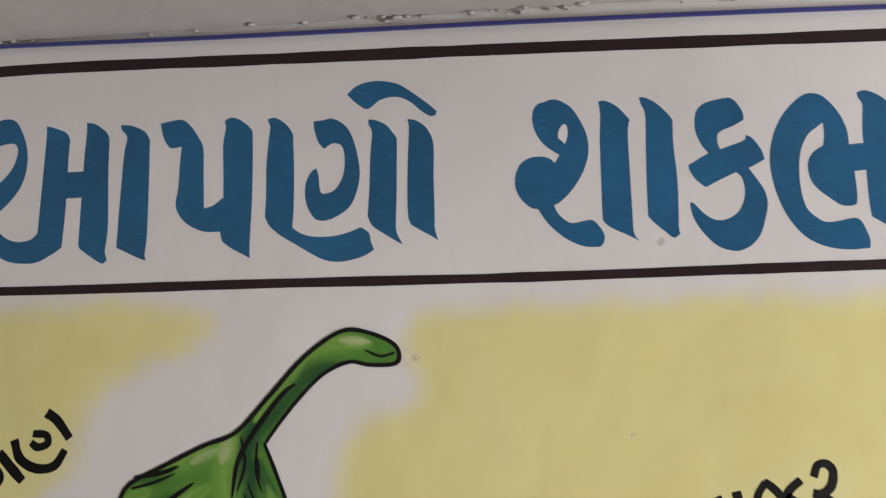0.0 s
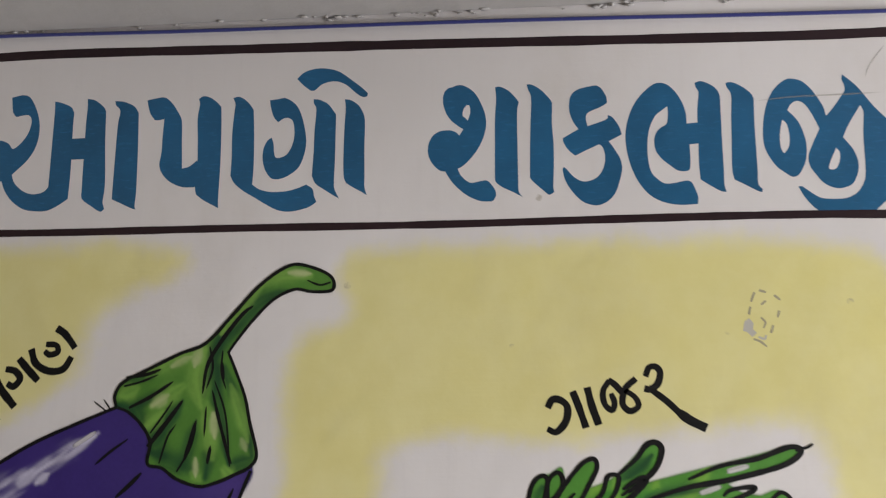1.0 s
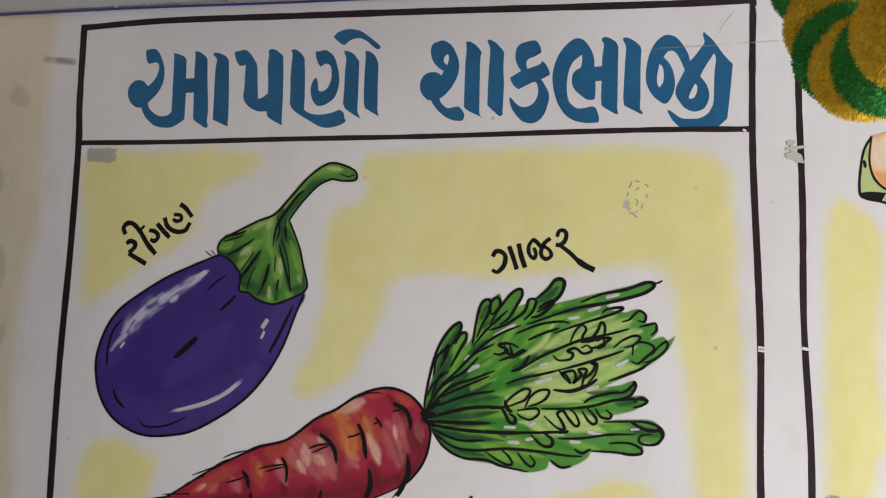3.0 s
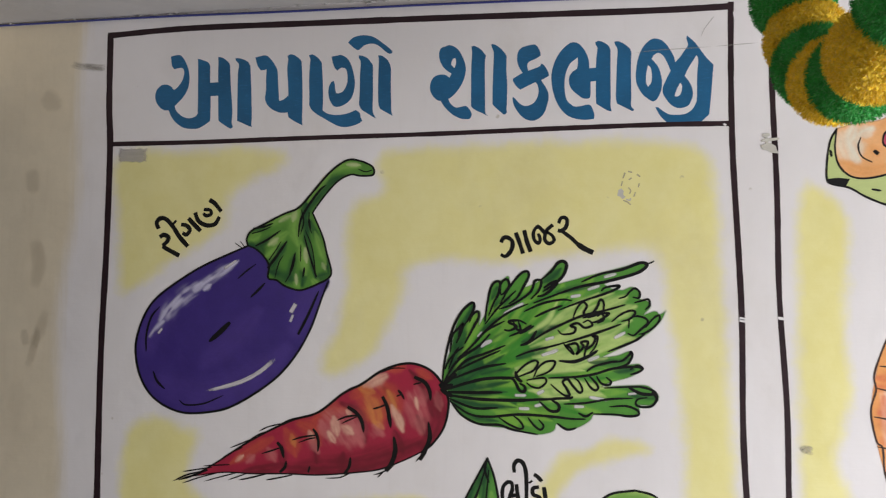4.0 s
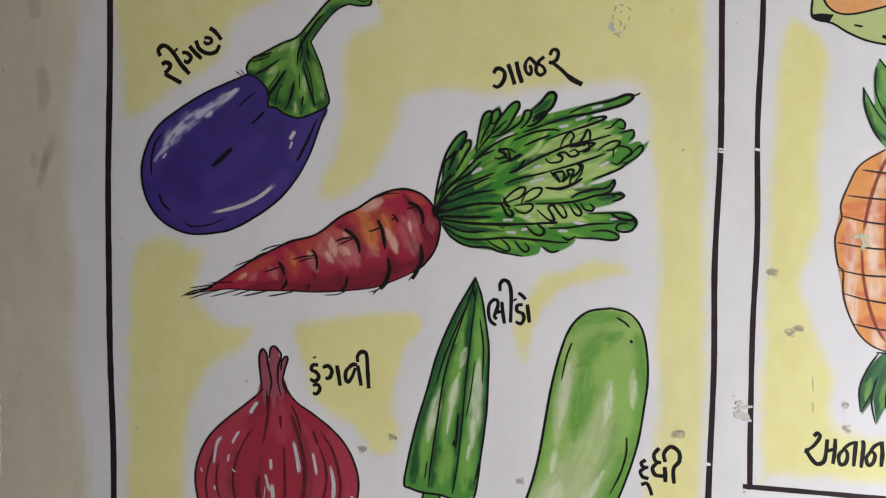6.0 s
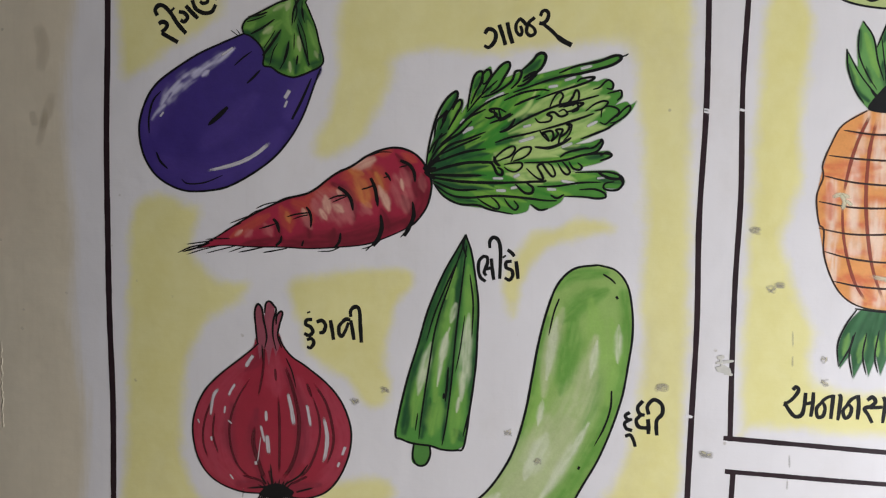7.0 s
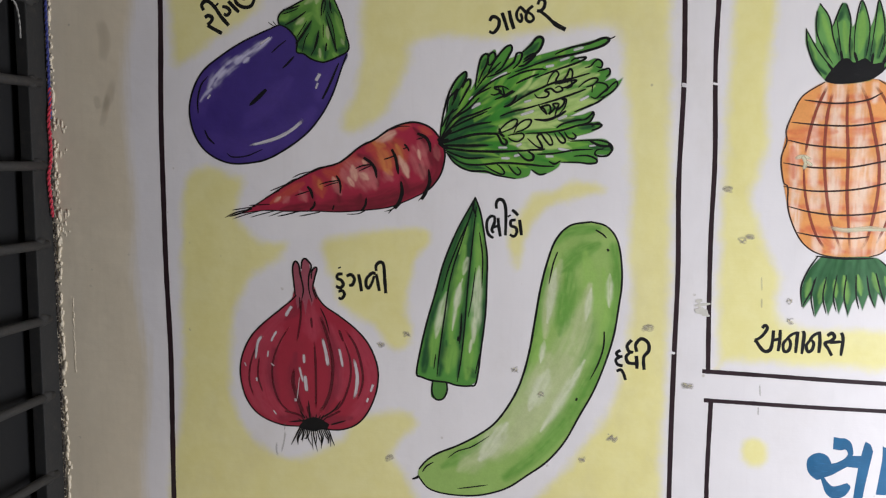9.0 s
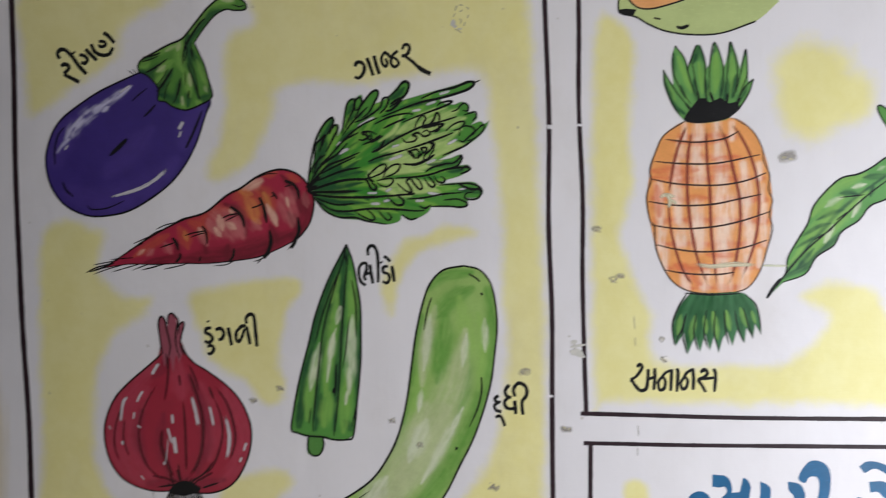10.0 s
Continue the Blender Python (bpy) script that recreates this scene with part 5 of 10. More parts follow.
c.stroke('b_light', 11.9, [(265.7, -139.8), (289.8, -156.7), (309.4, -177.9)], (0.4, 0.2))
c.stroke('b_light', 8.7, [(174.7, -86), (196.7, -102.5), (216, -120.7)], (0.4, 0.2))
c.stroke('b_light', 12.5, [(227.6, -46.3), (273.7, -49.7), (329.5, -43.4)], (0.4, 0.2))
c.stroke('b_light', 7.6, [(243.1, -158.6), (246.5, -178.2), (256.3, -191.1)], (0.4, 0.2))
c.stroke('b_light', 9.2, [(304.2, -27.7), (325.6, -20.5), (343.7, -15.6)], (0.4, 0.2))
c.stroke('b_light', 7.7, [(249.5, -128.7), (274.8, -152.6), (302.6, -174.6)], (0.4, 0.2))
c.stroke('b_light', 10.5, [(303.9, -51.2), (341, -45.2), (370.3, -46)], (0.4, 0.2))
c.stroke('b_light', 6.7, [(289.7, -88.8), (320.9, -100.4), (360.4, -103.8)], (0.4, 0.2))
c.stroke('b_light', 6.5, [(279.8, -157.1), (289.5, -171.7), (293.6, -191.9)], (0.4, 0.2))
c.stroke('b_light', 7.3, [(265.9, -100.1), (303.6, -106.5), (340.9, -112.8)], (0.4, 0.2))
c.stroke('b_light', 7.9, [(212.4, -112.4), (241.7, -136.6), (261.3, -168.5)], (0.4, 0.2))
c.stroke('b_light', 10.7, [(190.2, -85.4), (213.2, -109.3), (242, -127.2)], (0.4, 0.2))
c.stroke('b_light', 12.3, [(203.2, -120.9), (238.4, -143.4), (269.4, -170.6)], (0.4, 0.2))
c.stroke('b_light', 12.3, [(190.7, -69.8), (234.8, -83.5), (283.5, -92.8)], (0.4, 0.2))
c.stroke('b_light', 7.3, [(207.7, -57), (227.1, -66.5), (252.1, -70.1)], (0.4, 0.2))
c.stroke('b_light', 8.9, [(225.1, -91.1), (258.4, -99.2), (291.9, -106.7)], (0.4, 0.2))
c.stroke('b_light', 14.4, [(201.3, -56.1), (234.9, -55.2), (263.6, -57.8)], (0.4, 0.2))
c.stroke('b_light', 12.5, [(327.8, -87.9), (343.5, -98.3), (369.4, -99.3)], (0.4, 0.2))
c.stroke('b_light', 9.4, [(252, -102.7), (301.3, -137.2), (348.9, -172)], (0.4, 0.2))
c.stroke('b_light', 7.0, [(248.9, -155.6), (260, -167.8), (261.5, -189.3)], (0.4, 0.2))
c.stroke('b_light', 10.0, [(221.5, -107.8), (234.3, -129.4), (253.5, -146.3)], (0.4, 0.2))
c.stroke('b_light', 8.4, [(158.7, -44.2), (214.5, -42), (275.9, -32.9)], (0.4, 0.2))
c.stroke('b_light', 8.6, [(163.3, -42.5), (191.7, -38.4), (229.4, -26.2)], (0.4, 0.2))
c.stroke('b_light', 8.4, [(204.4, -17.6), (212.7, -15), (232.5, -2.8)], (0.4, 0.2))
c.stroke('b_light', 10.3, [(189.9, -34), (235.9, -18.7), (275.8, -8.8)], (0.4, 0.2))
c.stroke('b_light', 7.2, [(232.5, -29.4), (254.3, -28.7), (284.8, -20.1)], (0.4, 0.2))
c.stroke('b_light', 6.1, [(233.5, -37.4), (255.5, -33.7), (285.3, -23.1)], (0.4, 0.2))
c.stroke('b_light', 6.1, [(196.2, -38), (237.2, -38.8), (283.3, -34.5)], (0.4, 0.2))
c.stroke('b_light', 6.3, [(172.6, -35.6), (203.4, -30.4), (237, -22.4)], (0.4, 0.2))
c.stroke('b_light', 8.9, [(224.3, -27.2), (258.9, -18.1), (284.2, -17.7)], (0.4, 0.2))
c.stroke('b_light', 10.5, [(194, -26.8), (224.1, -13.2), (250.6, -2.6)], (0.4, 0.2))
c.stroke('b_light', 6.5, [(178.5, -32.8), (214.5, -17.5), (253.1, 0.3)], (0.4, 0.2))
c.stroke('b_light', 6.2, [(180.6, -44), (226.4, -45), (275.8, -41.9)], (0.4, 0.2))
c.stroke('b_light', 7.7, [(156.9, -41), (175.2, -35.7), (201.1, -22.9)], (0.4, 0.2))
c.stroke('b_light', 7.5, [(207.6, -18.4), (220.5, -7.5), (235.8, 4.9)], (0.4, 0.2))
c.stroke('b_light', 5.5, [(168.7, -109.6), (178.9, -133.9), (183.8, -163.3)], (0.4, 0.2))
c.stroke('b_light', 8.4, [(178.2, -116.9), (194.3, -139.5), (200.4, -172)], (0.4, 0.2))
c.stroke('b_light', 6.9, [(167.2, -115.8), (171.1, -132.4), (177.1, -147.9)], (0.4, 0.2))
c.stroke('b_light', 5.5, [(173.5, -101.6), (201.1, -127.7), (226.6, -155.6)], (0.4, 0.2))
c.stroke('b_light', 7.5, [(150.1, -68.1), (178.1, -120.6), (216.8, -163.6)], (0.4, 0.2))
c.stroke('b_light', 5.9, [(163.4, -94.3), (179.3, -120.7), (201.3, -142.2)], (0.4, 0.2))
c.stroke('b_light', 6.1, [(180.7, -119.5), (191.5, -146.4), (206.3, -169.6)], (0.4, 0.2))
c.stroke('b_light', 5.6, [(193.6, -120.5), (211.1, -137.5), (231.2, -151.9)], (0.4, 0.2))
c.stroke('b_light', 8.1, [(149.5, -66.8), (161.4, -94.2), (183.5, -113.3)], (0.4, 0.2))
c.stroke('b_light', 8.7, [(189.1, -118.5), (203.9, -139.8), (214.2, -164.8)], (0.4, 0.2))
c.stroke('b_mid', 8.4, [(206.1, -67.4), (228.9, -70.3), (250.8, -73.1)], (0.4, 0.2))
c.stroke('b_mid', 7.3, [(180.2, -94.3), (193.8, -113.6), (211.3, -129.3)], (0.4, 0.2))
c.stroke('b_mid', 10.3, [(204.4, -81), (263.4, -99.4), (314.5, -124.7)], (0.4, 0.2))
c.stroke('b_mid', 8.3, [(229, -66), (279.5, -73.7), (331.6, -78.4)], (0.4, 0.2))
c.stroke('b_mid', 7.1, [(194.8, -60.1), (214.3, -69.6), (244, -69.7)], (0.4, 0.2))
c.stroke('b_mid', 6.5, [(249.3, -85.9), (287.3, -87.5), (314.8, -97.8)], (0.4, 0.2))
c.stroke('b_mid', 10.0, [(259.1, -67.9), (304.1, -77.8), (339.3, -97.5)], (0.4, 0.2))
c.stroke('b_mid', 7.8, [(256.5, -71.5), (296.7, -76.3), (342.5, -74.7)], (0.4, 0.2))
c.stroke('b_mid', 4.8, [(288.7, -39.6), (315, -43.9), (342.8, -46.5)], (0.4, 0.2))
c.stroke('b_mid', 8.5, [(230.4, -106.2), (274, -133.2), (308.3, -169.1)], (0.4, 0.2))
c.stroke('b_mid', 7.1, [(234.2, -108.9), (269.5, -135.6), (299, -167)], (0.4, 0.2))
c.stroke('b_mid', 10.2, [(198.5, -45.5), (232, -45.9), (262.6, -49.2)], (0.4, 0.2))
c.stroke('b_mid', 8.3, [(221.9, -140.3), (237.2, -164.1), (263, -178)], (0.4, 0.2))
c.stroke('b_mid', 7.9, [(256.3, -50.7), (292.3, -45.2), (329.6, -38)], (0.4, 0.2))
c.stroke('b_mid', 6.1, [(194.7, -44.7), (245.4, -39.2), (284.4, -43.6)], (0.4, 0.2))
c.stroke('b_mid', 6.2, [(189.4, -129.9), (193.1, -155.9), (205.5, -175.3)], (0.4, 0.2))
c.stroke('b_mid', 7.7, [(246.8, -82.7), (287.1, -98.5), (337.4, -104.7)], (0.4, 0.2))
c.stroke('b_mid', 10.3, [(200.3, -49.3), (255.9, -41), (306.6, -35.7)], (0.4, 0.2))
c.stroke('b_mid', 6.1, [(235.9, -140.8), (253.8, -160.8), (280.1, -171.5)], (0.4, 0.2))
c.stroke('b_mid', 9.5, [(163.3, -78.6), (185.2, -120.3), (216.4, -153.4)], (0.4, 0.2))
c.stroke('b_mid', 10.3, [(266, -65.8), (309.9, -59.9), (343.2, -63.3)], (0.4, 0.2))
c.stroke('b_mid', 6.2, [(169.2, -57.7), (190.8, -65.5), (222.1, -63.8)], (0.4, 0.2))
c.stroke('b_mid', 7.3, [(232.9, -110.1), (267.5, -141.1), (312.1, -162.3)], (0.4, 0.2))
c.stroke('b_mid', 9.0, [(170.4, -61.5), (210.8, -80), (253.4, -96)], (0.4, 0.2))
c.stroke('b_mid', 9.0, [(273.8, -109.7), (302.4, -108.9), (324.4, -113.4)], (0.4, 0.2))
c.stroke('b_mid', 10.3, [(204.4, -101.5), (231.2, -125.6), (252.7, -154.5)], (0.4, 0.2))
c.stroke('b_mid', 8.3, [(211.7, -95.6), (254.7, -121.4), (289.8, -153.6)], (0.4, 0.2))
c.stroke('b_mid', 7.4, [(244.4, -132.9), (264, -161), (293.8, -179.4)], (0.4, 0.2))
c.stroke('b_mid', 7.9, [(158.5, -68.4), (179, -93.7), (208.7, -109.8)], (0.4, 0.2))
c.stroke('b_mid', 7.0, [(208.3, -36.8), (259.3, -30.2), (318.4, -16.6)], (0.4, 0.2))
c.stroke('b_mid', 6.3, [(261.9, -54), (290.7, -69.3), (330.4, -75.3)], (0.4, 0.2))
c.stroke('b_mid', 10.6, [(218.2, -89.6), (235.5, -105.2), (259.9, -114.1)], (0.4, 0.2))
c.stroke('b_mid', 9.1, [(164.5, -63.1), (198.9, -73.9), (222.5, -94.7)], (0.4, 0.2))
c.stroke('b_mid', 8.4, [(204.5, -77.9), (248.2, -106.3), (292.7, -132.6)], (0.4, 0.2))
c.stroke('b_pale', 9.1, [(300.3, -45.6), (317.4, -47.6), (344.7, -39.4)], (0.4, 0.2))
c.stroke('b_pale', 10.4, [(312.2, -108.1), (348.2, -111.8), (386.2, -113.2)], (0.4, 0.2))
c.stroke('b_pale', 10.4, [(248, -58.2), (298.3, -55.1), (348.8, -50.9)], (0.4, 0.2))
c.stroke('b_pale', 6.4, [(277.1, -37.2), (308.3, -40.6), (339.8, -42.7)], (0.4, 0.2))
c.stroke('b_pale', 7.1, [(249.7, -65.7), (282.4, -82.4), (324.1, -90.2)], (0.4, 0.2))
c.stroke('b_pale', 10.3, [(253.9, -46.9), (278.9, -37.3), (297.4, -34.6)], (0.4, 0.2))
c.stroke('b_pale', 5.1, [(256.5, -72.1), (314.4, -86.8), (362.2, -109.9)], (0.4, 0.2))
c.stroke('b_pale', 9.4, [(247.5, -107.5), (289.6, -133.7), (334.4, -156.8)], (0.4, 0.2))
c.stroke('b_pale', 5.4, [(312.9, -146.9), (331.2, -164.1), (358.1, -171.6)], (0.4, 0.2))
c.stroke('b_pale', 10.3, [(270.8, -70.9), (310.2, -78.7), (347.2, -88.7)], (0.4, 0.2))
c.stroke('b_pale', 5.7, [(249.5, -102.6), (291.1, -117.1), (326.6, -136.8)], (0.4, 0.2))
c.stroke('b_pale', 7.8, [(230, -75.2), (279.2, -86.5), (329.5, -95.3)], (0.4, 0.2))
c.stroke('b_pale', 7.1, [(237.1, -67.6), (272.6, -75.2), (318.2, -72.4)], (0.4, 0.2))
c.stroke('b_pale', 10.2, [(256.6, -95.5), (290.5, -116.5), (321, -140.9)], (0.4, 0.2))
c.stroke('b_pale', 10.4, [(299.3, -108.8), (344.5, -118.4), (378.9, -136.6)], (0.4, 0.2))
c.stroke('b_pale', 8.9, [(317.5, -126), (336.3, -143.3), (356.3, -159.9)], (0.4, 0.2))
c.stroke('b_pale', 9.4, [(326.5, -95.8), (352.5, -104.7), (377.2, -114.1)], (0.4, 0.2))
c.stroke('b_pale', 7.5, [(266.6, -123.1), (299.2, -150.8), (337.9, -171.7)], (0.4, 0.2))
c.stroke('b_pale', 6.4, [(248.4, -121.2), (272.6, -137.5), (285.9, -163.5)], (0.4, 0.2))
c.stroke('b_pale', 8.4, [(297.8, -121), (332.3, -124.1), (359.6, -134.8)], (0.4, 0.2))
c.stroke('b_pale', 7.4, [(252.3, -89.7), (287.8, -94.2), (313.5, -106.9)], (0.4, 0.2))
c.stroke('b_pale', 8.1, [(247, -47.2), (273.8, -49.1), (294.6, -56.2)], (0.4, 0.2))
c.stroke('b_pale', 16.2, [(274, -101.1), (304.7, -114.5), (335.3, -127.9)])
c.stroke('b_pale', 14.6, [(255.8, -72.7), (292.9, -83.4), (323.5, -93.8)])
c.stroke('b_pale', 17.6, [(316.8, -133.4), (347.3, -152.8), (371.5, -165.8)])
c.stroke('b_pale', 13.1, [(230.8, -68.5), (268.3, -75.1)])
c.stroke('b_pale', 14.4, [(281.2, -46.4), (311.7, -57)])
c.stroke('b_pale', 14.2, [(353.4, -140.7), (383.6, -153.9)])
c.stroke('w_dark', 9, [(143, -51), (166, -82), (194, -112)], (0.8, 0.1))
c.stroke('w_dark', 9, [(141, -59), (153, -93), (167, -123)], (0.8, 0.1))
c.stroke('w_dark', 9, [(146, -45), (185, -52), (223, -58)], (0.8, 0.1))
c.stroke('w_dark', 8, [(146, -40), (185, -43), (219, -45)], (0.8, 0.1))
c.stroke('w_dark', 9, [(147, -35), (185, -28), (231, -25)], (0.8, 0.1))
c.stroke('w_dark', 8, [(149, -30), (174, -13), (208, -7)], (0.8, 0.1))
c.stroke('w_dark', 8, [(149, -51), (185, -73), (216, -93)], (0.8, 0.1))
c.stroke('w_dark', 10, [(232, -88), (253, -96), (272, -102)], (0.3, 0.2))
c.stroke('w_dark', 8, [(284, -173), (314, -179), (336, -183)], (0.3, 0.2))
c.stroke('w_dark', 8, [(238, -109), (268, -124), (291, -131)], (0.2, 0.2))
c.stroke('w_dark', 9, [(265, -186), (280, -195), (290, -204)], (0.3, 0.3))
c.stroke('w_dark', 9, [(372, -43), (392, -41), (405, -39)], (0.3, 0.6))
c.stroke('w_dark', 8, [(185, -67), (208, -73), (223, -75)], (0.3, 0.2))
c.stroke('w_dark', 8, [(324, -83), (357, -83), (374, -87)], (0.2, 0.4))
c.stroke('w_dark', 8, [(354, -72), (379, -74)], (0.2, 0.5))
c.stroke('w_dark', 7, [(158, -127), (170, -146), (174, -156)], (0.3, 0.6))
c.stroke('w_dark', 7, [(200, -165), (207, -180)], (0.3, 0.6))
c.stroke('w_dark', 7, [(212, -142), (185, -124)], (0.3, 0.3))
c.done('green leaf mass')
c = Coat('white_fleck', carrot, 'b_white', 4.4)
c.line(6.2, [(212.8, -143.8), (231.7, -154.5), (244.3, -160.5)])
c.line(5.6, [(180.2, -115), (187.7, -122.9)])
c.line(7.0, [(183.2, -102.6), (191.4, -107.9), (200.9, -111.4)])
c.line(5.4, [(300.8, -167), (316.3, -169.3)])
c.line(5.3, [(322.4, -175.7), (340.9, -181.7)])
c.line(5.3, [(343.8, -191.8), (362.2, -196.5)])
c.line(5.4, [(267.5, -111.9), (281.2, -115.5)])
c.line(6.1, [(261.7, -91.4), (277.2, -96.3), (286.4, -99.7)])
c.line(5.4, [(227.1, -40.7), (244.1, -40.4)])
c.line(5.4, [(232, -23.9), (248.9, -23.6)])
c.line(5.4, [(252.5, -26.8), (266.1, -30)])
c.line(6.1, [(256.5, -42.2), (267, -47.6)])
c.line(5.2, [(354.9, -113.3), (371.7, -121.8)])
c.line(5.3, [(320.5, -84.6), (338.7, -91.4)])
c.line(5.3, [(303, -27.1), (318.2, -26.7)])
c.line(5.2, [(321.1, -39.4), (348.3, -34.8)])
c.line(3.9, [(371, -43.1), (384, -44.4)])
c.done()
c = Coat('leaf_ink', carrot, 'ink', 5)
c.line(3.5, [(133.6, -54.8), (135.5, -73.7), (140.9, -102.3), (148.4, -127.9), (158.9, -147.3), (169, -157.8), (175.4, -160.5), (176.3, -152.9), (169.6, -140), (165.9, -134.8)], (0.4, 0.4))
c.line(3.125, [(165.9, -134.8), (158.4, -125), (155.5, -114.2)], (0.4, 0.4))
c.line(3.5, [(169.8, -134.9), (174.6, -145.2), (181, -149.2), (182.5, -141.7), (176.4, -130.1), (170.3, -119.1), (163.6, -106.9)], (0.4, 0.4))
c.line(3.5, [(144.4, -96.1), (147.5, -118.3), (156.9, -128.2), (162, -133.4), (158.5, -120.6), (152.5, -107.7)], (0.4, 0.4))
c.line(2.75, [(142, -74), (149.8, -93.1), (155.9, -102.8)], (0.4, 0.4))
c.line(3.5, [(190.5, -135.6), (193.7, -157.9), (198.8, -180.3), (205.7, -188.1), (211, -185.7), (208.2, -171), (202.7, -161.3), (195.4, -143.3)], (0.4, 0.4))
c.line(3.5, [(211.4, -171), (211.7, -183.8), (216.7, -190.3), (221.2, -189.7), (222.7, -182.1), (216.5, -173.1), (211.4, -170.4)], (0.4, 0.4))
c.line(3.5, [(210.5, -158.3), (222.7, -179.6), (237.1, -197.1), (246.6, -201.1), (248.6, -194.1), (242.5, -182.6), (233.3, -167.2), (222, -158.6)], (0.4, 0.4))
c.line(2.75, [(190.6, -132.4), (206.2, -151.9), (221.8, -166.9), (231.8, -176)], (0.4, 0.4))
c.line(3.125, [(153.2, -87), (172.2, -103.4), (197.2, -129.5), (222.3, -147.9), (247.6, -158.7)], (0.4, 0.4))
c.line(3.5, [(209.4, -152), (228.4, -158.8), (250.4, -173.9), (256.4, -188), (264.7, -188.1), (261.1, -175.4), (250.6, -164.5)], (0.4, 0.4))
c.line(4.125, [(262.8, -188.1), (278.3, -201.1), (285.7, -210.7), (293.2, -213.4), (297.7, -207.8), (292.3, -193.8), (278.7, -182.2), (266.2, -174.3)], (0.4, 0.4))
c.line(4.125, [(258.8, -167.8), (269.4, -170.6), (281.8, -181), (284.9, -187.3), (276.1, -184.6), (267.4, -178.7)], (0.4, 0.4))
c.line(3.125, [(241.4, -148.5), (266.5, -159.2), (291.5, -163.7), (304, -162.1)], (0.4, 0.4))
c.line(4.125, [(253.9, -159.5), (291.4, -173), (316.2, -180.5), (347, -186.2), (383.5, -195.7), (397.3, -203.4), (399.1, -209), (389.5, -209.5), (368.2, -201.6), (340.7, -196.1), (316.1, -186.2)], (0.4, 0.4))
c.line(2, [(395.5, -207.1), (404.6, -209.8), (408.8, -212.3)], (0.4, 0.4))
c.line(3.375, [(255.5, -141.4), (273, -149.4), (291.7, -156.2)], (0.4, 0.4))
c.line(3.375, [(285.5, -149.8), (316.4, -161.2), (347.1, -171.3), (362.3, -177.9), (362.9, -181), (347, -178.8), (340.9, -174.3)], (0.4, 0.4))
c.line(3.5, [(133.6, -54.8), (147.5, -67.9), (166.3, -85.6), (191.8, -94.8), (217.1, -105.1)], (0.4, 0.4))
c.line(3.5, [(136.1, -58.1), (150.2, -80.6), (166, -93.8), (181.9, -103.8), (197.5, -120.1)], (0.4, 0.4))
c.line(3.375, [(245.6, -106.2), (267.3, -120.6), (292.1, -132.6), (316.7, -142.6), (347.3, -149.7), (371.5, -156.6)], (0.4, 0.4))
c.line(4.125, [(236.2, -104.6), (248.7, -110), (257.8, -124)], (0.4, 0.4))
c.line(3.5, [(215.3, -125.1), (223, -124.1), (231.8, -129.4), (222.7, -134.1), (223.9, -136.6), (235.4, -137), (245, -132.3)], (0.4, 0.4))
c.line(3.375, [(221.9, -116.5), (238.9, -123.4), (251.4, -131.3)], (0.4, 0.4))
c.line(3.375, [(227.7, -136.8), (230.5, -127.4), (237, -124.5), (234.1, -137)], (0.4, 0.4))
c.line(3.375, [(235.8, -119.5), (254.5, -130.1)], (0.4, 0.4))
c.line(3.375, [(284.7, -124.9), (291.1, -119), (304.7, -120.7), (307.6, -126.9), (301.4, -129.8), (310.6, -133.2), (319.4, -127.3), (329.1, -130.7), (324.1, -136.7), (316.8, -133.4)], (0.4, 0.4))
c.line(3.375, [(304.4, -139.2), (310.4, -153), (317.7, -160), (322.7, -155.2), (318.5, -145.8), (325.9, -142.9), (335, -152.5), (339.8, -163.1), (344.1, -158.9), (342.4, -147.7), (333.9, -143.2), (322.9, -139.8)], (0.4, 0.4))
c.line(3.375, [(316.7, -139.6), (329, -143), (341.2, -145.3), (350.4, -145.5), (344.3, -140.4), (335.2, -135.2), (327.9, -133.8)], (0.4, 0.4))
c.line(3, [(335.1, -141.4), (341.2, -145.3), (343.7, -137.3), (335.2, -132.8)], (0.4, 0.4))
c.line(3.375, [(291.2, -109.1), (295.7, -101.9), (305.1, -93.1), (300, -102.1), (295.6, -104.4), (307.9, -107.3), (311.1, -99.4), (308.1, -93.2), (317.2, -102.7), (314.1, -108.7), (323.3, -109.1), (320.3, -99.8), (329.4, -106.3), (332.4, -114.3), (328.1, -116.6), (335.4, -115.6), (332.5, -103.3), (324.7, -93.9)], (0.4, 0.4))
c.line(4.625, [(285.5, -85), (305.2, -84), (323.5, -90.8), (335.6, -98.6)], (0.4, 0.4))
c.line(3, [(317.4, -87.5), (320.3, -99.8), (324.5, -109.1)], (0.4, 0.4))
c.line(3.375, [(292.5, -107.9), (317.1, -115), (347.5, -125.2), (365.6, -131.9)], (0.4, 0.4))
c.line(3, [(230.2, -90.1), (249, -97), (273.9, -102.9), (292.5, -107.9)], (0.4, 0.4))
c.line(3, [(231, -62.4), (232, -69.8), (243.1, -80.1), (254.3, -85.5), (258.8, -82), (252.7, -72.5), (242.2, -67.8), (232.2, -63.7)], (0.4, 0.4))
c.line(3, [(252.9, -63.4), (258.9, -75.9), (269.3, -83.7), (280.5, -84.1), (277.6, -75.5), (268.4, -69), (256, -64.7)], (0.4, 0.4))
c.line(3, [(243.6, -59.9), (256.1, -62.3), (267.3, -62.8), (268.6, -56.8), (259.5, -50.2), (250, -52.2), (243.7, -56.8)], (0.4, 0.4))
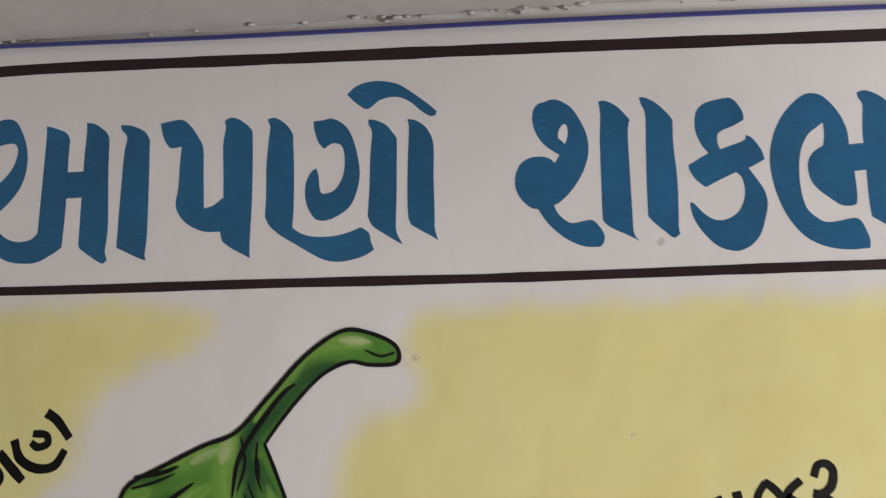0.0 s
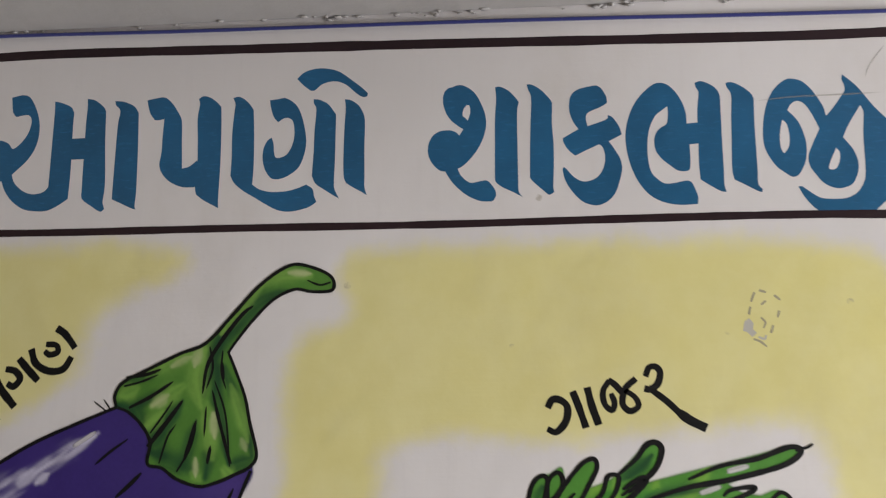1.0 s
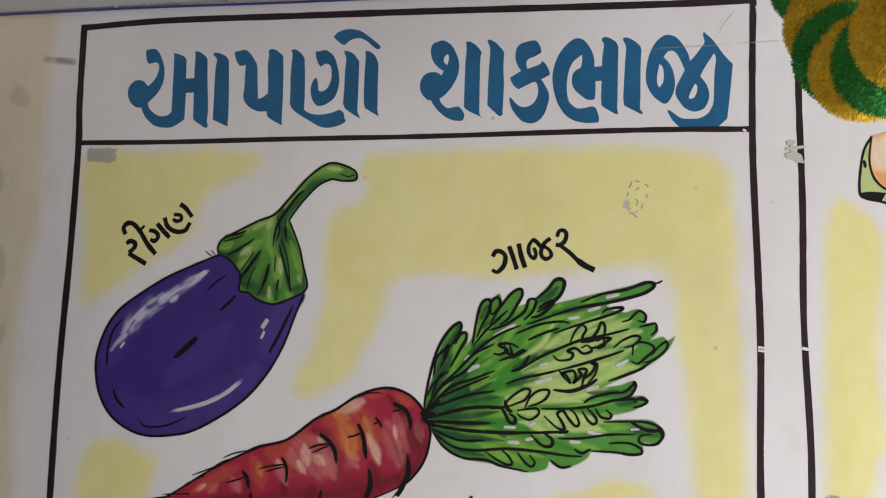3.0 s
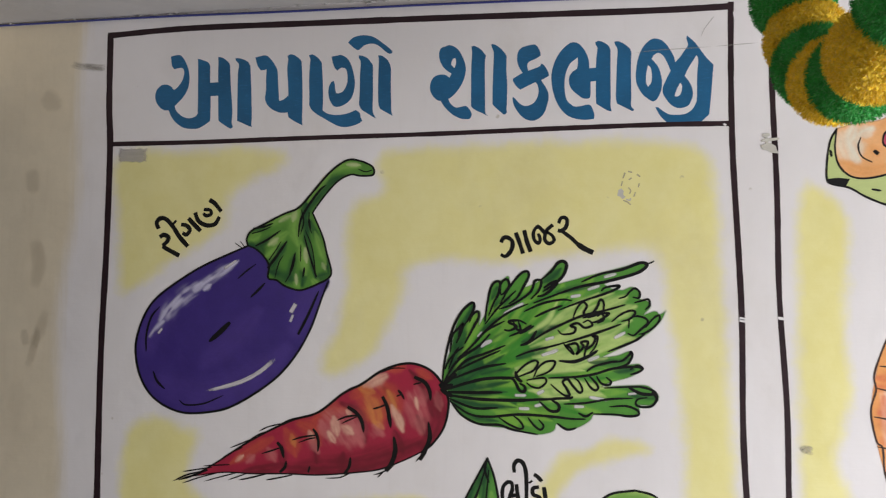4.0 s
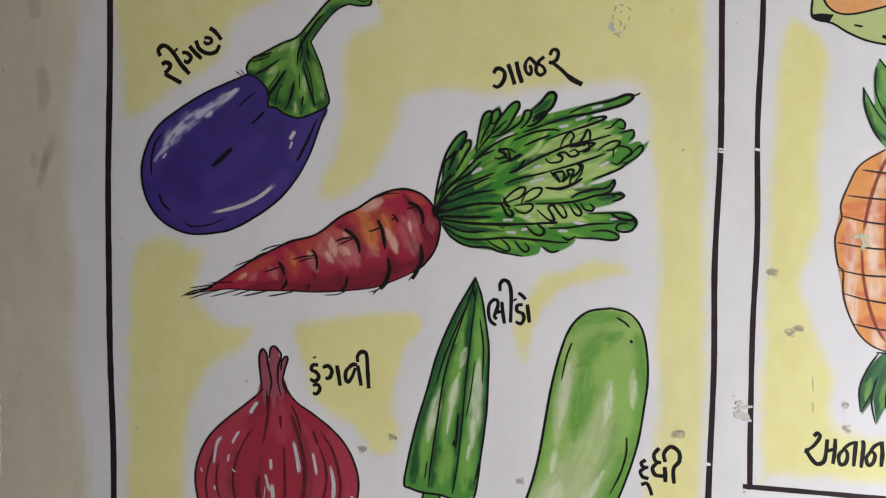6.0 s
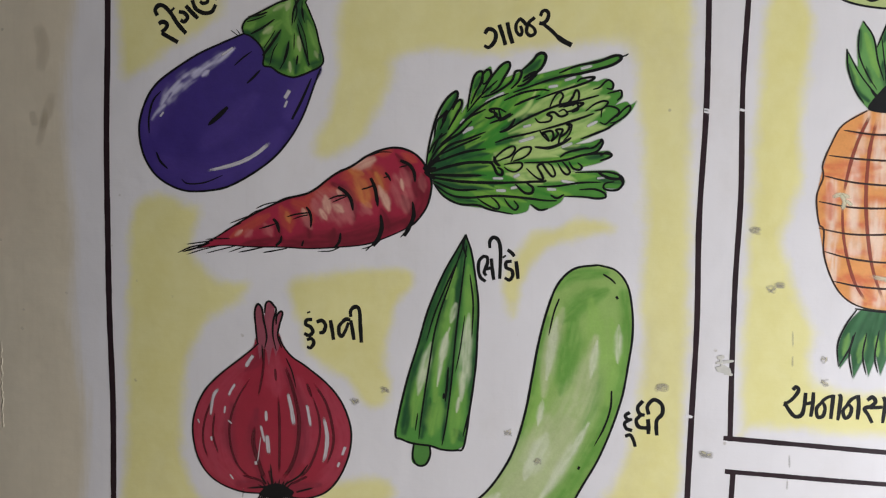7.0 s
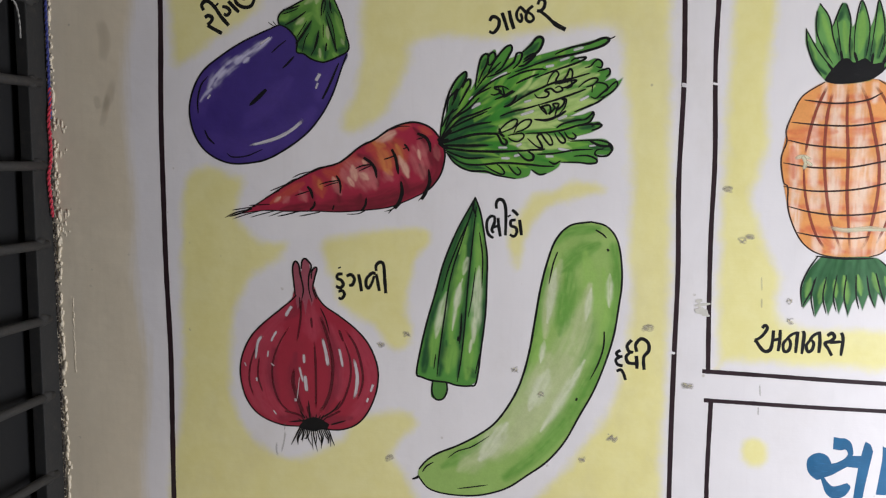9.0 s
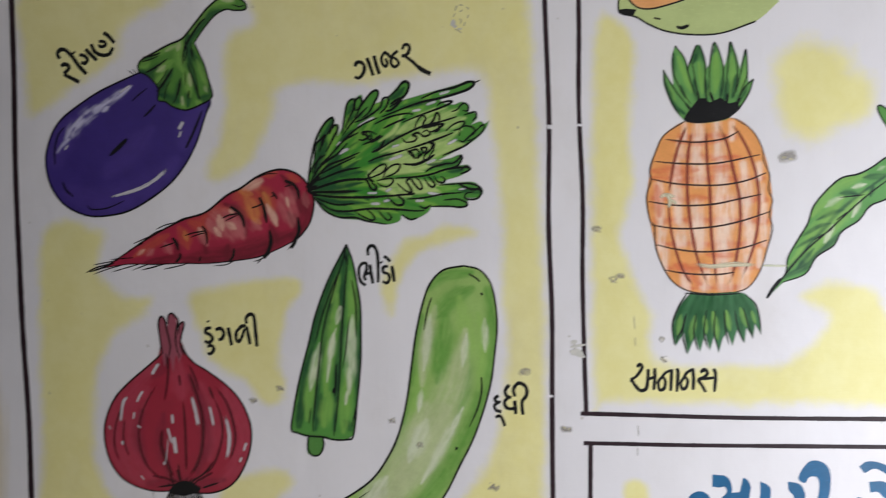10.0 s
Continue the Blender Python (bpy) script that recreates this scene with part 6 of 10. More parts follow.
c.line(4.75, [(229.5, -71.5), (232.2, -62.4), (238.6, -57.8)], (0.4, 0.4))
c.line(4.125, [(212, -61.5), (224.7, -62.1), (229.9, -56.2), (234.5, -47.2), (240.8, -45.7), (241.3, -51.8), (234.3, -56.4)], (0.4, 0.4))
c.line(3.375, [(271.6, -63), (305.5, -64.5), (329.9, -68.1), (354, -75.2), (377.9, -77.4), (391, -75.6)], (0.4, 0.4))
c.line(3.25, [(353.9, -83), (365.9, -85.3), (374.9, -92.9), (376.6, -96.6), (378.5, -91.8), (373.1, -82), (363, -77.4), (351, -75)], (0.4, 0.4))
c.line(3.25, [(320.7, -71.3), (329.7, -77.7), (347.9, -82.7), (359.9, -85.1)], (0.4, 0.4))
c.line(3.25, [(375, -73.7), (383.9, -78.9), (391, -75.6), (385.1, -70.6), (375, -67.7)], (0.4, 0.4))
c.line(3.375, [(274.9, -55.2), (284.3, -46.6), (292.4, -41), (298.5, -41.3), (294.7, -50.1), (290.3, -57.8), (296.3, -61.7), (302.6, -53.5), (310.7, -44.9), (314.9, -48.1), (310.5, -58.7), (304.3, -63.3)], (0.4, 0.4))
c.line(3.25, [(317.7, -63.3), (325.2, -51.6), (331.3, -47.7), (334.9, -52.1), (328.7, -60.8), (323.8, -65.4)], (0.4, 0.4))
c.line(3.25, [(332.9, -65.8), (339.1, -56.5), (348.1, -54.5), (351.1, -58.8), (345, -64.5)], (0.4, 0.4))
c.line(4, [(259.8, -33.3), (272.4, -21.9), (282.9, -21.2), (284.6, -28.5), (275.3, -35.3)], (0.4, 0.4))
c.line(3.375, [(259.8, -34.5), (281.4, -36.8), (299.8, -37.7), (302.2, -40.2)], (0.4, 0.4))
c.line(4.25, [(136.6, -46.8), (167.3, -56.4), (192.9, -61.9), (230.9, -63.6)], (0.4, 0.4))
c.line(4.25, [(136.7, -44.4), (174.2, -43.7), (212.5, -44.3)], (0.4, 0.4))
c.line(4.25, [(138.8, -40.7), (180.9, -35.4), (231.7, -34.3), (275.2, -36.5)], (0.4, 0.4))
c.line(3.5, [(140.9, -36.5), (174.9, -24), (206.8, -24.4)], (0.4, 0.4))
c.line(3.5, [(143.6, -32.3), (168.8, -16.3), (194.4, -12.8), (232.2, -16.1), (269.5, -14.5), (300.2, -11.4), (318.4, -11.2)], (0.4, 0.4))
c.line(3.5, [(143.6, -33.5), (159.2, -14.6), (182, -3.6), (207.4, -2.6), (226.4, 3.6), (257.7, 9)], (0.4, 0.4))
c.line(3, [(207.1, -12.3), (220, -3.9), (233.9, 2), (238.8, -0.7), (233.6, -8.9), (226, -14.5)], (0.4, 0.4))
c.line(3, [(244.7, -13.1), (252.5, -2.7), (260.6, 2.8), (264.8, -2.2), (258.5, -10.3)], (0.4, 0.4))
c.line(3.25, [(282, -5.6), (294.4, 2.1), (306.5, 0.2)], (0.4, 0.4))
c.line(3.25, [(309.2, -19), (318.4, -14.8), (328, -20.1)], (0.4, 0.4))
c.line(3, [(290.7, -30), (318.2, -31.5), (348.3, -36.6), (378.1, -38.1)], (0.4, 0.4))
c.line(3.25, [(342.1, -50.6), (372.1, -52.1), (389.9, -51.8), (404.7, -46.6), (407.6, -37.9), (401.7, -28.8), (390, -27), (381.7, -30.1), (384, -36.7), (395.8, -39)], (0.4, 0.4))
c.line(4.5, [(372.1, -52.1), (384, -45.5), (392.9, -43), (404.7, -43)], (0.4, 0.4))
c.line(3.75, [(401.7, -46.4), (407.6, -37.9), (404.7, -31.9)], (0.4, 0.4))
c.line(3.25, [(327.4, -17.7), (354.4, -17.4), (372.3, -15.4), (384.1, -17.2), (382.9, -23), (369.3, -28.2), (348.4, -27.1)], (0.4, 0.4))
c.line(3, [(363, -164.3), (371.5, -167), (377.5, -173.4), (383.5, -177.2), (389.6, -172.4), (388.4, -165), (380.6, -166.1)], (0.4, 0.4))
c.line(2.875, [(382.4, -158.7), (392.6, -161.5), (400.4, -162.9), (401.6, -155.6), (395.6, -149.4)], (0.4, 0.4))
c.line(3, [(353.5, -134.6), (365.6, -144.2), (377.6, -148.8), (383.6, -146.5), (376.5, -138.4), (365.6, -135)], (0.4, 0.4))
c.line(2.875, [(374.7, -126.2), (376.5, -138.4), (384.9, -141.7), (395.7, -139), (398.6, -133), (388.5, -123.6), (380.8, -117.3), (372.9, -120)], (0.4, 0.4))
c.line(2.875, [(395.7, -126.9), (404.6, -137.5), (412.3, -142.6), (413.5, -136.6), (406.4, -127.9), (395.7, -120.8), (386.7, -118.7)], (0.4, 0.4))
c.line(3.25, [(347.8, -96.6), (368.8, -104.7), (383.8, -111.3), (395.7, -120.2)], (0.4, 0.4))
c.line(3.125, [(172.2, -103.4), (190.9, -123), (216.2, -136.4)], (0.4, 0.4))
c.line(3.125, [(150.6, -71.2), (179.3, -84.9), (210.9, -98.6)], (0.4, 0.4))
c.line(3.5, [(147.7, -61.7), (186, -75.8), (217.8, -81.5)], (0.4, 0.4))
c.line(2.75, [(137.4, -73.8), (143.5, -86.6), (152.9, -96.4), (162.4, -103.1)], (0.4, 0.4))
c.line(6.375, [(129.7, -54.6), (136.4, -50.6), (148, -53.6)], (0.4, 0.4))
c.line(6.375, [(131.3, -48.5), (139.3, -42.6), (147.3, -38.7)], (0.4, 0.4))
c.line(5.625, [(132.4, -51.6), (144.4, -61.6), (152.7, -68.2)], (0.4, 0.4))
c.done()

onion = mural('painted_onion', 257, 849, 'red onion with dark roots painted on the wall', 'onion', 'vegetables painted on the wall')
c = Blend('bulb', onion, (0.32, 0.015, 0.038), 1, [(-25.4, -102), (-30.9, -86.2), (-50.8, -68), (-82.6, -42.2), (-105.7, -17.4), (-120.8, 14.4), (-125, 45.9), (-118.3, 81.4), (-103.1, 107.6), (-80.4, 124.4), (-48.6, 134.2), (-16.8, 134.1), (1.3, 128.6), (28.2, 136.8), (55, 137), (81.7, 126.5), (101.1, 105), (115.2, 73.4), (120.4, 42.5), (116.9, 16.5), (103.8, -13.3), (82, -38.4), (51.3, -61.5), (29.4, -75.3), (16.2, -92.2), (7.5, -111.8), (-10.1, -117.2)], 1.5)
c.stroke('s_bulb', 13.3, [(-18.8, -138.6), (-16.4, -112.7), (-13, -91.1)])
c.stroke('s_bulb', 11.9, [(-3.6, -149.3), (-1.2, -121.8)])
c.stroke('s_bulb', 35.0, [(-41.8, -68.3), (-87.4, -22.6), (-108.3, 31.7), (-96.4, 89.3), (-62.1, 120.6)])
c.stroke('s_bulb', 34.2, [(81.9, -29.8), (109.9, 29.9), (101.1, 82.9), (68.4, 122)])
c.stroke('s_bulb', 29.2, [(38, -36.6), (57.2, 23.7), (50.7, 81.3)])
c.stroke('s_bulb', 26.7, [(2.8, -70), (6.9, -17.8)])
c.stroke('s_bulb', 21.6, [(-51.2, -32.9), (-74.4, 21.1), (-70.7, 83.4), (-43.8, 117.8)])
c.stroke('s_wine', 16.3, [(-62.4, 2.9), (-68.4, 47.5), (-56.3, 91.6)])
c.stroke('s_wine', 18.6, [(20.4, -53.3), (42.2, -1.9), (44.6, 59.5), (28.3, 104.7)])
c.stroke('s_wine', 18.9, [(-24.7, 10), (-29.6, 54.5), (-20.2, 107.4)])
c.stroke('s_wine', 13.3, [(-14.7, -95.4), (-22.1, -69.1), (-42, -50.8)])
c.stroke('s_wine', 19.2, [(-53, 122.8), (-16.7, 120.7), (37.2, 122), (72.8, 115.5)])
c.done()
c = Coat('neck', onion, 'pink', 1.5)
c.fill([(-23.7, -90.8), (-26.1, -116.7), (-27.7, -138.3), (-23.1, -151.4), (-16.1, -147.3), (-12.6, -134.4), (-11.6, -151.7), (-5.4, -156.2), (1.7, -152.1), (3.3, -130.6), (10.4, -139.4), (13.9, -142.1), (13, -130.9), (6.7, -113.5), (10.1, -92), (4.6, -74.4, 1), (-0.6, -87.3), (-6.2, -59.2, 1), (-11.3, -85.1), (-20.3, -69.1, 1)])
c.done()
c = Coat('bulb_line', onion, 'b_deepred', 2.8)
c.line(4.6, [(-13, -91.1), (-15.1, -51.9), (-22.7, -9.5)], (0.8, 0.2))
c.line(4.1, [(-33.1, -42.4), (-55.1, -6.3), (-66.4, 29.6), (-65, 65.2), (-52.7, 95.8), (-30.2, 115.2)], (0.3, 0.8))
c.line(4.1, [(-87.5, -18.1), (-104.5, 22.6), (-108.7, 58.5), (-100, 89.5)])
c.line(4.1, [(-89.8, 13), (-93, 48.8), (-84.3, 79.6)])
c.line(4.6, [(3.6, -57), (5.2, -37)])
c.line(5.2, [(8.6, -17.9), (10.9, 34.7), (10.4, 105.7)], (0.3, 0.9))
c.line(6.9, [(17.8, -63.6), (30.9, -27.6), (40.4, 15.7), (38.4, 59.8), (28.4, 91.4), (12.2, 114.5)], (0.6, 0.9))
c.line(5.2, [(52.1, -37.2), (60, -15.8)])
c.line(4.6, [(60, -20.1), (71.3, 14.3), (71.2, 49.3), (56.9, 89.8), (37.2, 111.3)], (0.3, 0.8))
c.line(5.1, [(62.7, -37.6), (81.9, -8), (92.4, 30.7), (92.3, 57), (81.7, 88.4)], (0.5, 0.3))
c.line(8.2, [(-27.6, 32.2), (-29.7, 58.9), (-20.9, 89.6), (-11.2, 114.1)], (0.3, 1))
c.line(5.9, [(-5.7, 97.7), (1.3, 119.6)])
c.line(4.7, [(-48.3, 109), (-25.7, 113.1), (-7.7, 120.1)], (0.2, 0.9))
c.line(4.6, [(55.1, 103.2), (28.3, 118.1)])
c.done()
c = Coat('highlight', onion, 'b_white', 3.4)
c.line(5.9, [(-82.9, -22.8), (-92.2, -9.1), (-97.2, 22.2)], (0.8, 0.4))
c.line(4.9, [(-57.5, -30.9), (-64.9, -19.1), (-68.6, -10.1)])
c.line(3.9, [(-73.3, 3.4), (-75.3, 16.7)])
c.line(6.8, [(-29.2, -75.8), (-37.4, -64.1), (-41.9, -55.2)], (0.9, 0.4))
c.line(7.7, [(22.9, -22.9), (28.9, 3.1), (33.2, 29.2)], (0.2, 0.8))
c.line(5.7, [(52, -6.7), (55.5, 10.6), (58.9, 30.6)], (0.7, 0.3))
c.line(7.6, [(77.5, 8.7), (83.6, 39.9), (81.8, 66.4), (76.4, 84.3)], (0.4, 0.2))
c.line(5.7, [(111.7, 54.3), (106.4, 69.5)], (0.9, 0.4))
c.line(4.8, [(102.9, 78.5), (99.4, 87.5)])
c.line(5.8, [(-10.3, 6.7), (-9.6, 25.1)], (0.5, 0.3))
c.line(7.8, [(-8.8, 42.8), (-5.5, 75.4)], (0.5, 0.5))
c.line(4.9, [(-18.6, 29.1), (-16, 40.5), (-11.6, 58)])
c.line(1.9, [(-17.8, 45), (-21.7, 76.3), (-23.6, 89.8)])
c.line(4.9, [(-26.3, 85.5), (-25.5, 91.7)], (1, 1))
c.line(4.0, [(-95.8, 51.6), (-95, 59.6)])
c.line(2.9, [(-70, 25.4), (-62.8, 31.2)])
c.line(3.0, [(-117.4, 25.8), (-113.8, 33.7)])
c.line(3.0, [(-66.5, 108.3), (-60.2, 116.9)])
c.done()
c = Coat('outline', onion, 'ink', 4)
c.line(2.8, [(-21.9, -93.4), (-30.9, -84.4), (-50.8, -68), (-82.6, -42.2), (-105.7, -17.4), (-120.8, 14.4), (-125, 45.9), (-118.3, 81.4), (-103.1, 107.6), (-80.4, 124.4), (-48.6, 134.2), (-16.8, 135)], (0.7, 0.7))
c.line(2.8, [(9.3, -104.9), (16.2, -90.5), (29.4, -75.3), (51.3, -61.5), (82, -38.4), (103.8, -13.3), (116.9, 16.5), (120.4, 42.5), (115.2, 73.4), (101.1, 105), (81.7, 126.5), (55, 137), (28.2, 137.7), (10.2, 134.3)], (0.7, 0.7))
c.line(3.1, [(-23.7, -93.4), (-26.1, -116.7), (-27.7, -140), (-23.1, -151.4), (-17, -145.5), (-14.4, -130.1), (-9.3, -104.3), (-12.2, -86.8)], (0.7, 0.4))
c.line(3.1, [(-12.6, -138.7), (-10.7, -152.6), (-5.4, -156.2), (-0.1, -152), (5.1, -143.6), (0.6, -126.2), (0.4, -104.6), (5.6, -83.1)], (0.7, 0.3))
c.line(3.1, [(5, -122), (6, -135), (12.2, -142.1), (14.8, -137.9), (10.3, -122.2), (7.5, -104.9), (13.6, -87.8)], (0.6, 0.4))
c.line(2.1, [(-16.6, -91), (-15, -65)], (0.6, 0.1))
c.line(2.1, [(20.5, -72.4), (29.3, -53.6), (36.2, -27.8)], (0.5, 0.1))
c.line(2.8, [(-2.9, 88.6), (-1.3, 106.4), (-0.5, 119.7)], (0.1, 0.8))
c.line(2.8, [(19.3, 118.6), (41.7, 103.9), (55.2, 85.5)], (0.8, 0.1))
c.line(2.8, [(-18.4, 107.3), (-9.5, 120.3)], (0.1, 0.8))
c.line(2.8, [(37.2, 129.1), (63.9, 120.4)], (0.8, 0.1))
c.line(2.8, [(-39.4, 128.3), (-16.7, 125.2), (1.3, 122.3)], (0.1, 0.8))
c.done()
c = Coat('root_tuft', onion, 'ink', 4.6)
c.fill([(-20.5, 136.1), (-13.1, 126.7), (-5.9, 120.9), (5.9, 117.6), (17.5, 119.6), (26.4, 124.4), (33.6, 129.3), (28.2, 136.8), (17.4, 139.3), (5.7, 142.6), (-6, 140.7), (-14.2, 139.4)])
c.done()
c = Coat('root_hair', onion, 'ink', 4.8)
c.line(2.6, [(-17.7, 136), (-23.3, 146.2), (-27, 153.6), (-35.3, 169.5)], (1, 0.1))
c.line(2.3, [(-14.1, 135.8), (-19.6, 146), (-23.4, 155.2), (-23.5, 165.1)], (1, 0.1))
c.line(2.2, [(-11.4, 135.6), (-16, 145.8), (-21.6, 156), (-22.6, 168.7)], (1, 0.1))
c.line(2.7, [(-8.7, 135.4), (-12.4, 145.5), (-14.3, 155.5), (-17.1, 159.3)], (1, 0.1))
c.line(1.5, [(-6, 135.3), (-8.8, 145.3), (-13.4, 155.5), (-14.4, 162.8)], (1, 0.1))
c.line(2.5, [(-3.3, 135.1), (-5.2, 145.1), (-7.1, 155.1), (-11.6, 155.4)], (1, 0.1))
c.line(1.8, [(0.3, 134.9), (-1.6, 144.9), (-4.3, 154.9), (3.7, 169.7)], (1, 0.1))
c.line(1.6, [(3, 134.7), (2, 144.7), (2.9, 156.3), (4.5, 176)], (1, 0.1))
c.line(2.4, [(5.7, 134.6), (5.7, 144.4), (6.5, 153.4), (12.6, 178.2)], (1, 0.1))
c.line(1.6, [(8.4, 134.4), (9.3, 144.2), (11, 154.9), (9.1, 167.6)], (1, 0.1))
c.line(2.0, [(11.1, 134.3), (12.9, 144), (15.5, 153.7), (19, 161.6)], (1, 0.1))
c.line(2.5, [(14.7, 134), (16.5, 143.8), (20, 153.4), (19, 173.3)], (1, 0.1))
c.line(2.3, [(17.4, 133.9), (20.1, 143.6), (22.7, 151.5), (19.9, 167.8)], (1, 0.1))
c.line(1.6, [(20.1, 133.7), (23.6, 143.3), (28.1, 152), (33.4, 157.1)], (1, 0.1))
c.line(2.6, [(22.8, 133.6), (27.2, 143.1), (31.7, 152.7), (31.6, 163.5)], (1, 0.1))
c.line(2.1, [(25.5, 133.4), (30.8, 142.9), (34.4, 150.8), (36.1, 168.6)], (1, 0.1))
c.line(2.2, [(29.1, 133.2), (34.4, 142.7), (37.9, 154.1), (43.2, 166.3)], (1, 0.1))
c.line(2.0, [(-7.8, 130), (-22.1, 121)], (1, 0.1))
c.line(1.8, [(-4.1, 129.8), (-15.8, 118.8)], (1, 0.1))
c.line(2.0, [(-1.4, 129.6), (-8.5, 113.9)], (1, 0.1))
c.line(2.7, [(2.2, 129.4), (-2.2, 111.8)], (1, 0.1))
c.line(2.3, [(4.9, 129.3), (5, 114.9)], (1, 0.1))
c.line(2.0, [(8.5, 129), (11.3, 111)], (1, 0.1))
c.line(2.7, [(12.1, 128.8), (18.4, 113.3)], (1, 0.1))
c.line(2.5, [(14.8, 128.7), (24.7, 112)], (1, 0.1))
c.line(2.1, [(18.4, 128.5), (31.9, 113.4)], (1, 0.1))
c.done()

label_onion = mural('painted_lettering', 348, 728, 'small black hand-painted Gujarati name ડુંગળી', 'lettering', 'vegetable names')
c = Coat('stroke', label_onion, 'ink', 1)
c.line(5.3, [(-37.1, -22.5), (-36.2, -20.2)], (1, 1))
c.line(5.7, [(-31.3, -10.9), (-39.4, -9.8), (-41, -3.4), (-33.6, 0.3), (-30.3, 7.2), (-36, 13), (-43.3, 10.1)], (0.9, 0.8))
c.line(5.3, [(-39.1, 19.5), (-31.9, 17.6), (-28.6, 23.8), (-33.4, 31.1), (-39, 29.7)], (0.8, 0.8))
c.line(5.7, [(-24.8, -7.2), (-16.8, -9.9), (-11.1, -3), (-14.2, 6.6), (-20.6, 8.4)], (0.8, 0.7))
c.line(6.0, [(-3.9, -11.1), (-1.4, 2.1), (1.2, 17.8)], (0.9, 0.9))
c.line(5.6, [(17.7, -12), (9.8, -3.8), (9.1, 7.2), (13.2, 11.8), (18.7, 3.7), (23.4, -9)], (0.8, 0.7))
c.line(5.6, [(13.7, -10.2), (20.9, -13.7), (25.7, -12.3)], (0.7, 0.8))
c.line(5.6, [(26.5, -12.3), (29, 0.9), (31.6, 16.5)], (0.8, 0.9))
c.line(6.0, [(26.5, -17), (26.4, -26.4), (32.7, -32.1), (39.1, -27.7), (41, -3.5), (42.8, 20)], (0.8, 1))
c.done()

okra = mural('painted_okra', 506, 761, 'green okra pod painted on the wall', 'okra', 'vegetables painted on the wall')
c = Blend('pod', okra, (0.08, 0.27, 0.045), 1, [(33.8, -174.8, 1), (42.4, -151.1), (48.6, -118.3), (54.2, -77), (53.9, -35.3), (52.2, 15.1), (45.5, 74.7), (37.9, 130.7, 1), (27, 137.2), (5.8, 138.3), (-19.8, 131), (-36.9, 131.9), (-54.1, 126.7), (-62.8, 121.1, 1), (-57.8, 88), (-46.2, 36), (-31.3, -15.6), (-17.4, -66.6), (3, -117.2), (20.9, -150.7)], 1.2)
c.stroke('w_dark', 12, [(21, -150), (-6, -84), (-24, -19), (-39, 32), (-52, 106)], (0.6, 0.5))
c.stroke('w_dark', 11, [(34, -159), (26, -93), (21, -30), (13, 34), (7, 123)], (0.7, 0.5))
c.stroke('w_dark', 11, [(47, -103), (53, -40), (49, 24), (43, 102)], (0.4, 0.5))
c.stroke('w_dark', 9, [(26, -147), (8, -84), (-5, -20), (-15, 35), (-24, 105)], (0.6, 0.5))
c.stroke('w_dark', 13, [(-13, 63), (-24, 121)], (0.2, 0.6))
c.stroke('w_dark', 14, [(-44, 73), (-51, 116)], (0.3, 0.6))
c.stroke('w_dark', 12, [(23, 108), (39, 124)], (0.4, 0.4))
c.stroke('w_dark', 8, [(24, -111), (19, -57)], (0.3, 0.3))
c.stroke('w_dark', 8, [(-28, 148), (-20, 134)])
c.stroke('w_dark', 16, [(31, -169), (27, -142)], (0.8, 0.3))
c.stroke('w_light', 9, [(21, -127), (8, -82)], (0.3, 0.3))
c.stroke('w_light', 17, [(17, -95), (8, -39), (-1, 16), (-6, 67)], (0.3, 0.3))
c.stroke('w_light', 15, [(39, -131), (42, -85), (40, -26)], (0.3, 0.3))
c.stroke('w_light', 18, [(32, 25), (27, 80), (22, 125)], (0.3, 0.4))
c.stroke('w_light', 20, [(0, 63), (-9, 114)], (0.3, 0.5))
c.stroke('w_light', 14, [(-18, 8), (-32, 64), (-37, 106)], (0.3, 0.4))
c.stroke('w_light', 7, [(-22, 157), (-16, 136)])
c.stroke('w_cream', 14, [(41, -62), (38, -12), (36, 24), (32, 65)], (0.2, 0.2))
c.stroke('w_cream', 6, [(14, -41), (5, -11), (0, 26), (-3, 46)], (0.2, 0.2))
c.stroke('w_cream', 9, [(10, -33), (2, 12)], (0.3, 0.2))
c.stroke('w_cream', 11, [(-13, -18), (-21, 17), (-31, 60)], (0.2, 0.2))
c.stroke('w_cream', 5, [(29, 61), (26, 82)])
c.stroke('w_cream', 7, [(22, -75), (15, -48)])
c.done()
c = Coat('cap', okra, 'okra', 1.2)
c.fill([(-35.2, 128.4, 1), (-13, 130.7, 1), (-11.1, 150.5), (-17.8, 162.1), (-29.8, 164.5), (-38.5, 156.3)])
c.done()
c = Coat('outline', okra, 'ink', 3)
c.line(3.2, [(33.8, -174.8), (42.4, -151.1), (48.6, -118.3), (54.2, -77), (53.9, -35.3), (52.2, 15.1), (45.5, 74.7), (37.9, 130.7), (27, 138.1), (5.8, 138.3), (-11.3, 134), (-36.9, 131.9), (-54.1, 126.7), (-62.8, 121.1), (-57.8, 88), (-46.2, 36), (-31.3, -15.6), (-17.4, -66.6), (3, -117.2), (20.9, -150.7), (33.8, -173.2)], (0.8, 0.8))
c.line(3.3, [(-35.2, 130.1), (-36.8, 151.8), (-29.8, 163.6), (-17.8, 162.1), (-11.1, 147.9), (-12.1, 133.2)], (0.8, 0.8))
c.line(2.6, [(32.3, -163.3), (11.5, -100.8), (-6.2, -41.7), (-16.5, 26.3), (-24.5, 86.5), (-28.4, 125.4)], (0.7, 0.3))
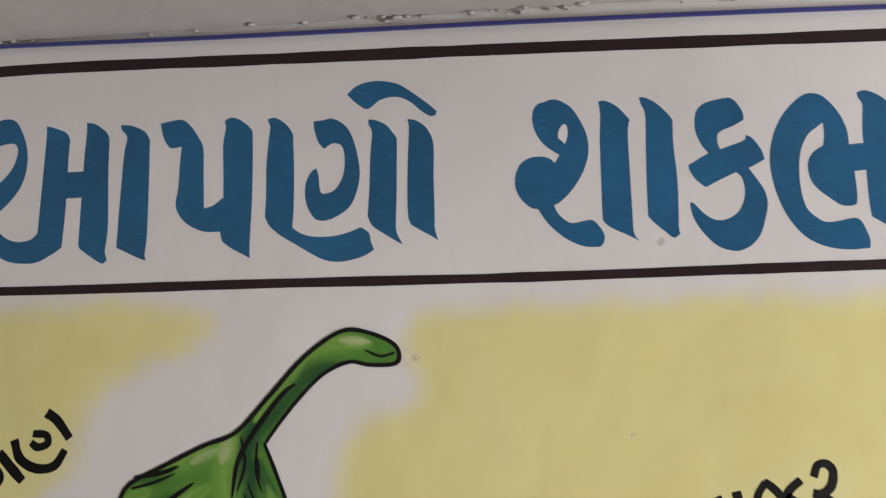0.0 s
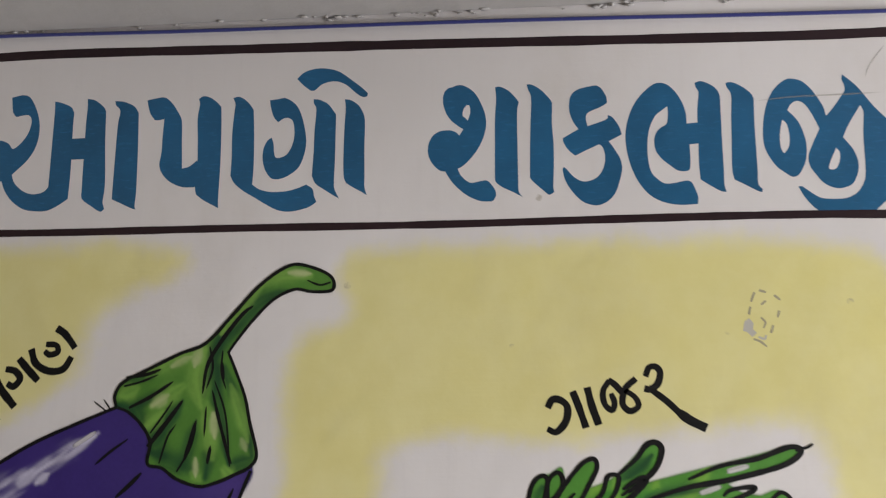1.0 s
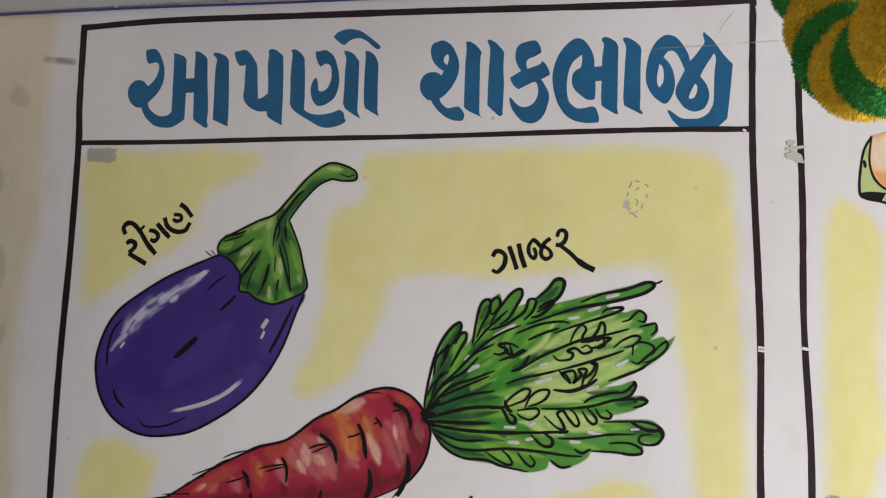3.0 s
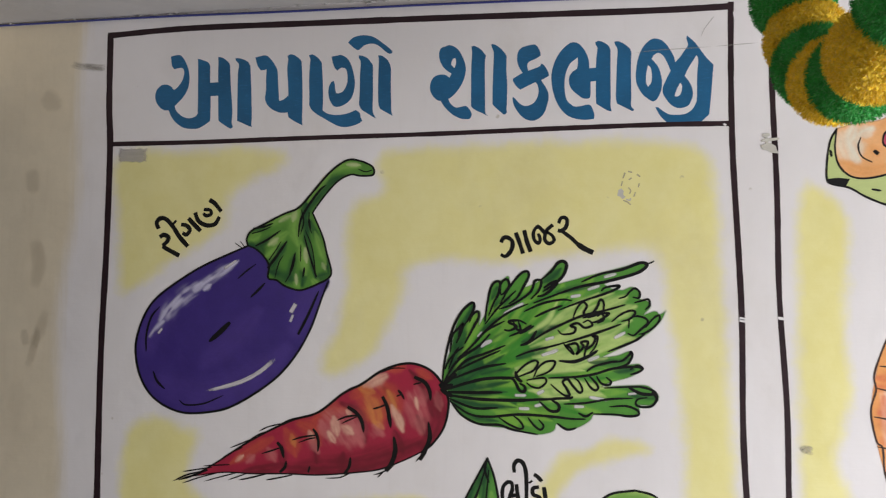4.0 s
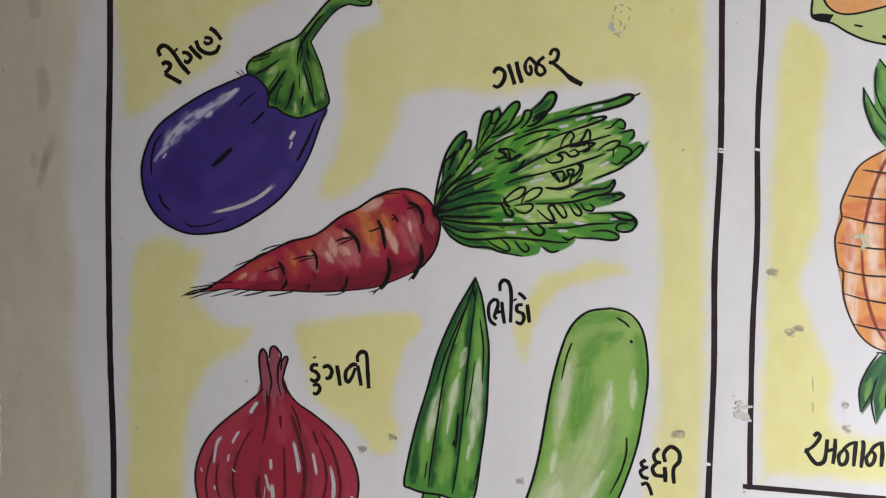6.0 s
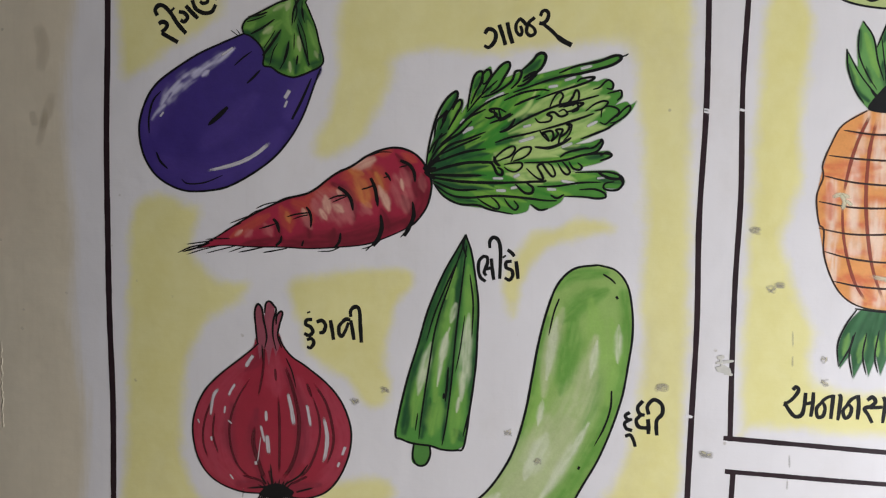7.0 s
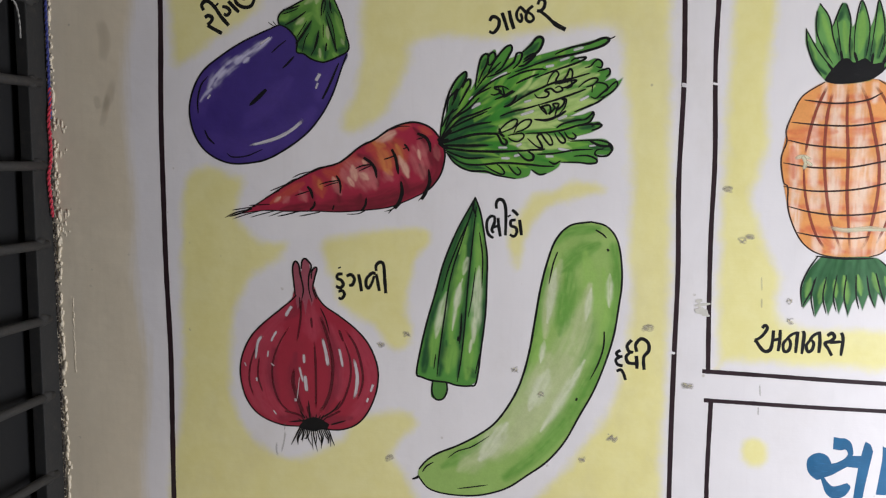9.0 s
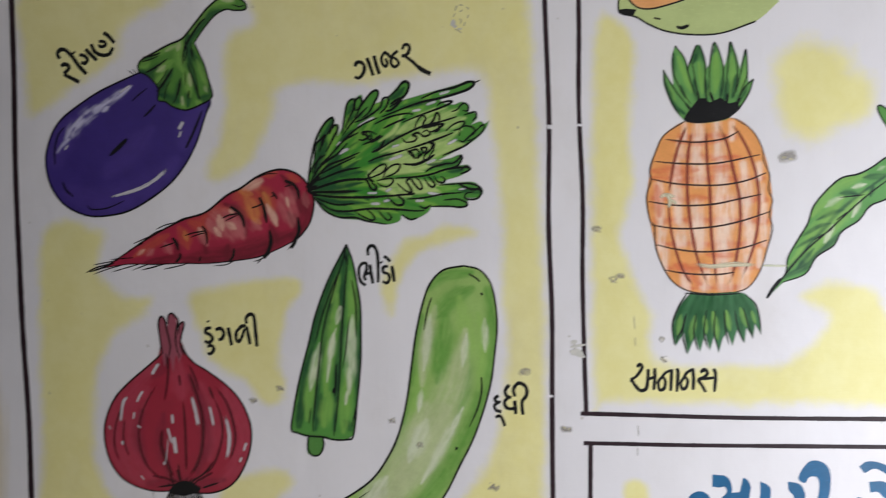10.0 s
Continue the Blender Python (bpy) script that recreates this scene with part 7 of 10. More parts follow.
c.line(2.6, [(35.7, -159.2), (29.8, -101.3), (22.4, -25.9), (18.1, 33.4), (12.1, 93.3), (5.7, 132.3)], (0.6, 0.5))
c.line(2.6, [(26, -142.6), (7.4, -100.7), (-8.9, -58.4), (-19.5, -20.2)], (0.5, 0.2))
c.line(2.6, [(41.2, -118.1), (46.7, -76.8), (45.8, -26.7)], (0.4, 0.2))
c.line(3.3, [(12.9, 16.7), (11.5, 42.2), (9.2, 67.8)], (0.5, 0.3))
c.line(3.3, [(7.4, 55.1), (6.7, 63.7)])
c.line(1.9, [(35.3, -59.8), (29.3, -9.3), (23, 24.7)], (0.3, 0.1))
c.line(2.0, [(-30.4, 86.7), (-33.7, 112.7)])
c.line(2.0, [(43.1, 83.3), (36, 117.9)])
c.line(3.2, [(33.8, -174), (30.7, -159.1), (35.9, -142.8)], (1, 0.4))
c.done()

label_okra = mural('painted_lettering', 587, 625, 'small black hand-painted Gujarati name ભીંડો', 'lettering', 'vegetable names')
c = Coat('stroke', label_okra, 'ink', 1)
c.line(5.0, [(-20, -9.5), (-26.8, -2.4), (-28.1, 9.9), (-24.9, 21.3), (-17.2, 27.2)], (0.9, 0.9))
c.line(5.0, [(-21.5, -8.6), (-16.1, -7.3), (-15.3, 0.4), (-17.5, 7.3), (-19.7, 14.3), (-16.6, 18.8)], (0.8, 0.8))
c.line(4.6, [(-16.7, 9.6), (-12.1, 7.9), (-7.6, 7.8)], (0.8, 0.8))
c.line(5.3, [(-10, -5.9), (-8.3, 9.3), (-5.8, 24.5)], (0.9, 0.9))
c.line(5.3, [(-12.5, -20.4), (-12.6, -30.3), (-7.4, -35.8), (-0.5, -31.4), (2.8, -15.4), (2.5, 22.7)], (0.8, 0.9))
c.line(5.3, [(7.4, -10.2), (9, -8)], (1, 1))
c.line(5.3, [(18.9, -2.9), (11.3, -1.2), (11.4, 6.4), (19.1, 10), (20.7, 17.6), (16.2, 23.8), (9.4, 21)], (0.9, 0.8))
c.line(5.3, [(24.9, -3.1), (26.6, 8.3), (28.3, 21.9)], (0.9, 0.9))
c.line(4.9, [(12.6, -18.8), (18, -15.1), (22.6, -9.9)], (0.9, 0.8))
c.done()

gourd = mural('painted_bottle_gourd', 640, 847, 'pale green bottle gourd painted on the wall', 'gourd', 'vegetables painted on the wall')
c = Blend('body', gourd, (0.275, 0.43, 0.115), 1, [(85.9, -223.4), (110.5, -216.4), (127.3, -195), (134.7, -159.2), (135.9, -123.2), (131.9, -86.9), (125.3, -41.2), (112.5, 5), (95, 51.9), (72.8, 94.8), (50.4, 138.2), (23.1, 172.8), (-9.1, 198.6), (-46.5, 224.9), (-93.7, 239.5), (-141.6, 240.7), (-175.3, 233), (-192.6, 214.4), (-192.5, 199.7), (-179.7, 184.3), (-160.3, 170.5), (-126.6, 155.1), (-93.3, 136), (-65, 113.6), (-41.6, 81.1), (-23.1, 42.6), (-9.3, -9.5), (-0.3, -65.5), (6.9, -111.8), (17.6, -157.8), (31, -194.3), (53.2, -217)], 1.8)
c.stroke('w_gourd', 28, [(123, -184), (129, -122), (122, -51), (98, 18), (57, 93), (9, 156), (-45, 206)], (0.5, 0.5))
c.stroke('w_gourd', 36, [(55, -147), (46, -84), (40, -39)], (0.3, 0.2))
c.stroke('w_gourd', 15, [(89, -104), (86, -32), (64, 28)], (0.3, 0.2))
c.stroke('w_gourd', 26, [(39, -142), (67, -172), (99, -188)], (0.3, 0.3))
c.stroke('w_gourd', 18, [(10, -65), (-3, -10), (-33, 51), (-78, 106)], (0.4, 0.4))
c.stroke('w_gourd', 18, [(27, -186), (51, -207), (98, -213)], (0.4, 0.4))
c.stroke('w_gourd', 20, [(-152, 194), (-124, 175), (-69, 143)], (0.4, 0.3))
c.stroke('w_gourd', 18, [(17, -146), (7, -83), (1, -38)], (0.4, 0.4))
c.stroke('w_lgourd', 24, [(77, -174), (88, -121), (89, -63)], (0.3, 0.3))
c.stroke('w_lgourd', 20, [(23, -120), (14, -47), (-8, 29)], (0.3, 0.3))
c.stroke('w_lgourd', 18, [(106, -148), (115, -104), (105, -28)], (0.3, 0.3))
c.stroke('w_lgourd', 20, [(63, -31), (42, 15)], (0.3, 0.3))
c.stroke('w_pale', 18, [(40, -160), (23, -102), (16, -34)], (0.3, 0.3))
c.stroke('w_pale', 44, [(86, -121), (72, -49), (38, 25), (-6, 101), (-64, 165)], (0.2, 0.5))
c.stroke('w_pale', 48, [(21, -2), (-15, 83), (-78, 161)], (0.3, 0.5))
c.stroke('w_pale', 38, [(59, 1), (12, 90), (-37, 154)], (0.3, 0.4))
c.stroke('w_pale', 30, [(-78, 161), (-124, 197)], (0.4, 0.3))
c.stroke('w_cream', 10, [(31, -148), (25, -102), (19, -58)], (0.3, 0.2))
c.stroke('w_cream', 13, [(80, 1), (49, 59), (11, 123)], (0.2, 0.2))
c.stroke('w_cream', 8, [(88, -117), (80, -63)], (0.2, 0.2))
c.stroke('w_cream', 22, [(22, 21), (-8, 88)], (0.3, 0.2))
c.stroke('w_cream', 26, [(-46, 114), (-89, 176)], (0.3, 0.3))
c.stroke('w_cream', 9, [(117, -140), (117, -87)], (0.2, 0.2))
c.stroke('w_cream', 7, [(15, -29), (9, 8)], (0.2, 0.2))
c.done()
c = Coat('outline', gourd, 'ink', 3)
c.line(3.1, [(85.9, -223.4), (110.5, -216.4), (127.3, -195), (134.7, -159.2), (135.9, -123.2), (131.9, -86.9), (125.3, -41.2), (112.5, 5), (95, 51.9), (72.8, 94.8), (50.4, 138.2), (23.1, 172.8), (-9.1, 198.6), (-46.5, 224.9), (-93.7, 239.5), (-141.6, 240.7), (-175.3, 233), (-192.6, 214.4)], (0.8, 0.8))
c.line(3.4, [(-192.5, 199.7), (-179.7, 184.3), (-160.3, 170.5), (-126.6, 155.1), (-93.3, 136), (-65, 113.6), (-41.6, 81.1), (-23.1, 42.6), (-9.3, -9.5), (-0.3, -65.5), (6.9, -111.8), (17.6, -157.8), (31, -194.3), (53.2, -217), (85.9, -223.4)], (0.8, 0.8))
c.line(3.8, [(-192.6, 211.5), (-197.5, 215.7), (-204.4, 218.1)], (0.9, 0.5))
c.line(2.4, [(33.7, -174.3), (26.6, -153.3), (20.4, -121.2)], (0.7, 0.2))
c.line(2.7, [(93, -210.9), (104.5, -203.8), (110.7, -197.6)], (0.8, 0.2))
c.line(3.4, [(111.7, -180.5), (114.4, -176.9)], (1, 1))
c.line(2.8, [(110.2, -47.2), (109.6, -22.4), (101.8, 5.4), (88.6, 33.6)], (0.8, 0.1))
c.line(3.5, [(69.1, 64.1), (67.3, 68.9)], (1, 1))
c.line(2.2, [(-72.6, 135), (-102.9, 155.8), (-126.7, 164.8), (-143, 177.3)], (0.2, 0.2))
c.line(2.6, [(-168.1, 186.5), (-179.8, 194.1), (-186.7, 204.2)], (0.3, 0.6))
c.line(2.2, [(-127.1, 230), (-103.2, 225.6), (-74.7, 219.9)], (0.2, 0.2))
c.done()

label_gourd = mural('painted_lettering', 794, 837, 'small black hand-painted Gujarati name દૂધી', 'lettering', 'vegetable names')
c = Coat('stroke', label_gourd, 'ink', 1)
c.line(5.3, [(-17.7, -7.8), (-23.8, -2.9), (-20.1, 2.5), (-13.9, 2.2)], (0.9, 0.6))
c.line(5.3, [(-18.3, 3.3), (-24.4, 8.2), (-21.6, 15.5), (-13.5, 17.9)], (0.7, 0.8))
c.line(5.4, [(-23.1, 26.7), (-16, 24.5), (-11.4, 31.7), (-8.5, 40.9)], (0.8, 0.9))
c.line(5.7, [(-0.4, -25.1), (-7.2, -15.6), (-4.3, -6.5), (2.8, -4.9)], (0.9, 0.7))
c.line(5.8, [(-3.4, -3.8), (-8.5, 2.9), (-4.8, 12), (6.8, 13.4)], (0.7, 0.8))
c.line(5.7, [(7.4, 0.4), (8.5, 11.4), (8.8, 21.6)], (0.9, 0.9))
c.line(5.7, [(8.1, -6.1), (6, -17.9), (14.6, -27.5), (25.3, -21.4), (26.5, -8.6), (19.7, 0.8), (19.1, 11), (20.3, 22.9)], (0.8, 0.9))
c.done()

pineapple = mural('painted_pineapple', 1104, 534, 'orange pineapple with green leaf tufts painted on the wall', 'pineapple', 'fruits painted on the wall')
c = Blend('fruit', pineapple, (0.74, 0.31, 0.09), 1, [(-37.4, -125.4), (-3.5, -127.8), (38.6, -128.3), (63.7, -110.5), (78.6, -84.4), (88.5, -49.9), (93.3, -6.9), (91.4, 36.1), (86.2, 70.5), (75.1, 105), (58.1, 129), (36.9, 137.4), (-5.6, 138.5), (-35.5, 132.9), (-56.7, 118.6), (-71.9, 93.9), (-81.9, 63.2), (-90, 23.8), (-94, -11), (-89.3, -45.6), (-80.4, -80), (-67.3, -105.6)], 1.4)
c.stroke('b_rustsoft', 10.5, [(-42.7, -104), (-30, -101.9)], (0.8, 0.5))
c.stroke('b_rustsoft', 10.1, [(-24.9, -103.5), (-4.6, -99.5)], (0.8, 0.5))
c.stroke('b_rustsoft', 9.6, [(0.5, -102.8), (22.4, -102.2)], (0.8, 0.5))
c.stroke('b_rustsoft', 9.2, [(27.5, -102.1), (40.9, -100)], (0.8, 0.5))
c.stroke('b_rustsoft', 8.8, [(-51.5, -72.4), (-33.6, -71.9)], (0.8, 0.5))
c.stroke('b_rustsoft', 12, [(-28.6, -71.8), (-4.8, -70.3)], (0.8, 0.5))
c.stroke('b_rustsoft', 9.3, [(0.2, -71), (29.8, -66.8)], (0.8, 0.5))
c.stroke('b_rustsoft', 8.2, [(34.9, -70.1), (50.8, -67.1)], (0.8, 0.5))
c.stroke('b_rustsoft', 8.9, [(-85.9, -40.3), (-64.6, -38.1)], (0.8, 0.5))
c.stroke('b_rustsoft', 11.3, [(-59.5, -39.7), (-38.2, -38.3)], (0.8, 0.5))
c.stroke('b_rustsoft', 10.4, [(-33.1, -39.1), (-5.1, -37.5)], (0.8, 0.5))
c.stroke('b_rustsoft', 12.2, [(-0, -38.3), (37.2, -36.5)], (0.8, 0.5))
c.stroke('b_rustsoft', 11.8, [(42.2, -37.3), (61.6, -36.8)], (0.8, 0.5))
c.stroke('b_rustsoft', 7.1, [(66.6, -36.7), (82.6, -36.3)], (0.8, 0.5))
c.stroke('b_rustsoft', 7.4, [(-84.5, -10), (-65.8, -7.8)], (0.8, 0.5))
c.stroke('b_rustsoft', 11.7, [(-60.6, -9.4), (-38.5, -6.3)], (0.8, 0.5))
c.stroke('b_rustsoft', 10.1, [(-33.4, -8.8), (-4.5, -8.2)], (0.8, 0.5))
c.stroke('b_rustsoft', 7.9, [(0.6, -8.1), (39.5, -5.5)], (0.8, 0.5))
c.stroke('b_rustsoft', 13.4, [(44.6, -7.1), (66.4, -3.2)], (0.8, 0.5))
c.stroke('b_rustsoft', 11.5, [(71.5, -6.5), (85.7, -3.6)], (0.8, 0.5))
c.stroke('b_rustsoft', 14.6, [(-81.5, 24), (-65.2, 25.2)], (0.8, 0.5))
c.stroke('b_rustsoft', 10.9, [(-60.1, 24.4), (-37.1, 24.9)], (0.8, 0.5))
c.stroke('b_rustsoft', 13.8, [(-32, 25), (-3.1, 26.5)], (0.8, 0.5))
c.stroke('b_rustsoft', 10.4, [(2, 25.7), (41, 27.3)], (0.8, 0.5))
c.stroke('b_rustsoft', 13.4, [(46, 26.6), (69.6, 28.8)], (0.8, 0.5))
c.stroke('b_rustsoft', 14.9, [(74.7, 27.2), (88.1, 27.4)], (0.8, 0.5))
c.stroke('b_rustsoft', 10.4, [(-79.3, 60.6), (-63.9, 61.8)], (0.8, 0.5))
c.stroke('b_rustsoft', 9, [(-58.7, 61), (-35.7, 62.3)], (0.8, 0.5))
c.stroke('b_rustsoft', 11.9, [(-30.6, 61.5), (-2.5, 63.8)], (0.8, 0.5))
c.stroke('b_rustsoft', 13.9, [(2.6, 62.1), (41.6, 64.5)], (0.8, 0.5))
c.stroke('b_rustsoft', 9.8, [(46.6, 62.9), (71.1, 65.1)], (0.8, 0.5))
c.stroke('b_rustsoft', 8.8, [(76.2, 63.4), (88.8, 65.4)], (0.8, 0.5))
c.stroke('b_rustsoft', 8.8, [(-76.2, 96.5), (-58.3, 99.4)], (0.8, 0.5))
c.stroke('b_rustsoft', 13.2, [(-53.1, 96.8), (-30, 98.1)], (0.8, 0.5))
c.stroke('b_rustsoft', 12, [(-24.9, 97.3), (0.6, 97.7)], (0.8, 0.5))
c.stroke('b_rustsoft', 12.5, [(5.7, 97.8), (38, 98.3)], (0.8, 0.5))
c.stroke('b_rustsoft', 9, [(43, 98.4), (64.1, 100.4)], (0.8, 0.5))
c.stroke('b_rustsoft', 8, [(69.2, 98.8), (81, 99.9)], (0.8, 0.5))
c.stroke('b_rustsoft', 8, [(-48.3, 127.5), (-25.2, 130.4)], (0.8, 0.5))
c.stroke('b_rustsoft', 9.2, [(-20.1, 127.9), (2.9, 129.9)], (0.8, 0.5))
c.stroke('b_rustsoft', 11.6, [(8, 128.3), (34.3, 132.1)], (0.8, 0.5))
c.stroke('b_rustsoft', 12.2, [(39.5, 128.7), (58.1, 131.6)], (0.8, 0.5))
c.stroke('b_peach', 7.4, [(-37.4, -123.6), (-36.8, -99.5)], (0.95, 0.9))
c.stroke('b_peach', 14.6, [(-15.4, -123), (-15.6, -99)], (0.95, 0.9))
c.stroke('b_peach', 11.8, [(11.6, -122.2), (12.3, -102.5)], (0.95, 0.9))
c.stroke('b_peach', 8.3, [(34.4, -121.6), (34.2, -97.6)], (0.95, 0.9))
c.stroke('b_peach', 12, [(-42.8, -93.7), (-41.3, -72.9)], (0.95, 0.9))
c.stroke('b_peach', 15.3, [(-17.3, -93), (-19.2, -68.9)], (0.95, 0.9))
c.stroke('b_peach', 14.6, [(14.8, -92.1), (14.6, -66.3)], (0.95, 0.9))
c.stroke('b_peach', 15.4, [(-49.9, -61.1), (-49.2, -40.3)], (0.95, 0.9))
c.stroke('b_peach', 19.5, [(-17.6, -60.3), (-17, -35.2)], (0.95, 0.9))
c.stroke('b_peach', 17.5, [(17.9, -59.4), (17.7, -36.1)], (0.95, 0.9))
c.stroke('b_peach', 12.2, [(50.8, -58.5), (52.3, -34.5)], (0.95, 0.9))
c.stroke('b_peach', 9.2, [(74.3, -58), (74.2, -35.6)], (0.95, 0.9))
c.stroke('b_peach', 11.8, [(-75.8, -29.7), (-75.2, -5.4)], (0.95, 0.9))
c.stroke('b_peach', 16, [(-51.1, -29.1), (-49.6, -5.7)], (0.95, 0.9))
c.stroke('b_peach', 19, [(19.4, -27.5), (17.5, -3.4)], (0.95, 0.9))
c.stroke('b_peach', 16.5, [(53.9, -26.7), (55.5, -2.5)], (0.95, 0.9))
c.stroke('b_peach', 8.3, [(79.2, -26.1), (79, -3.7)], (0.95, 0.9))
c.stroke('b_peach', 12, [(-74.4, 0.7), (-72.9, 26.8)], (0.95, 0.9))
c.stroke('b_peach', 11.6, [(-47.1, 1.3), (-47.3, 25.6)], (0.95, 0.9))
c.stroke('b_peach', 16.7, [(-19, 1.9), (-19.2, 30.5)], (0.95, 0.9))
c.stroke('b_peach', 28.1, [(24.2, 2.8), (23.2, 30.4)], (0.95, 0.9))
c.stroke('b_peach', 12.2, [(57.1, 3.5), (57, 29.4)], (0.95, 0.9))
c.stroke('b_peach', 8.7, [(81.5, 4.1), (79.7, 29)], (0.95, 0.9))
c.stroke('b_peach', 12.2, [(-71.3, 35.5), (-73.3, 65.1)], (0.95, 0.9))
c.stroke('b_peach', 17.4, [(-43.1, 36.1), (-43.3, 59.5)], (0.95, 0.9))
c.stroke('b_peach', 20.2, [(-15.9, 36.6), (-17, 64.4)], (0.95, 0.9))
c.stroke('b_peach', 21.2, [(18.9, 37.3), (20.4, 65.9)], (0.95, 0.9))
c.stroke('b_peach', 16, [(59.4, 38.1), (60.1, 63.2)], (0.95, 0.9))
c.stroke('b_peach', 10.7, [(81.3, 38.5), (82.9, 64.4)], (0.95, 0.9))
c.stroke('b_peach', 14.5, [(-70, 72.1), (-70.3, 100.9)], (0.95, 0.9))
c.stroke('b_peach', 18.5, [(18.6, 73.7), (20.2, 97.1)], (0.95, 0.9))
c.stroke('b_peach', 14.8, [(53.3, 74.3), (53.2, 102)], (0.95, 0.9))
c.stroke('b_peach', 8.5, [(75.3, 74.7), (74.3, 97.1)], (0.95, 0.9))
c.stroke('b_peach', 12.6, [(-37.8, 108.4), (-36.3, 131.1)], (0.95, 0.9))
c.stroke('b_peach', 16.2, [(-5.4, 108.9), (-7.3, 128)], (0.95, 0.9))
c.stroke('b_peach', 19.7, [(21.8, 109.3), (22.5, 128.5)], (0.95, 0.9))
c.stroke('b_peach', 13.4, [(52.3, 109.8), (48.7, 133.2)], (0.95, 0.9))
c.stroke('b_rustsoft', 16, [(-85, -52), (-47, -51), (-17, -52)], (0.4, 0.3))
c.stroke('b_rustsoft', 7, [(-58, -97), (-12, -92), (32, -99)], (0.3, 0.3))
c.stroke('b_rustsoft', 7, [(3, -66), (42, -71)], (0.3, 0.3))
c.stroke('b_rustsoft', 16, [(-79, -28), (-76, 17)], (0.4, 0.4))
c.stroke('b_rustsoft', 16, [(-50, 93), (-14, 123)], (0.4, 0.4))
c.stroke('b_rustsoft', 12, [(-5, 79), (39, 80)], (0.3, 0.3))
c.stroke('b_rustsoft', 12, [(-47, -36), (-34, -27)])
c.stroke('b_rustsoft', 12, [(-4, -52), (38, -55)], (0.3, 0.3))
c.done()
c = Coat('grid_line', pineapple, 'b_rust', 2.2)
c.line(5.5, [(-33, -120), (-46, -88), (-55, -53), (-61, -15)], (0.7, 0.5))
c.line(5, [(-62, -9), (-59, 33), (-52, 68), (-40, 103), (-23, 130)], (0.5, 0.6))
c.line(6, [(-23, -120), (-31, -79), (-33, -36), (-32, -1), (-27, 42), (-18, 86), (-1, 131)], (0.7, 0.5))
c.line(6, [(-4, -121), (-3, -69), (1, -18), (2, 34), (5, 73), (11, 131)], (0.7, 0.5))
c.line(6, [(12, -124), (26, -94), (36, -51), (45, -8), (46, 35), (41, 78), (33, 113), (24, 127)], (0.7, 0.5))
c.line(5.5, [(29, -126), (47, -102), (63, -68), (73, -24), (73, 27), (67, 62), (56, 96), (45, 122)], (0.7, 0.4))
c.done()
c = Coat('cross_line', pineapple, 'sepia', 2.6)
c.line(2.7, [(-64.9, -99.4), (-20.7, -93.9), (21.6, -97.9), (45.2, -109.3)], (0.5, 0.4))
c.line(2.7, [(-82.2, -66.2), (-38, -61.6), (12.9, -61.2), (76, -72.5)], (0.4, 0.5))
c.line(2.7, [(-87.7, -39.5), (-46.8, -30.8), (12.6, -27.6), (54.8, -33.5), (85.1, -44.8)], (0.4, 0.5))
c.line(2.7, [(-91.5, -4.9), (-47.1, 2.1), (3.9, 1.5), (46.2, -6.2), (78.2, -12.4)], (0.5, 0.4))
c.line(2.7, [(-90.1, 30.8), (-47.4, 37.7), (3.7, 36.1), (46, 28.3), (89.9, 14.6)], (0.4, 0.5))
c.line(2.7, [(-81.9, 61.4), (-47.7, 69.9), (-5.1, 74.1), (45.8, 69.8), (86.3, 57.6)], (0.4, 0.5))
c.line(2.7, [(-69.4, 100.9), (-31, 107.6), (11.6, 109.2), (37.1, 106.1)], (0.4, 0.5))
c.done()
c = Coat('outline', pineapple, 'sepia', 3)
c.line(2.3, [(-37.4, -125.4), (-67.3, -105.6), (-80.4, -80), (-89.2, -54.3), (-87.7, -36.9), (-94.8, -11.1), (-90, 23.8), (-83.3, 32.7), (-81.9, 63.2), (-71.9, 93.9), (-56.7, 118.6), (-35.5, 132.9), (-5.6, 138.5), (36.9, 137.4)], (0.7, 0.7))
c.line(2.0, [(38.6, -128.3), (63.7, -110.5), (78.6, -84.4), (81.9, -62.9), (90.1, -41.3), (88.3, -19.9), (94.1, -2.5), (89.8, 18.9), (93.9, 40.5), (86.2, 70.5), (75.1, 105), (58.1, 129), (36.9, 137.4)], (0.7, 0.7))
c.done()
c = Blend('crown', pineapple, (0.11, 0.29, 0.07), 3.2, [(-35, -126, 1), (-50, -143), (-61, -166), (-67, -185), (-67, -205, 1), (-56, -186), (-52, -182, 1), (-55, -215), (-53, -230, 1), (-49, -241, 1), (-37, -225), (-30, -207, 1), (-25, -221), (-18, -241, 1), (-11, -239), (-5, -219), (-2, -205, 1), (2, -213), (7, -232), (9, -246, 1), (17, -230), (23, -205, 1), (27, -216), (31, -235), (33, -245, 1), (41, -226), (47, -203, 1), (51, -217), (56, -233, 1), (58, -209), (59, -182, 1), (67, -187, 1), (60, -166), (47, -145), (34, -133), (26, -127, 1), (-4, -123)], 1.2)
c.stroke('w_light', 8, [(-45, -225), (-35, -195), (-25, -169)], (0.4, 0.3))
c.stroke('w_light', 8, [(-14, -214), (-10, -190), (-9, -168)], (0.4, 0.3))
c.stroke('w_light', 11, [(11, -227), (12, -197), (9, -168)], (0.4, 0.3))
c.stroke('w_light', 8, [(36, -222), (36, -192), (33, -167)], (0.4, 0.3))
c.stroke('w_light', 6, [(54, -209), (51, -183), (46, -162)], (0.3, 0.3))
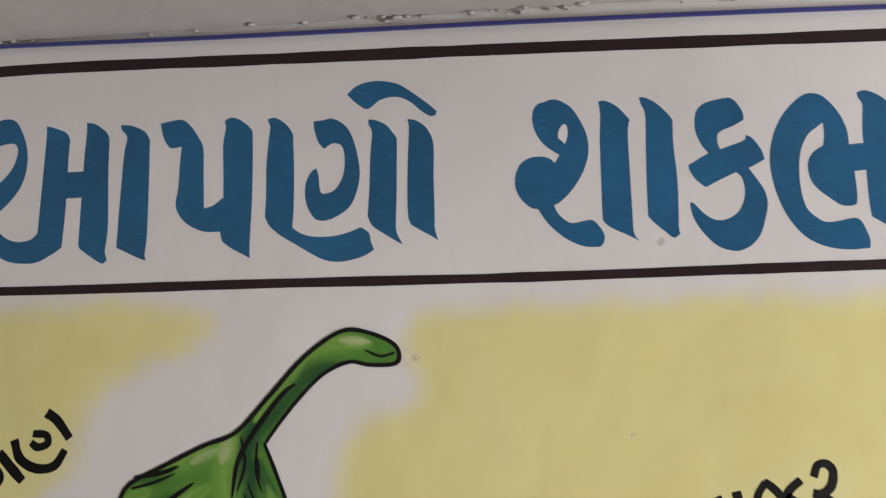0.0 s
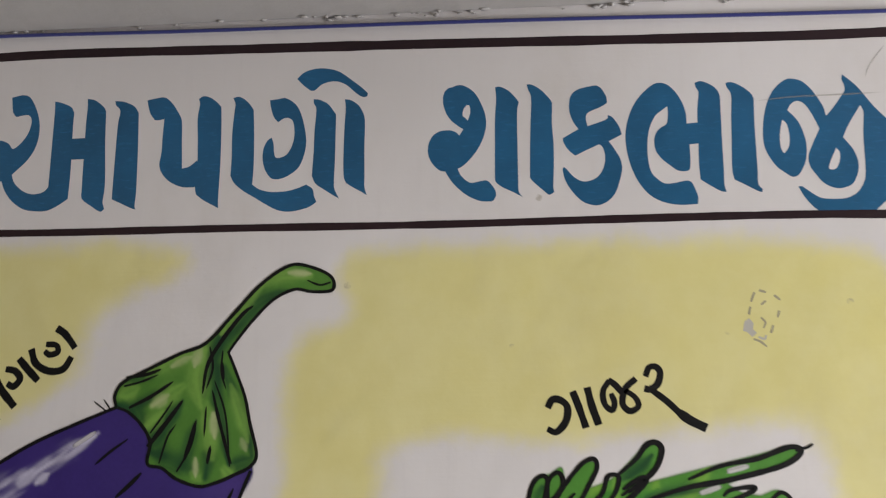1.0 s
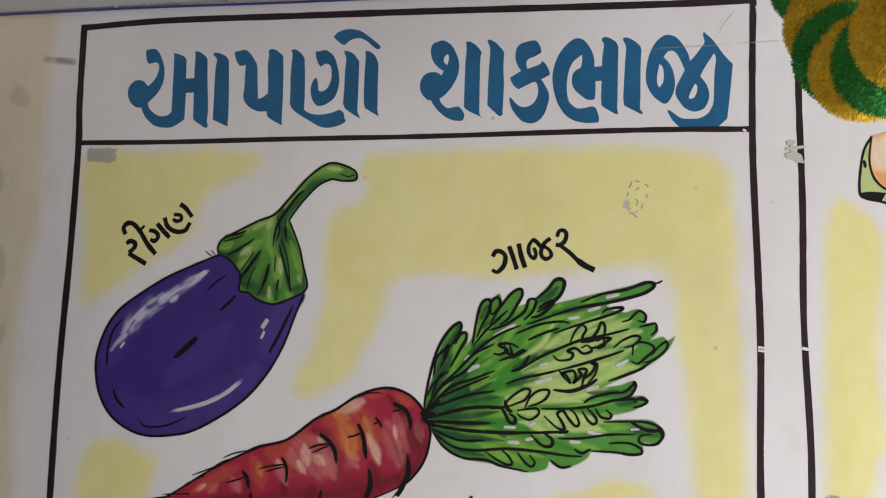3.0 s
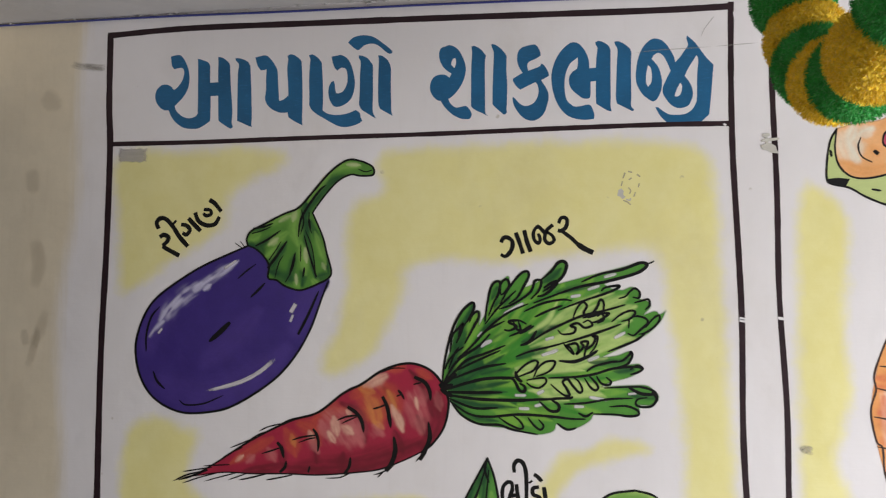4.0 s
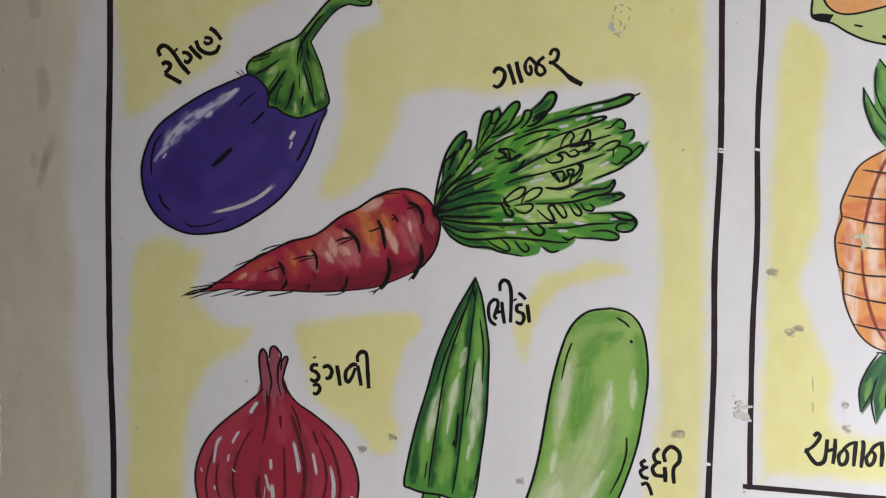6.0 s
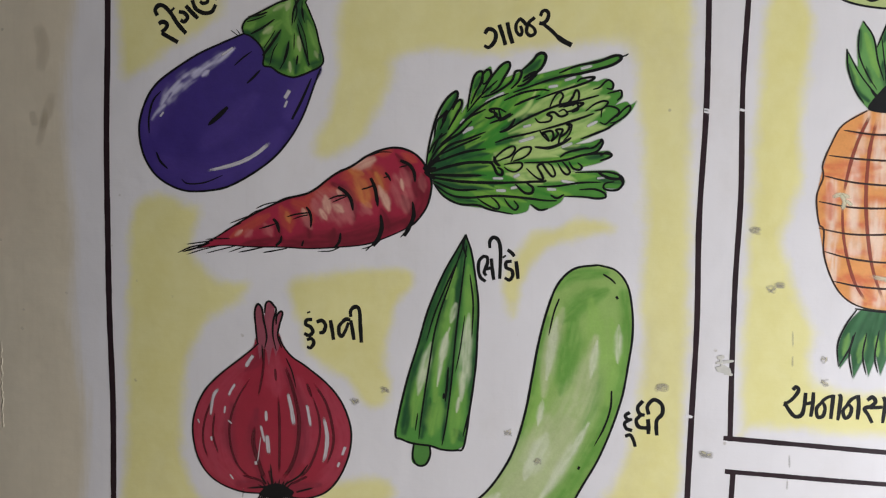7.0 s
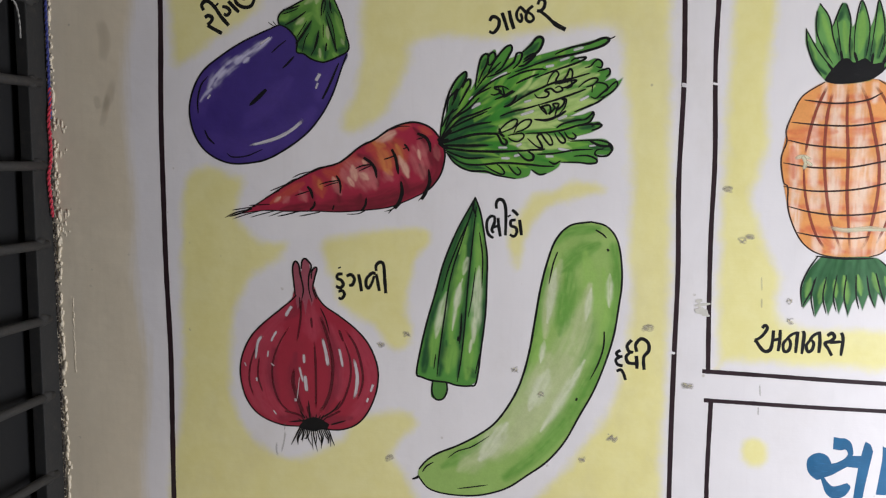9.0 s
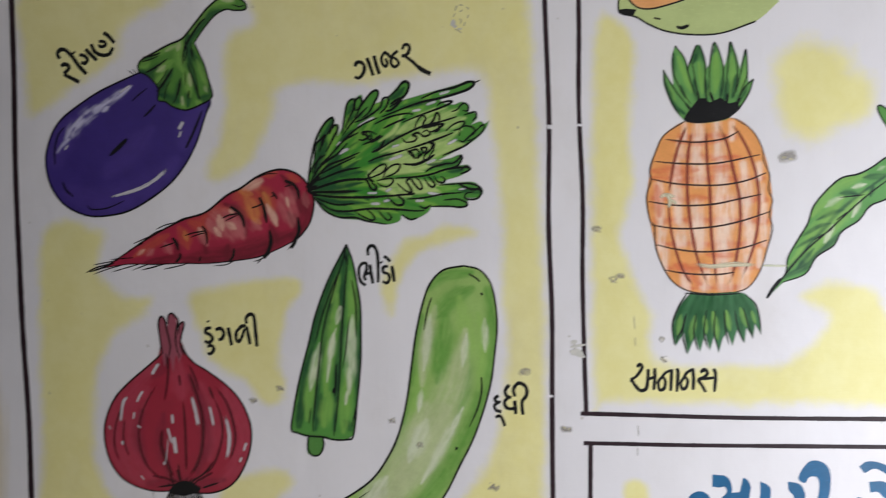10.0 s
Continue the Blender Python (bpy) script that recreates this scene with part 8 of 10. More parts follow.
c.stroke('w_light', 6, [(-62, -183), (-50, -158)], (0.3, 0.3))
c.stroke('w_light', 6, [(-45, -182), (-30, -156)], (0.3, 0.3))
c.stroke('w_light', 6, [(-1, -181), (-2, -162)])
c.stroke('w_dark', 7, [(-53, -228), (-52, -193)], (0.8, 0.2))
c.stroke('w_dark', 10, [(-22, -214), (-14, -238)], (0.2, 0.8))
c.stroke('w_dark', 7, [(-10, -237), (-5, -213)], (0.8, 0.3))
c.stroke('w_dark', 6, [(7, -226), (9, -244)], (0.2, 0.9))
c.stroke('w_dark', 8, [(31, -225), (33, -244)], (0.2, 0.9))
c.stroke('w_dark', 8, [(-64, -185), (-54, -153), (-37, -138)], (0.4, 0.6))
c.stroke('w_dark', 7, [(36, -161), (41, -195)], (0.7, 0.2))
c.stroke('w_dark', 6, [(18, -161), (22, -195)], (0.7, 0.2))
c.stroke('w_dark', 7, [(-18, -159), (-22, -190)], (0.7, 0.2))
c.stroke('w_dark', 6, [(53, -220), (56, -232)], (0.2, 0.9))
c.stroke('w_dark', 7, [(-3, -159), (-3, -189)], (0.8, 0.2))
c.stroke('w_dark', 8, [(25, -159), (29, -188)], (0.8, 0.2))
c.stroke('w_dark', 8, [(42, -152), (57, -177)], (0.7, 0.3))
c.stroke('w_dark', 6, [(-35, -163), (-42, -182)], (0.6, 0.2))
c.done()
c = Coat('crown_ink', pineapple, 'ink', 3.8)
c.line(2.4, [(-67, -205), (-64, -179), (-54, -152), (-42, -135)], (0.9, 0.4))
c.line(2, [(-66, -202), (-50, -174), (-33, -152), (-24, -143)], (0.6, 0.3))
c.line(2, [(-53, -230), (-52, -200), (-41, -174), (-27, -152)], (0.8, 0.3))
c.line(2.2, [(-49, -241), (-35, -220), (-28, -190), (-19, -164)], (0.9, 0.3))
c.line(2.2, [(-30, -207), (-21, -233), (-17, -241)], (0.4, 0.9))
c.line(1.8, [(-25, -220), (-20, -190), (-15, -160)], (0.5, 0.3))
c.line(2.2, [(-12, -239), (-5, -217), (-5, -181), (-3, -159)], (0.9, 0.3))
c.line(2, [(2, -164), (2, -206), (9, -244), (21, -214), (22, -189), (19, -163)], (0.3, 0.3))
c.line(2, [(25, -163), (29, -205), (33, -244), (42, -213), (43, -184), (37, -161)], (0.3, 0.3))
c.line(2, [(41, -167), (49, -200), (56, -232), (58, -196), (52, -179), (43, -154)], (0.3, 0.3))
c.line(2, [(67, -187), (54, -175), (40, -150)], (0.8, 0.3))
c.line(2.4, [(67, -187), (60, -166), (45, -143), (30, -130)], (0.7, 0.6))
c.done()
c = Coat('crown_heart', pineapple, 'ink', 4.1)
c.fill([(-37, -128), (-32, -139), (-24, -149), (-15, -159), (-5, -160), (3, -154), (18, -160), (29, -152), (42, -153), (45, -144), (35, -134), (23, -127), (-4, -123), (-24, -123)])
c.line(4, [(-14, -157), (-17, -173)], (0.9, 0.1))
c.line(4, [(7, -155), (2, -170)], (0.9, 0.1))
c.line(4, [(27, -151), (29, -168)], (0.9, 0.1))
c.line(3.4, [(-27, -143), (-35, -154)], (0.9, 0.1))
c.line(3.4, [(43, -150), (48, -160)], (0.9, 0.1))
c.done()
c = Blend('base_leaf', pineapple, (0.035, 0.15, 0.05), 3.2, [(-29, 137, 1), (-6, 139), (41, 137), (58, 144), (69, 161), (75, 183), (76, 201, 1), (67, 186, 1), (64, 207, 1), (54, 192, 1), (51, 215, 1), (40, 195, 1), (33, 219, 1), (25, 197, 1), (18, 209, 1), (12, 230, 1), (6, 202, 1), (-1, 226, 1), (-8, 201, 1), (-16, 228, 1), (-23, 204, 1), (-35, 232, 1), (-40, 199, 1), (-46, 208), (-53, 219, 1), (-57, 195), (-53, 173), (-44, 154)], 1.2)
c.stroke('b_dark', 13.3, [(-35.6, 142.5), (-48.6, 168.6), (-53.3, 203.6)])
c.stroke('b_dark', 13.3, [(-18.5, 142.7), (-29.9, 177.6), (-36.2, 217)])
c.stroke('b_dark', 13.3, [(2.8, 143), (-1.7, 177.9), (-4.5, 212.9)])
c.stroke('b_dark', 13.2, [(24.1, 143.3), (23.8, 178.2), (26.2, 208.8)])
c.stroke('b_dark', 13.2, [(45.3, 143.6), (57.8, 169.9), (61.9, 200.4)])
c.stroke('b_dark', 11.1, [(-9.9, 142.8), (-16.2, 173.3), (-19, 208.3)])
c.stroke('b_dark', 11.0, [(36.8, 143.5), (43.4, 174), (46.6, 200.2)])
c.stroke('b_dark', 11.1, [(11.3, 147.5), (10.9, 208.6)])
c.stroke('w_light', 8, [(-23, 173), (-30, 210)], (0.3, 0.3))
c.stroke('w_light', 9, [(4, 167), (11, 209)], (0.3, 0.3))
c.stroke('w_light', 7, [(24, 165), (30, 196)], (0.3, 0.3))
c.stroke('w_light', 7, [(45, 161), (54, 190)], (0.3, 0.3))
c.stroke('w_light', 7, [(-44, 171), (-50, 201)], (0.3, 0.3))
c.stroke('w_light', 6, [(-9, 173), (-6, 200)], (0.3, 0.3))
c.stroke('w_light', 5, [(62, 166), (68, 185)], (0.3, 0.3))
c.done()
c = Coat('base_ink', pineapple, 'ink', 4.1)
c.line(2.3, [(-35.5, 138.1), (-48.6, 159.8), (-57.4, 186), (-55.1, 216.8)], (0.5, 0.2))
c.line(2.3, [(-55.1, 216.8), (-42, 190.6), (-38.4, 173.1)], (0.2, 0.4))
c.line(2.3, [(-36.3, 231), (-42.1, 199.3), (-35.8, 168.7)], (0.2, 0.4))
c.line(2.3, [(-19.2, 225.9), (-24.9, 199.5), (-21.3, 168.9)], (0.2, 0.4))
c.line(2.3, [(-4.6, 222.5), (-9.6, 199.7), (-5.9, 164.7)], (0.2, 0.4))
c.line(2.3, [(12.4, 226.2), (5.8, 199.8), (7.8, 164.9)], (0.2, 0.4))
c.line(2.3, [(27.8, 217.5), (22.9, 195.6), (21.4, 165.1)], (0.2, 0.4))
c.line(2.3, [(49.9, 214.3), (41.6, 191.5), (36.7, 165.2)], (0.2, 0.4))
c.line(2.3, [(64.4, 209.2), (56.9, 187.3), (49.4, 161)], (0.2, 0.4))
c.line(2.3, [(53.8, 141.1), (68.9, 156.9), (74.7, 183.1), (75.4, 202.3)], (0.5, 0.2))
c.line(2.7, [(-38.1, 137.2), (-1.4, 140.3), (45.3, 139.2)], (0.5, 0.5))
c.done()

label_pineapple = mural('painted_lettering', 1046, 805, 'small black hand-painted Gujarati name અનાનસ', 'lettering', 'fruit names')
c = Coat('stroke', label_pineapple, 'ink', 1)
c.line(5.0, [(-53.9, -19.3), (-49.9, -23.9), (-46.3, -19.6), (-50.2, -11.4), (-56.6, -4), (-64.1, 0.8)], (0.9, 0.9))
c.line(6.8, [(-64.9, -0.1), (-59.8, 1.5)], (1, 1))
c.line(5.5, [(-62.4, 0.7), (-57, 9.5), (-49.1, 17.3), (-40.7, 14.2), (-37.9, 1.6), (-37, -16.3)], (0.8, 0.9))
c.line(4.6, [(-38, -0.2), (-28, -3.3)], (1, 1))
c.line(5.4, [(-27, -17.6), (-27.1, -0.6), (-28.9, 16.5)], (0.9, 0.8))
c.line(5.0, [(-15.5, -4.6), (-21.8, 4.6), (-19.7, 16.1), (-13.1, 14.1), (-11, 3.2), (-14.7, -5.5)], (0.9, 0.8))
c.line(4.6, [(-16.4, -4.6), (-9.1, -11.1), (-1.8, -14)], (0.8, 0.8))
c.line(5.4, [(-1, -15.8), (-2, 0.2), (-2.9, 18.1)], (0.9, 0.8))
c.line(5.4, [(6.4, -17), (8.4, -10), (6.3, 19.5)], (0.9, 0.7))
c.line(5.0, [(17.8, -3.2), (12.4, 5.9), (15.3, 15.6), (21, 11.8), (23, 1.9), (18.6, -4.1)], (0.9, 0.8))
c.line(4.6, [(17, -3.2), (22.4, -10.5), (29.7, -15.2)], (0.8, 0.8))
c.line(5.4, [(30.4, -17), (32, -1.1), (31.1, 16.8)], (0.9, 0.8))
c.line(5.3, [(42.3, -10.3), (48.6, -15), (53, -8.9), (47.6, -2.5), (39.5, 1.3), (44.8, 10), (50.3, 20.4)], (0.9, 0.8))
c.line(4.5, [(46, 0.2), (62.4, -2.2)], (0.8, 0.9))
c.line(5.3, [(62.5, -16.4), (65.4, -6.7), (63.4, 19.9)], (0.9, 0.7))
c.done()

leaf_spray = mural('painted_leaf', 1284, 572, 'long green mango leaf painted on the wall', 'leaf', 'fruits painted on the wall')
c = Blend('blade', leaf_spray, (0.09, 0.29, 0.06), 1, [(-95, 108.7, 1), (-82.3, 89), (-67.1, 71.9), (-62.8, 46), (-45.9, 16.2), (-33.3, -5.1), (-24.9, -30.6), (-4.1, -55.8), (16.7, -72.4), (41.5, -77.8), (62.1, -88.3), (82.6, -102.2), (107.1, -108.4), (139.7, -132.8, 1), (131.7, -90.8), (107.2, -57.5), (82.6, -39.4), (57.9, -28.9), (41.4, -7.9), (16.6, 8.8), (4.1, 30), (-21, 46.7), (-37.7, 72.3), (-67.1, 83.1), (-79.8, 93.3)], 1.4)
c.stroke('w_light', 18, [(-60, 61), (-17, 0), (18, -43)], (0.4, 0.4))
c.stroke('w_light', 20, [(-42, 61), (0, 2), (51, -50)], (0.4, 0.4))
c.stroke('w_light', 16, [(-27, -16), (8, -58), (51, -76)], (0.4, 0.4))
c.stroke('w_dark', 5, [(-76, 80), (-50, 51), (-25, 21), (8, -17), (41, -46), (80, -73)], (0.7, 0.7))
c.stroke('w_dark', 5, [(-52, 33), (-25, 18), (-15, 13)], (0.3, 0.4))
c.stroke('w_dark', 5, [(-42, 15), (-17, 0), (0, -4)], (0.3, 0.4))
c.stroke('w_dark', 6, [(-21, -9), (0, -19), (19, -24)], (0.3, 0.4))
c.stroke('w_dark', 8, [(14, -49), (29, -49), (42, -46)], (0.3, 0.4))
c.stroke('w_dark', 8, [(48, -72), (80, -75)], (0.3, 0.6))
c.stroke('w_dark', 7, [(-50, 64), (-25, 34)], (0.3, 0.3))
c.stroke('w_dark', 6, [(58, -43), (63, -63)], (0.3, 0.4))
c.stroke('w_dark', 10, [(-71, 78), (-34, 59), (-13, 38), (17, 7)], (0.4, 0.2))
c.stroke('w_cream', 7, [(-8, -29), (4, -37), (18, -43)], (0.4, 0.4))
c.stroke('w_cream', 7, [(-9, 25), (0, 8), (4, -1)], (0.4, 0.4))
c.stroke('w_cream', 6, [(32, -57), (51, -62)], (0.4, 0.4))
c.stroke('w_cream', 6, [(32, -13), (40, -29), (44, -39)], (0.4, 0.4))
c.stroke('w_cream', 5, [(69, -83), (79, -88)], (0.4, 0.4))
c.done()
c = Coat('outline', leaf_spray, 'ink', 2.6)
c.line(2.6, [(-95, 108.7), (-82.3, 89), (-67.1, 71.9), (-62.8, 46), (-45.9, 16.2), (-33.3, -5.1), (-24.9, -30.6), (-4.1, -55.8), (16.7, -72.4), (41.5, -77.8), (62.1, -88.3), (82.6, -102.2), (107.1, -108.4)], (0.8, 0.8))
c.line(2.6, [(-71.3, 84.8), (-37.7, 72.3), (-21, 46.7), (4.1, 30), (16.6, 8.8), (41.4, -7.9), (57.9, -28.9), (82.6, -39.4), (107.2, -57.5)], (0.5, 0.8))
c.line(2.6, [(-79.8, 89), (-41.8, 42.1), (-0, 4.2), (49.7, -41.8), (99, -78.9)], (0.8, 0.4))
c.line(2.0, [(-25.1, 20.9), (4.1, 4.2)], (0.4, 0.1))
c.line(1.9, [(8.3, -8.5), (24.9, -21)])
c.line(1.9, [(12.5, -42.6), (49.7, -46.1)], (0.1, 0.5))
c.line(5.3, [(-95, 108.7), (-84, 91.5), (-73.8, 79.6)], (0.5, 0.8))
c.done()
c = Coat('upper_tip', leaf_spray, 'leaf', 1)
c.fill([(68.6, -177, 1), (76, -178.5), (90.7, -163.7), (107.1, -125.3), (98.9, -125.5), (80.9, -149.7)])
c.done()
c = Coat('upper_tip_line', leaf_spray, 'ink', 1.6)
c.line(2.6, [(107.1, -121), (80.9, -149.7), (68.6, -175.4), (76, -178.5), (92.4, -161.1), (111.2, -125.2)])
c.done()

melon = mural('painted_melon_slice', 1046, 215, 'cut melon slice with green rind painted on the wall', 'melon', 'fruits painted on the wall')
c = Coat('rind', melon, 'rind', 1)
c.fill([(-61.1, -43.5, 1), (-69.9, -27.4), (-74.7, -1.6), (-75.8, 20.6, 1), (-71, 26.6), (-50, 32.1), (-29.3, 44.8), (-1.8, 56.2), (39.5, 62.5), (80.6, 60.8), (128.6, 45.6), (163.2, 17.2, 1), (138, -41.2, 1), (41.7, -21.4, 1), (-21.3, -0.6, 1)])
c.done()
c = Blend('flesh', melon, (0.78, 0.4, 0.17), 1.5, [(-61.1, -43.5, 1), (-41.2, -49, 1), (-6.1, -53.4), (22.3, -73.3), (49.2, -94.8), (85.6, -115.8, 1), (166.7, -91.4, 1), (164.6, -26.1, 1), (96.3, -9.3), (46.6, 2.1), (6.2, 13.1), (-25.3, 19.9), (-46.2, 18.1), (-60, 6.1), (-64.5, -16.2)], 1.6)
c.stroke('s_cream', 29.5, [(-41.4, -41.6), (-47.4, -23.2), (-38.8, -2.4)], (0.4, 0.3))
c.stroke('s_cream', 14.7, [(-20.4, -41.1), (-34.6, -34.1)])
c.stroke('s_cream', 12.5, [(-0.4, 1.3), (34.5, -8.3), (69.1, -16.4)])
c.stroke('s_cream', 12.4, [(26.2, 44.1), (60.6, 43.2), (95, 34.2)], (0.3, 0.3))
c.stroke('s_cream', 8.3, [(-1.5, 45.2), (39.8, 53.1)])
c.stroke('s_gold', 16.9, [(-56.4, 2.5), (-28.6, 12.5), (6.4, 5.8)])
c.stroke('s_gold', 14.7, [(-6.3, -44.5), (22, -62.3), (50.2, -81.5)])
c.stroke('s_gold', 12.6, [(-20.9, -19), (-14.2, -7.8)])
c.done()
c = Coat('red_heart', melon, 'melonred', 2)
c.fill([(-8.1, -26.1), (-3, -37.1), (21.8, -54.9), (48.6, -72.7), (98.7, -93.4, 1), (111.1, -49.1, 1), (76.4, -31.6), (47.3, -22.7), (20.9, -18.9), (3.5, -16.3), (-5.5, -20.2)])
c.done()
c = Coat('ink_line', melon, 'ink', 3)
c.line(2.8, [(-61.1, -43.5), (-69.9, -27.4), (-74.7, -1.6), (-75.8, 19.1), (-71, 26.6), (-50, 32.1), (-29.3, 44.8), (-1.8, 56.2), (39.5, 62.5), (80.6, 60.8), (128.6, 45.6)], (0.8, 0.8))
c.line(2.5, [(-61.8, -42.1), (-64.5, -16.2), (-60, 4.6), (-46.2, 18.1), (-25.3, 20.7), (6.2, 13.9), (46.6, 2.1), (96.3, -9.3)], (0.7, 0.7))
c.line(2.7, [(-8.1, -26.1), (-3, -37.1), (21.8, -54.9), (48.6, -72.7), (84.8, -87.9)], (0.8, 0.8))
c.line(2.7, [(-8.1, -26.1), (-5.5, -19.4), (5.5, -15.5), (24.3, -18.8), (47.3, -22.7), (76.4, -30.9)], (0.8, 0.8))
c.line(2.2, [(-33.2, -31.8), (-37, -19.3), (-33.1, -6.7), (-21.3, 0.9)], (0.4, 0.6))
c.line(4.9, [(-18.9, -13.8), (-13.4, -9.3)], (0.7, 0.9))
c.line(4.9, [(10.9, 49), (19.1, 51.3), (29.6, 47.8)], (0.4, 0.8))
c.line(2.7, [(-23.5, 34.7), (-12.4, 37)], (0.6, 0.4))
c.fill([(-75.8, 20.6, 1), (-71, 26.6, 1), (-53.5, 29.8, 1), (-48.4, 21, 1), (-63.8, 19.3)])
c.line(3.8, [(14.4, -38.1), (15.7, -33.7)], (0.9, 0.9))
c.line(3.2, [(24.7, -33.5), (26.8, -32)], (0.9, 0.9))
c.line(3.8, [(34, -45.1), (33.8, -36.2)], (0.9, 0.9))
c.line(3.2, [(42.7, -58.1), (41.1, -52.2)], (0.9, 0.9))
c.line(3.2, [(44.3, -39.7), (47.1, -43.3)], (0.9, 0.9))
c.line(3.3, [(-70.1, -16.3), (-68.9, -7.4)])
c.done()

lower_word = mural('painted_lettering', 1100, 991, 'large blue hand-painted letters of the lower title', 'lettering', 'title words')
c = Coat('letter', lower_word, 'blue', 1, True)
c.fill([(5.2, -37.1, 1), (15, -35.8), (23.1, -35.4), (31.4, -28.7), (35.1, -15.6), (34.5, -8.4, 1), (46.6, -9.1, 1), (50, -25.2), (52.2, -32.4, 1), (59.6, -27.5), (63.9, -17.1, 1), (58.6, 14.3), (52.1, 59.3), (49, 113.5, 1), (36, 114.4, 1), (38.3, 60.2), (43.2, 10.7, 1), (27, 9.8, 1), (16.6, 16.7), (4.7, 24.6), (-5.8, 28.8, 1), (1, 37.4), (9.3, 42.3), (28.6, 35.7, 1), (33.7, 42.6), (26, 56.5), (9.9, 62), (-2.6, 53.8), (-10.7, 31.8, 1), (-17.2, 33.1), (-28.1, 24.7), (-32.6, 12.4), (-31.3, -0.3), (-23.3, -7.9), (-12.7, -10.3), (-2, -5.5), (4.1, 5.8, 1), (12.2, 3.5), (22.5, -3.3), (27.1, -10.7), (23.7, -17.6), (15.6, -16.3), (5, -17.5, 1)])
c.done()
c = Coat('letter', lower_word, 'blue', 1, True)
c.fill([(141.1, -46), (153.8, -58.3), (170.6, -56.6), (181.5, -44.3), (183.2, -19.7), (176.4, 15.5), (161.9, 50.9, 1), (149.2, 51, 1), (162, 6.8), (166.3, -19.7), (162.1, -32.9), (151.2, -32.8), (145.2, -24), (135.1, -30.1)])
c.fill([(119, -25.7, 1), (132.5, -24), (141, -17.8), (145.1, -2), (136.6, 15.7, 1), (123.9, 15.8, 1), (128.2, -1.9), (120.6, -12.4)])
c.fill([(77.3, -26.4, 1), (90.1, -19.4), (93.4, -6.1), (86.3, 51.5, 1), (70.9, 51.6, 1), (77.2, -1.6)])
c.fill([(225.2, -49.7, 1), (237.7, -57.6), (258.6, -55), (283.5, -41.9, 1), (275.2, -33.2), (250.2, -46.2), (233.5, -39.2, 1)])
c.fill([(240.2, -26.1, 1), (262.7, -26.1), (283.6, -11.3, 1), (271.1, 6.2), (254.4, -9.5), (241.9, -9.4, 1)])
c.fill([(208.3, 15.3, 1), (225.1, -2.3), (246.1, 15.1, 1)])
c.done()

mark = mural('tape_remnant', 724, 239, 'torn pale tape remnant on the yellow paint', 'tape', 'marks and wear on the wall')
c = Coat('patch', mark, 'scar', 1)
c.line(1.9, [(-1.1, -19.5), (-4.2, -12)], (1, 0.6))
c.line(1.8, [(2.6, -21), (7.8, -19.4)], (1, 0.7))
c.line(1.8, [(13.7, -17), (18.1, -13.1)], (1, 0.5))
c.line(1.9, [(16.5, -4.8), (15, 0.4)], (1, 0.6))
c.line(1.8, [(5.2, 22.9), (0.8, 19.1), (-4.4, 16.8)], (0.5, 0.8))
c.line(1.8, [(9, 12.4), (11.3, 6.4)], (0.6, 0.8))
c.line(1.6, [(-4.9, -8.2), (-6.5, -2.2)], (1, 1))
c.line(1.6, [(3.2, -9.6), (7, -12.6)], (1, 1))
c.line(1.6, [(2.4, 0.2), (5.4, 4.1), (3.8, 8.6)], (0.7, 0.7))
c.done()
c = Coat('paper', mark, 'tape', 1.5)
c.fill([(-10.2, 3.1, 1), (-6.5, 0.9, 1), (-3.5, 4.7, 1), (-4.3, 9.2, 1), (-1.4, 12.3, 1), (-5.1, 15.3, 1), (-8.8, 11.4, 1), (-11.8, 10.6, 1)])
c.line(1.8, [(-0.7, 15.3), (3.8, 16.9), (5.3, 13.9)], (0.8, 0.5))
c.done()

mark = mural('tape_strip', -37, 40, 'greyed strip of old tape beside the border', 'tape', 'marks and wear on the wall')
c = Coat('patch', mark, 'dust', 4)
c.line(13.1, [(-23.9, -5.6), (-9, -0.2), (30, 5.3)], (1, 1))
c.line(11.3, [(-4.6, -0), (31.7, 4.5)], (1, 1))
c.done()

mark = mural('tape_strip', 38, 173, 'pale grey strip of old tape under the title', 'tape', 'marks and wear on the wall')
c = Coat('patch', mark, 'greytape', 4)
c.line(20.9, [(-21.4, -0.7), (1.1, 0.3), (24.1, 0.6)], (1, 1))
c.line(20.9, [(-19.7, 0.1), (2.8, 1.1), (20.2, 1.3)], (1, 1))
c.done()

mark = mural('tape_remnant', 905, 188, 'crinkled pale tape remnant across the border line', 'tape', 'marks and wear on the wall')
c = Coat('patch', mark, 'tape', 8)
c.line(4.3, [(-10, -10.4), (-1.3, -11.7)], (1, 0.7))
c.line(3.6, [(-11.5, -3.6), (10.1, -6.2)], (0.8, 0.6))
c.fill([(-13, 1.6, 1), (-1.5, -1.2, 1), (5.6, 3.4, 1), (7.6, 12.4, 1), (-10.3, 7.6, 1)])
c.line(3.6, [(-1.7, 9.3), (8.3, 11.7)], (1, 0.7))
c.line(2.9, [(-5.7, -8.8), (-4.4, 1.7)], (1, 0.6))
c.done()

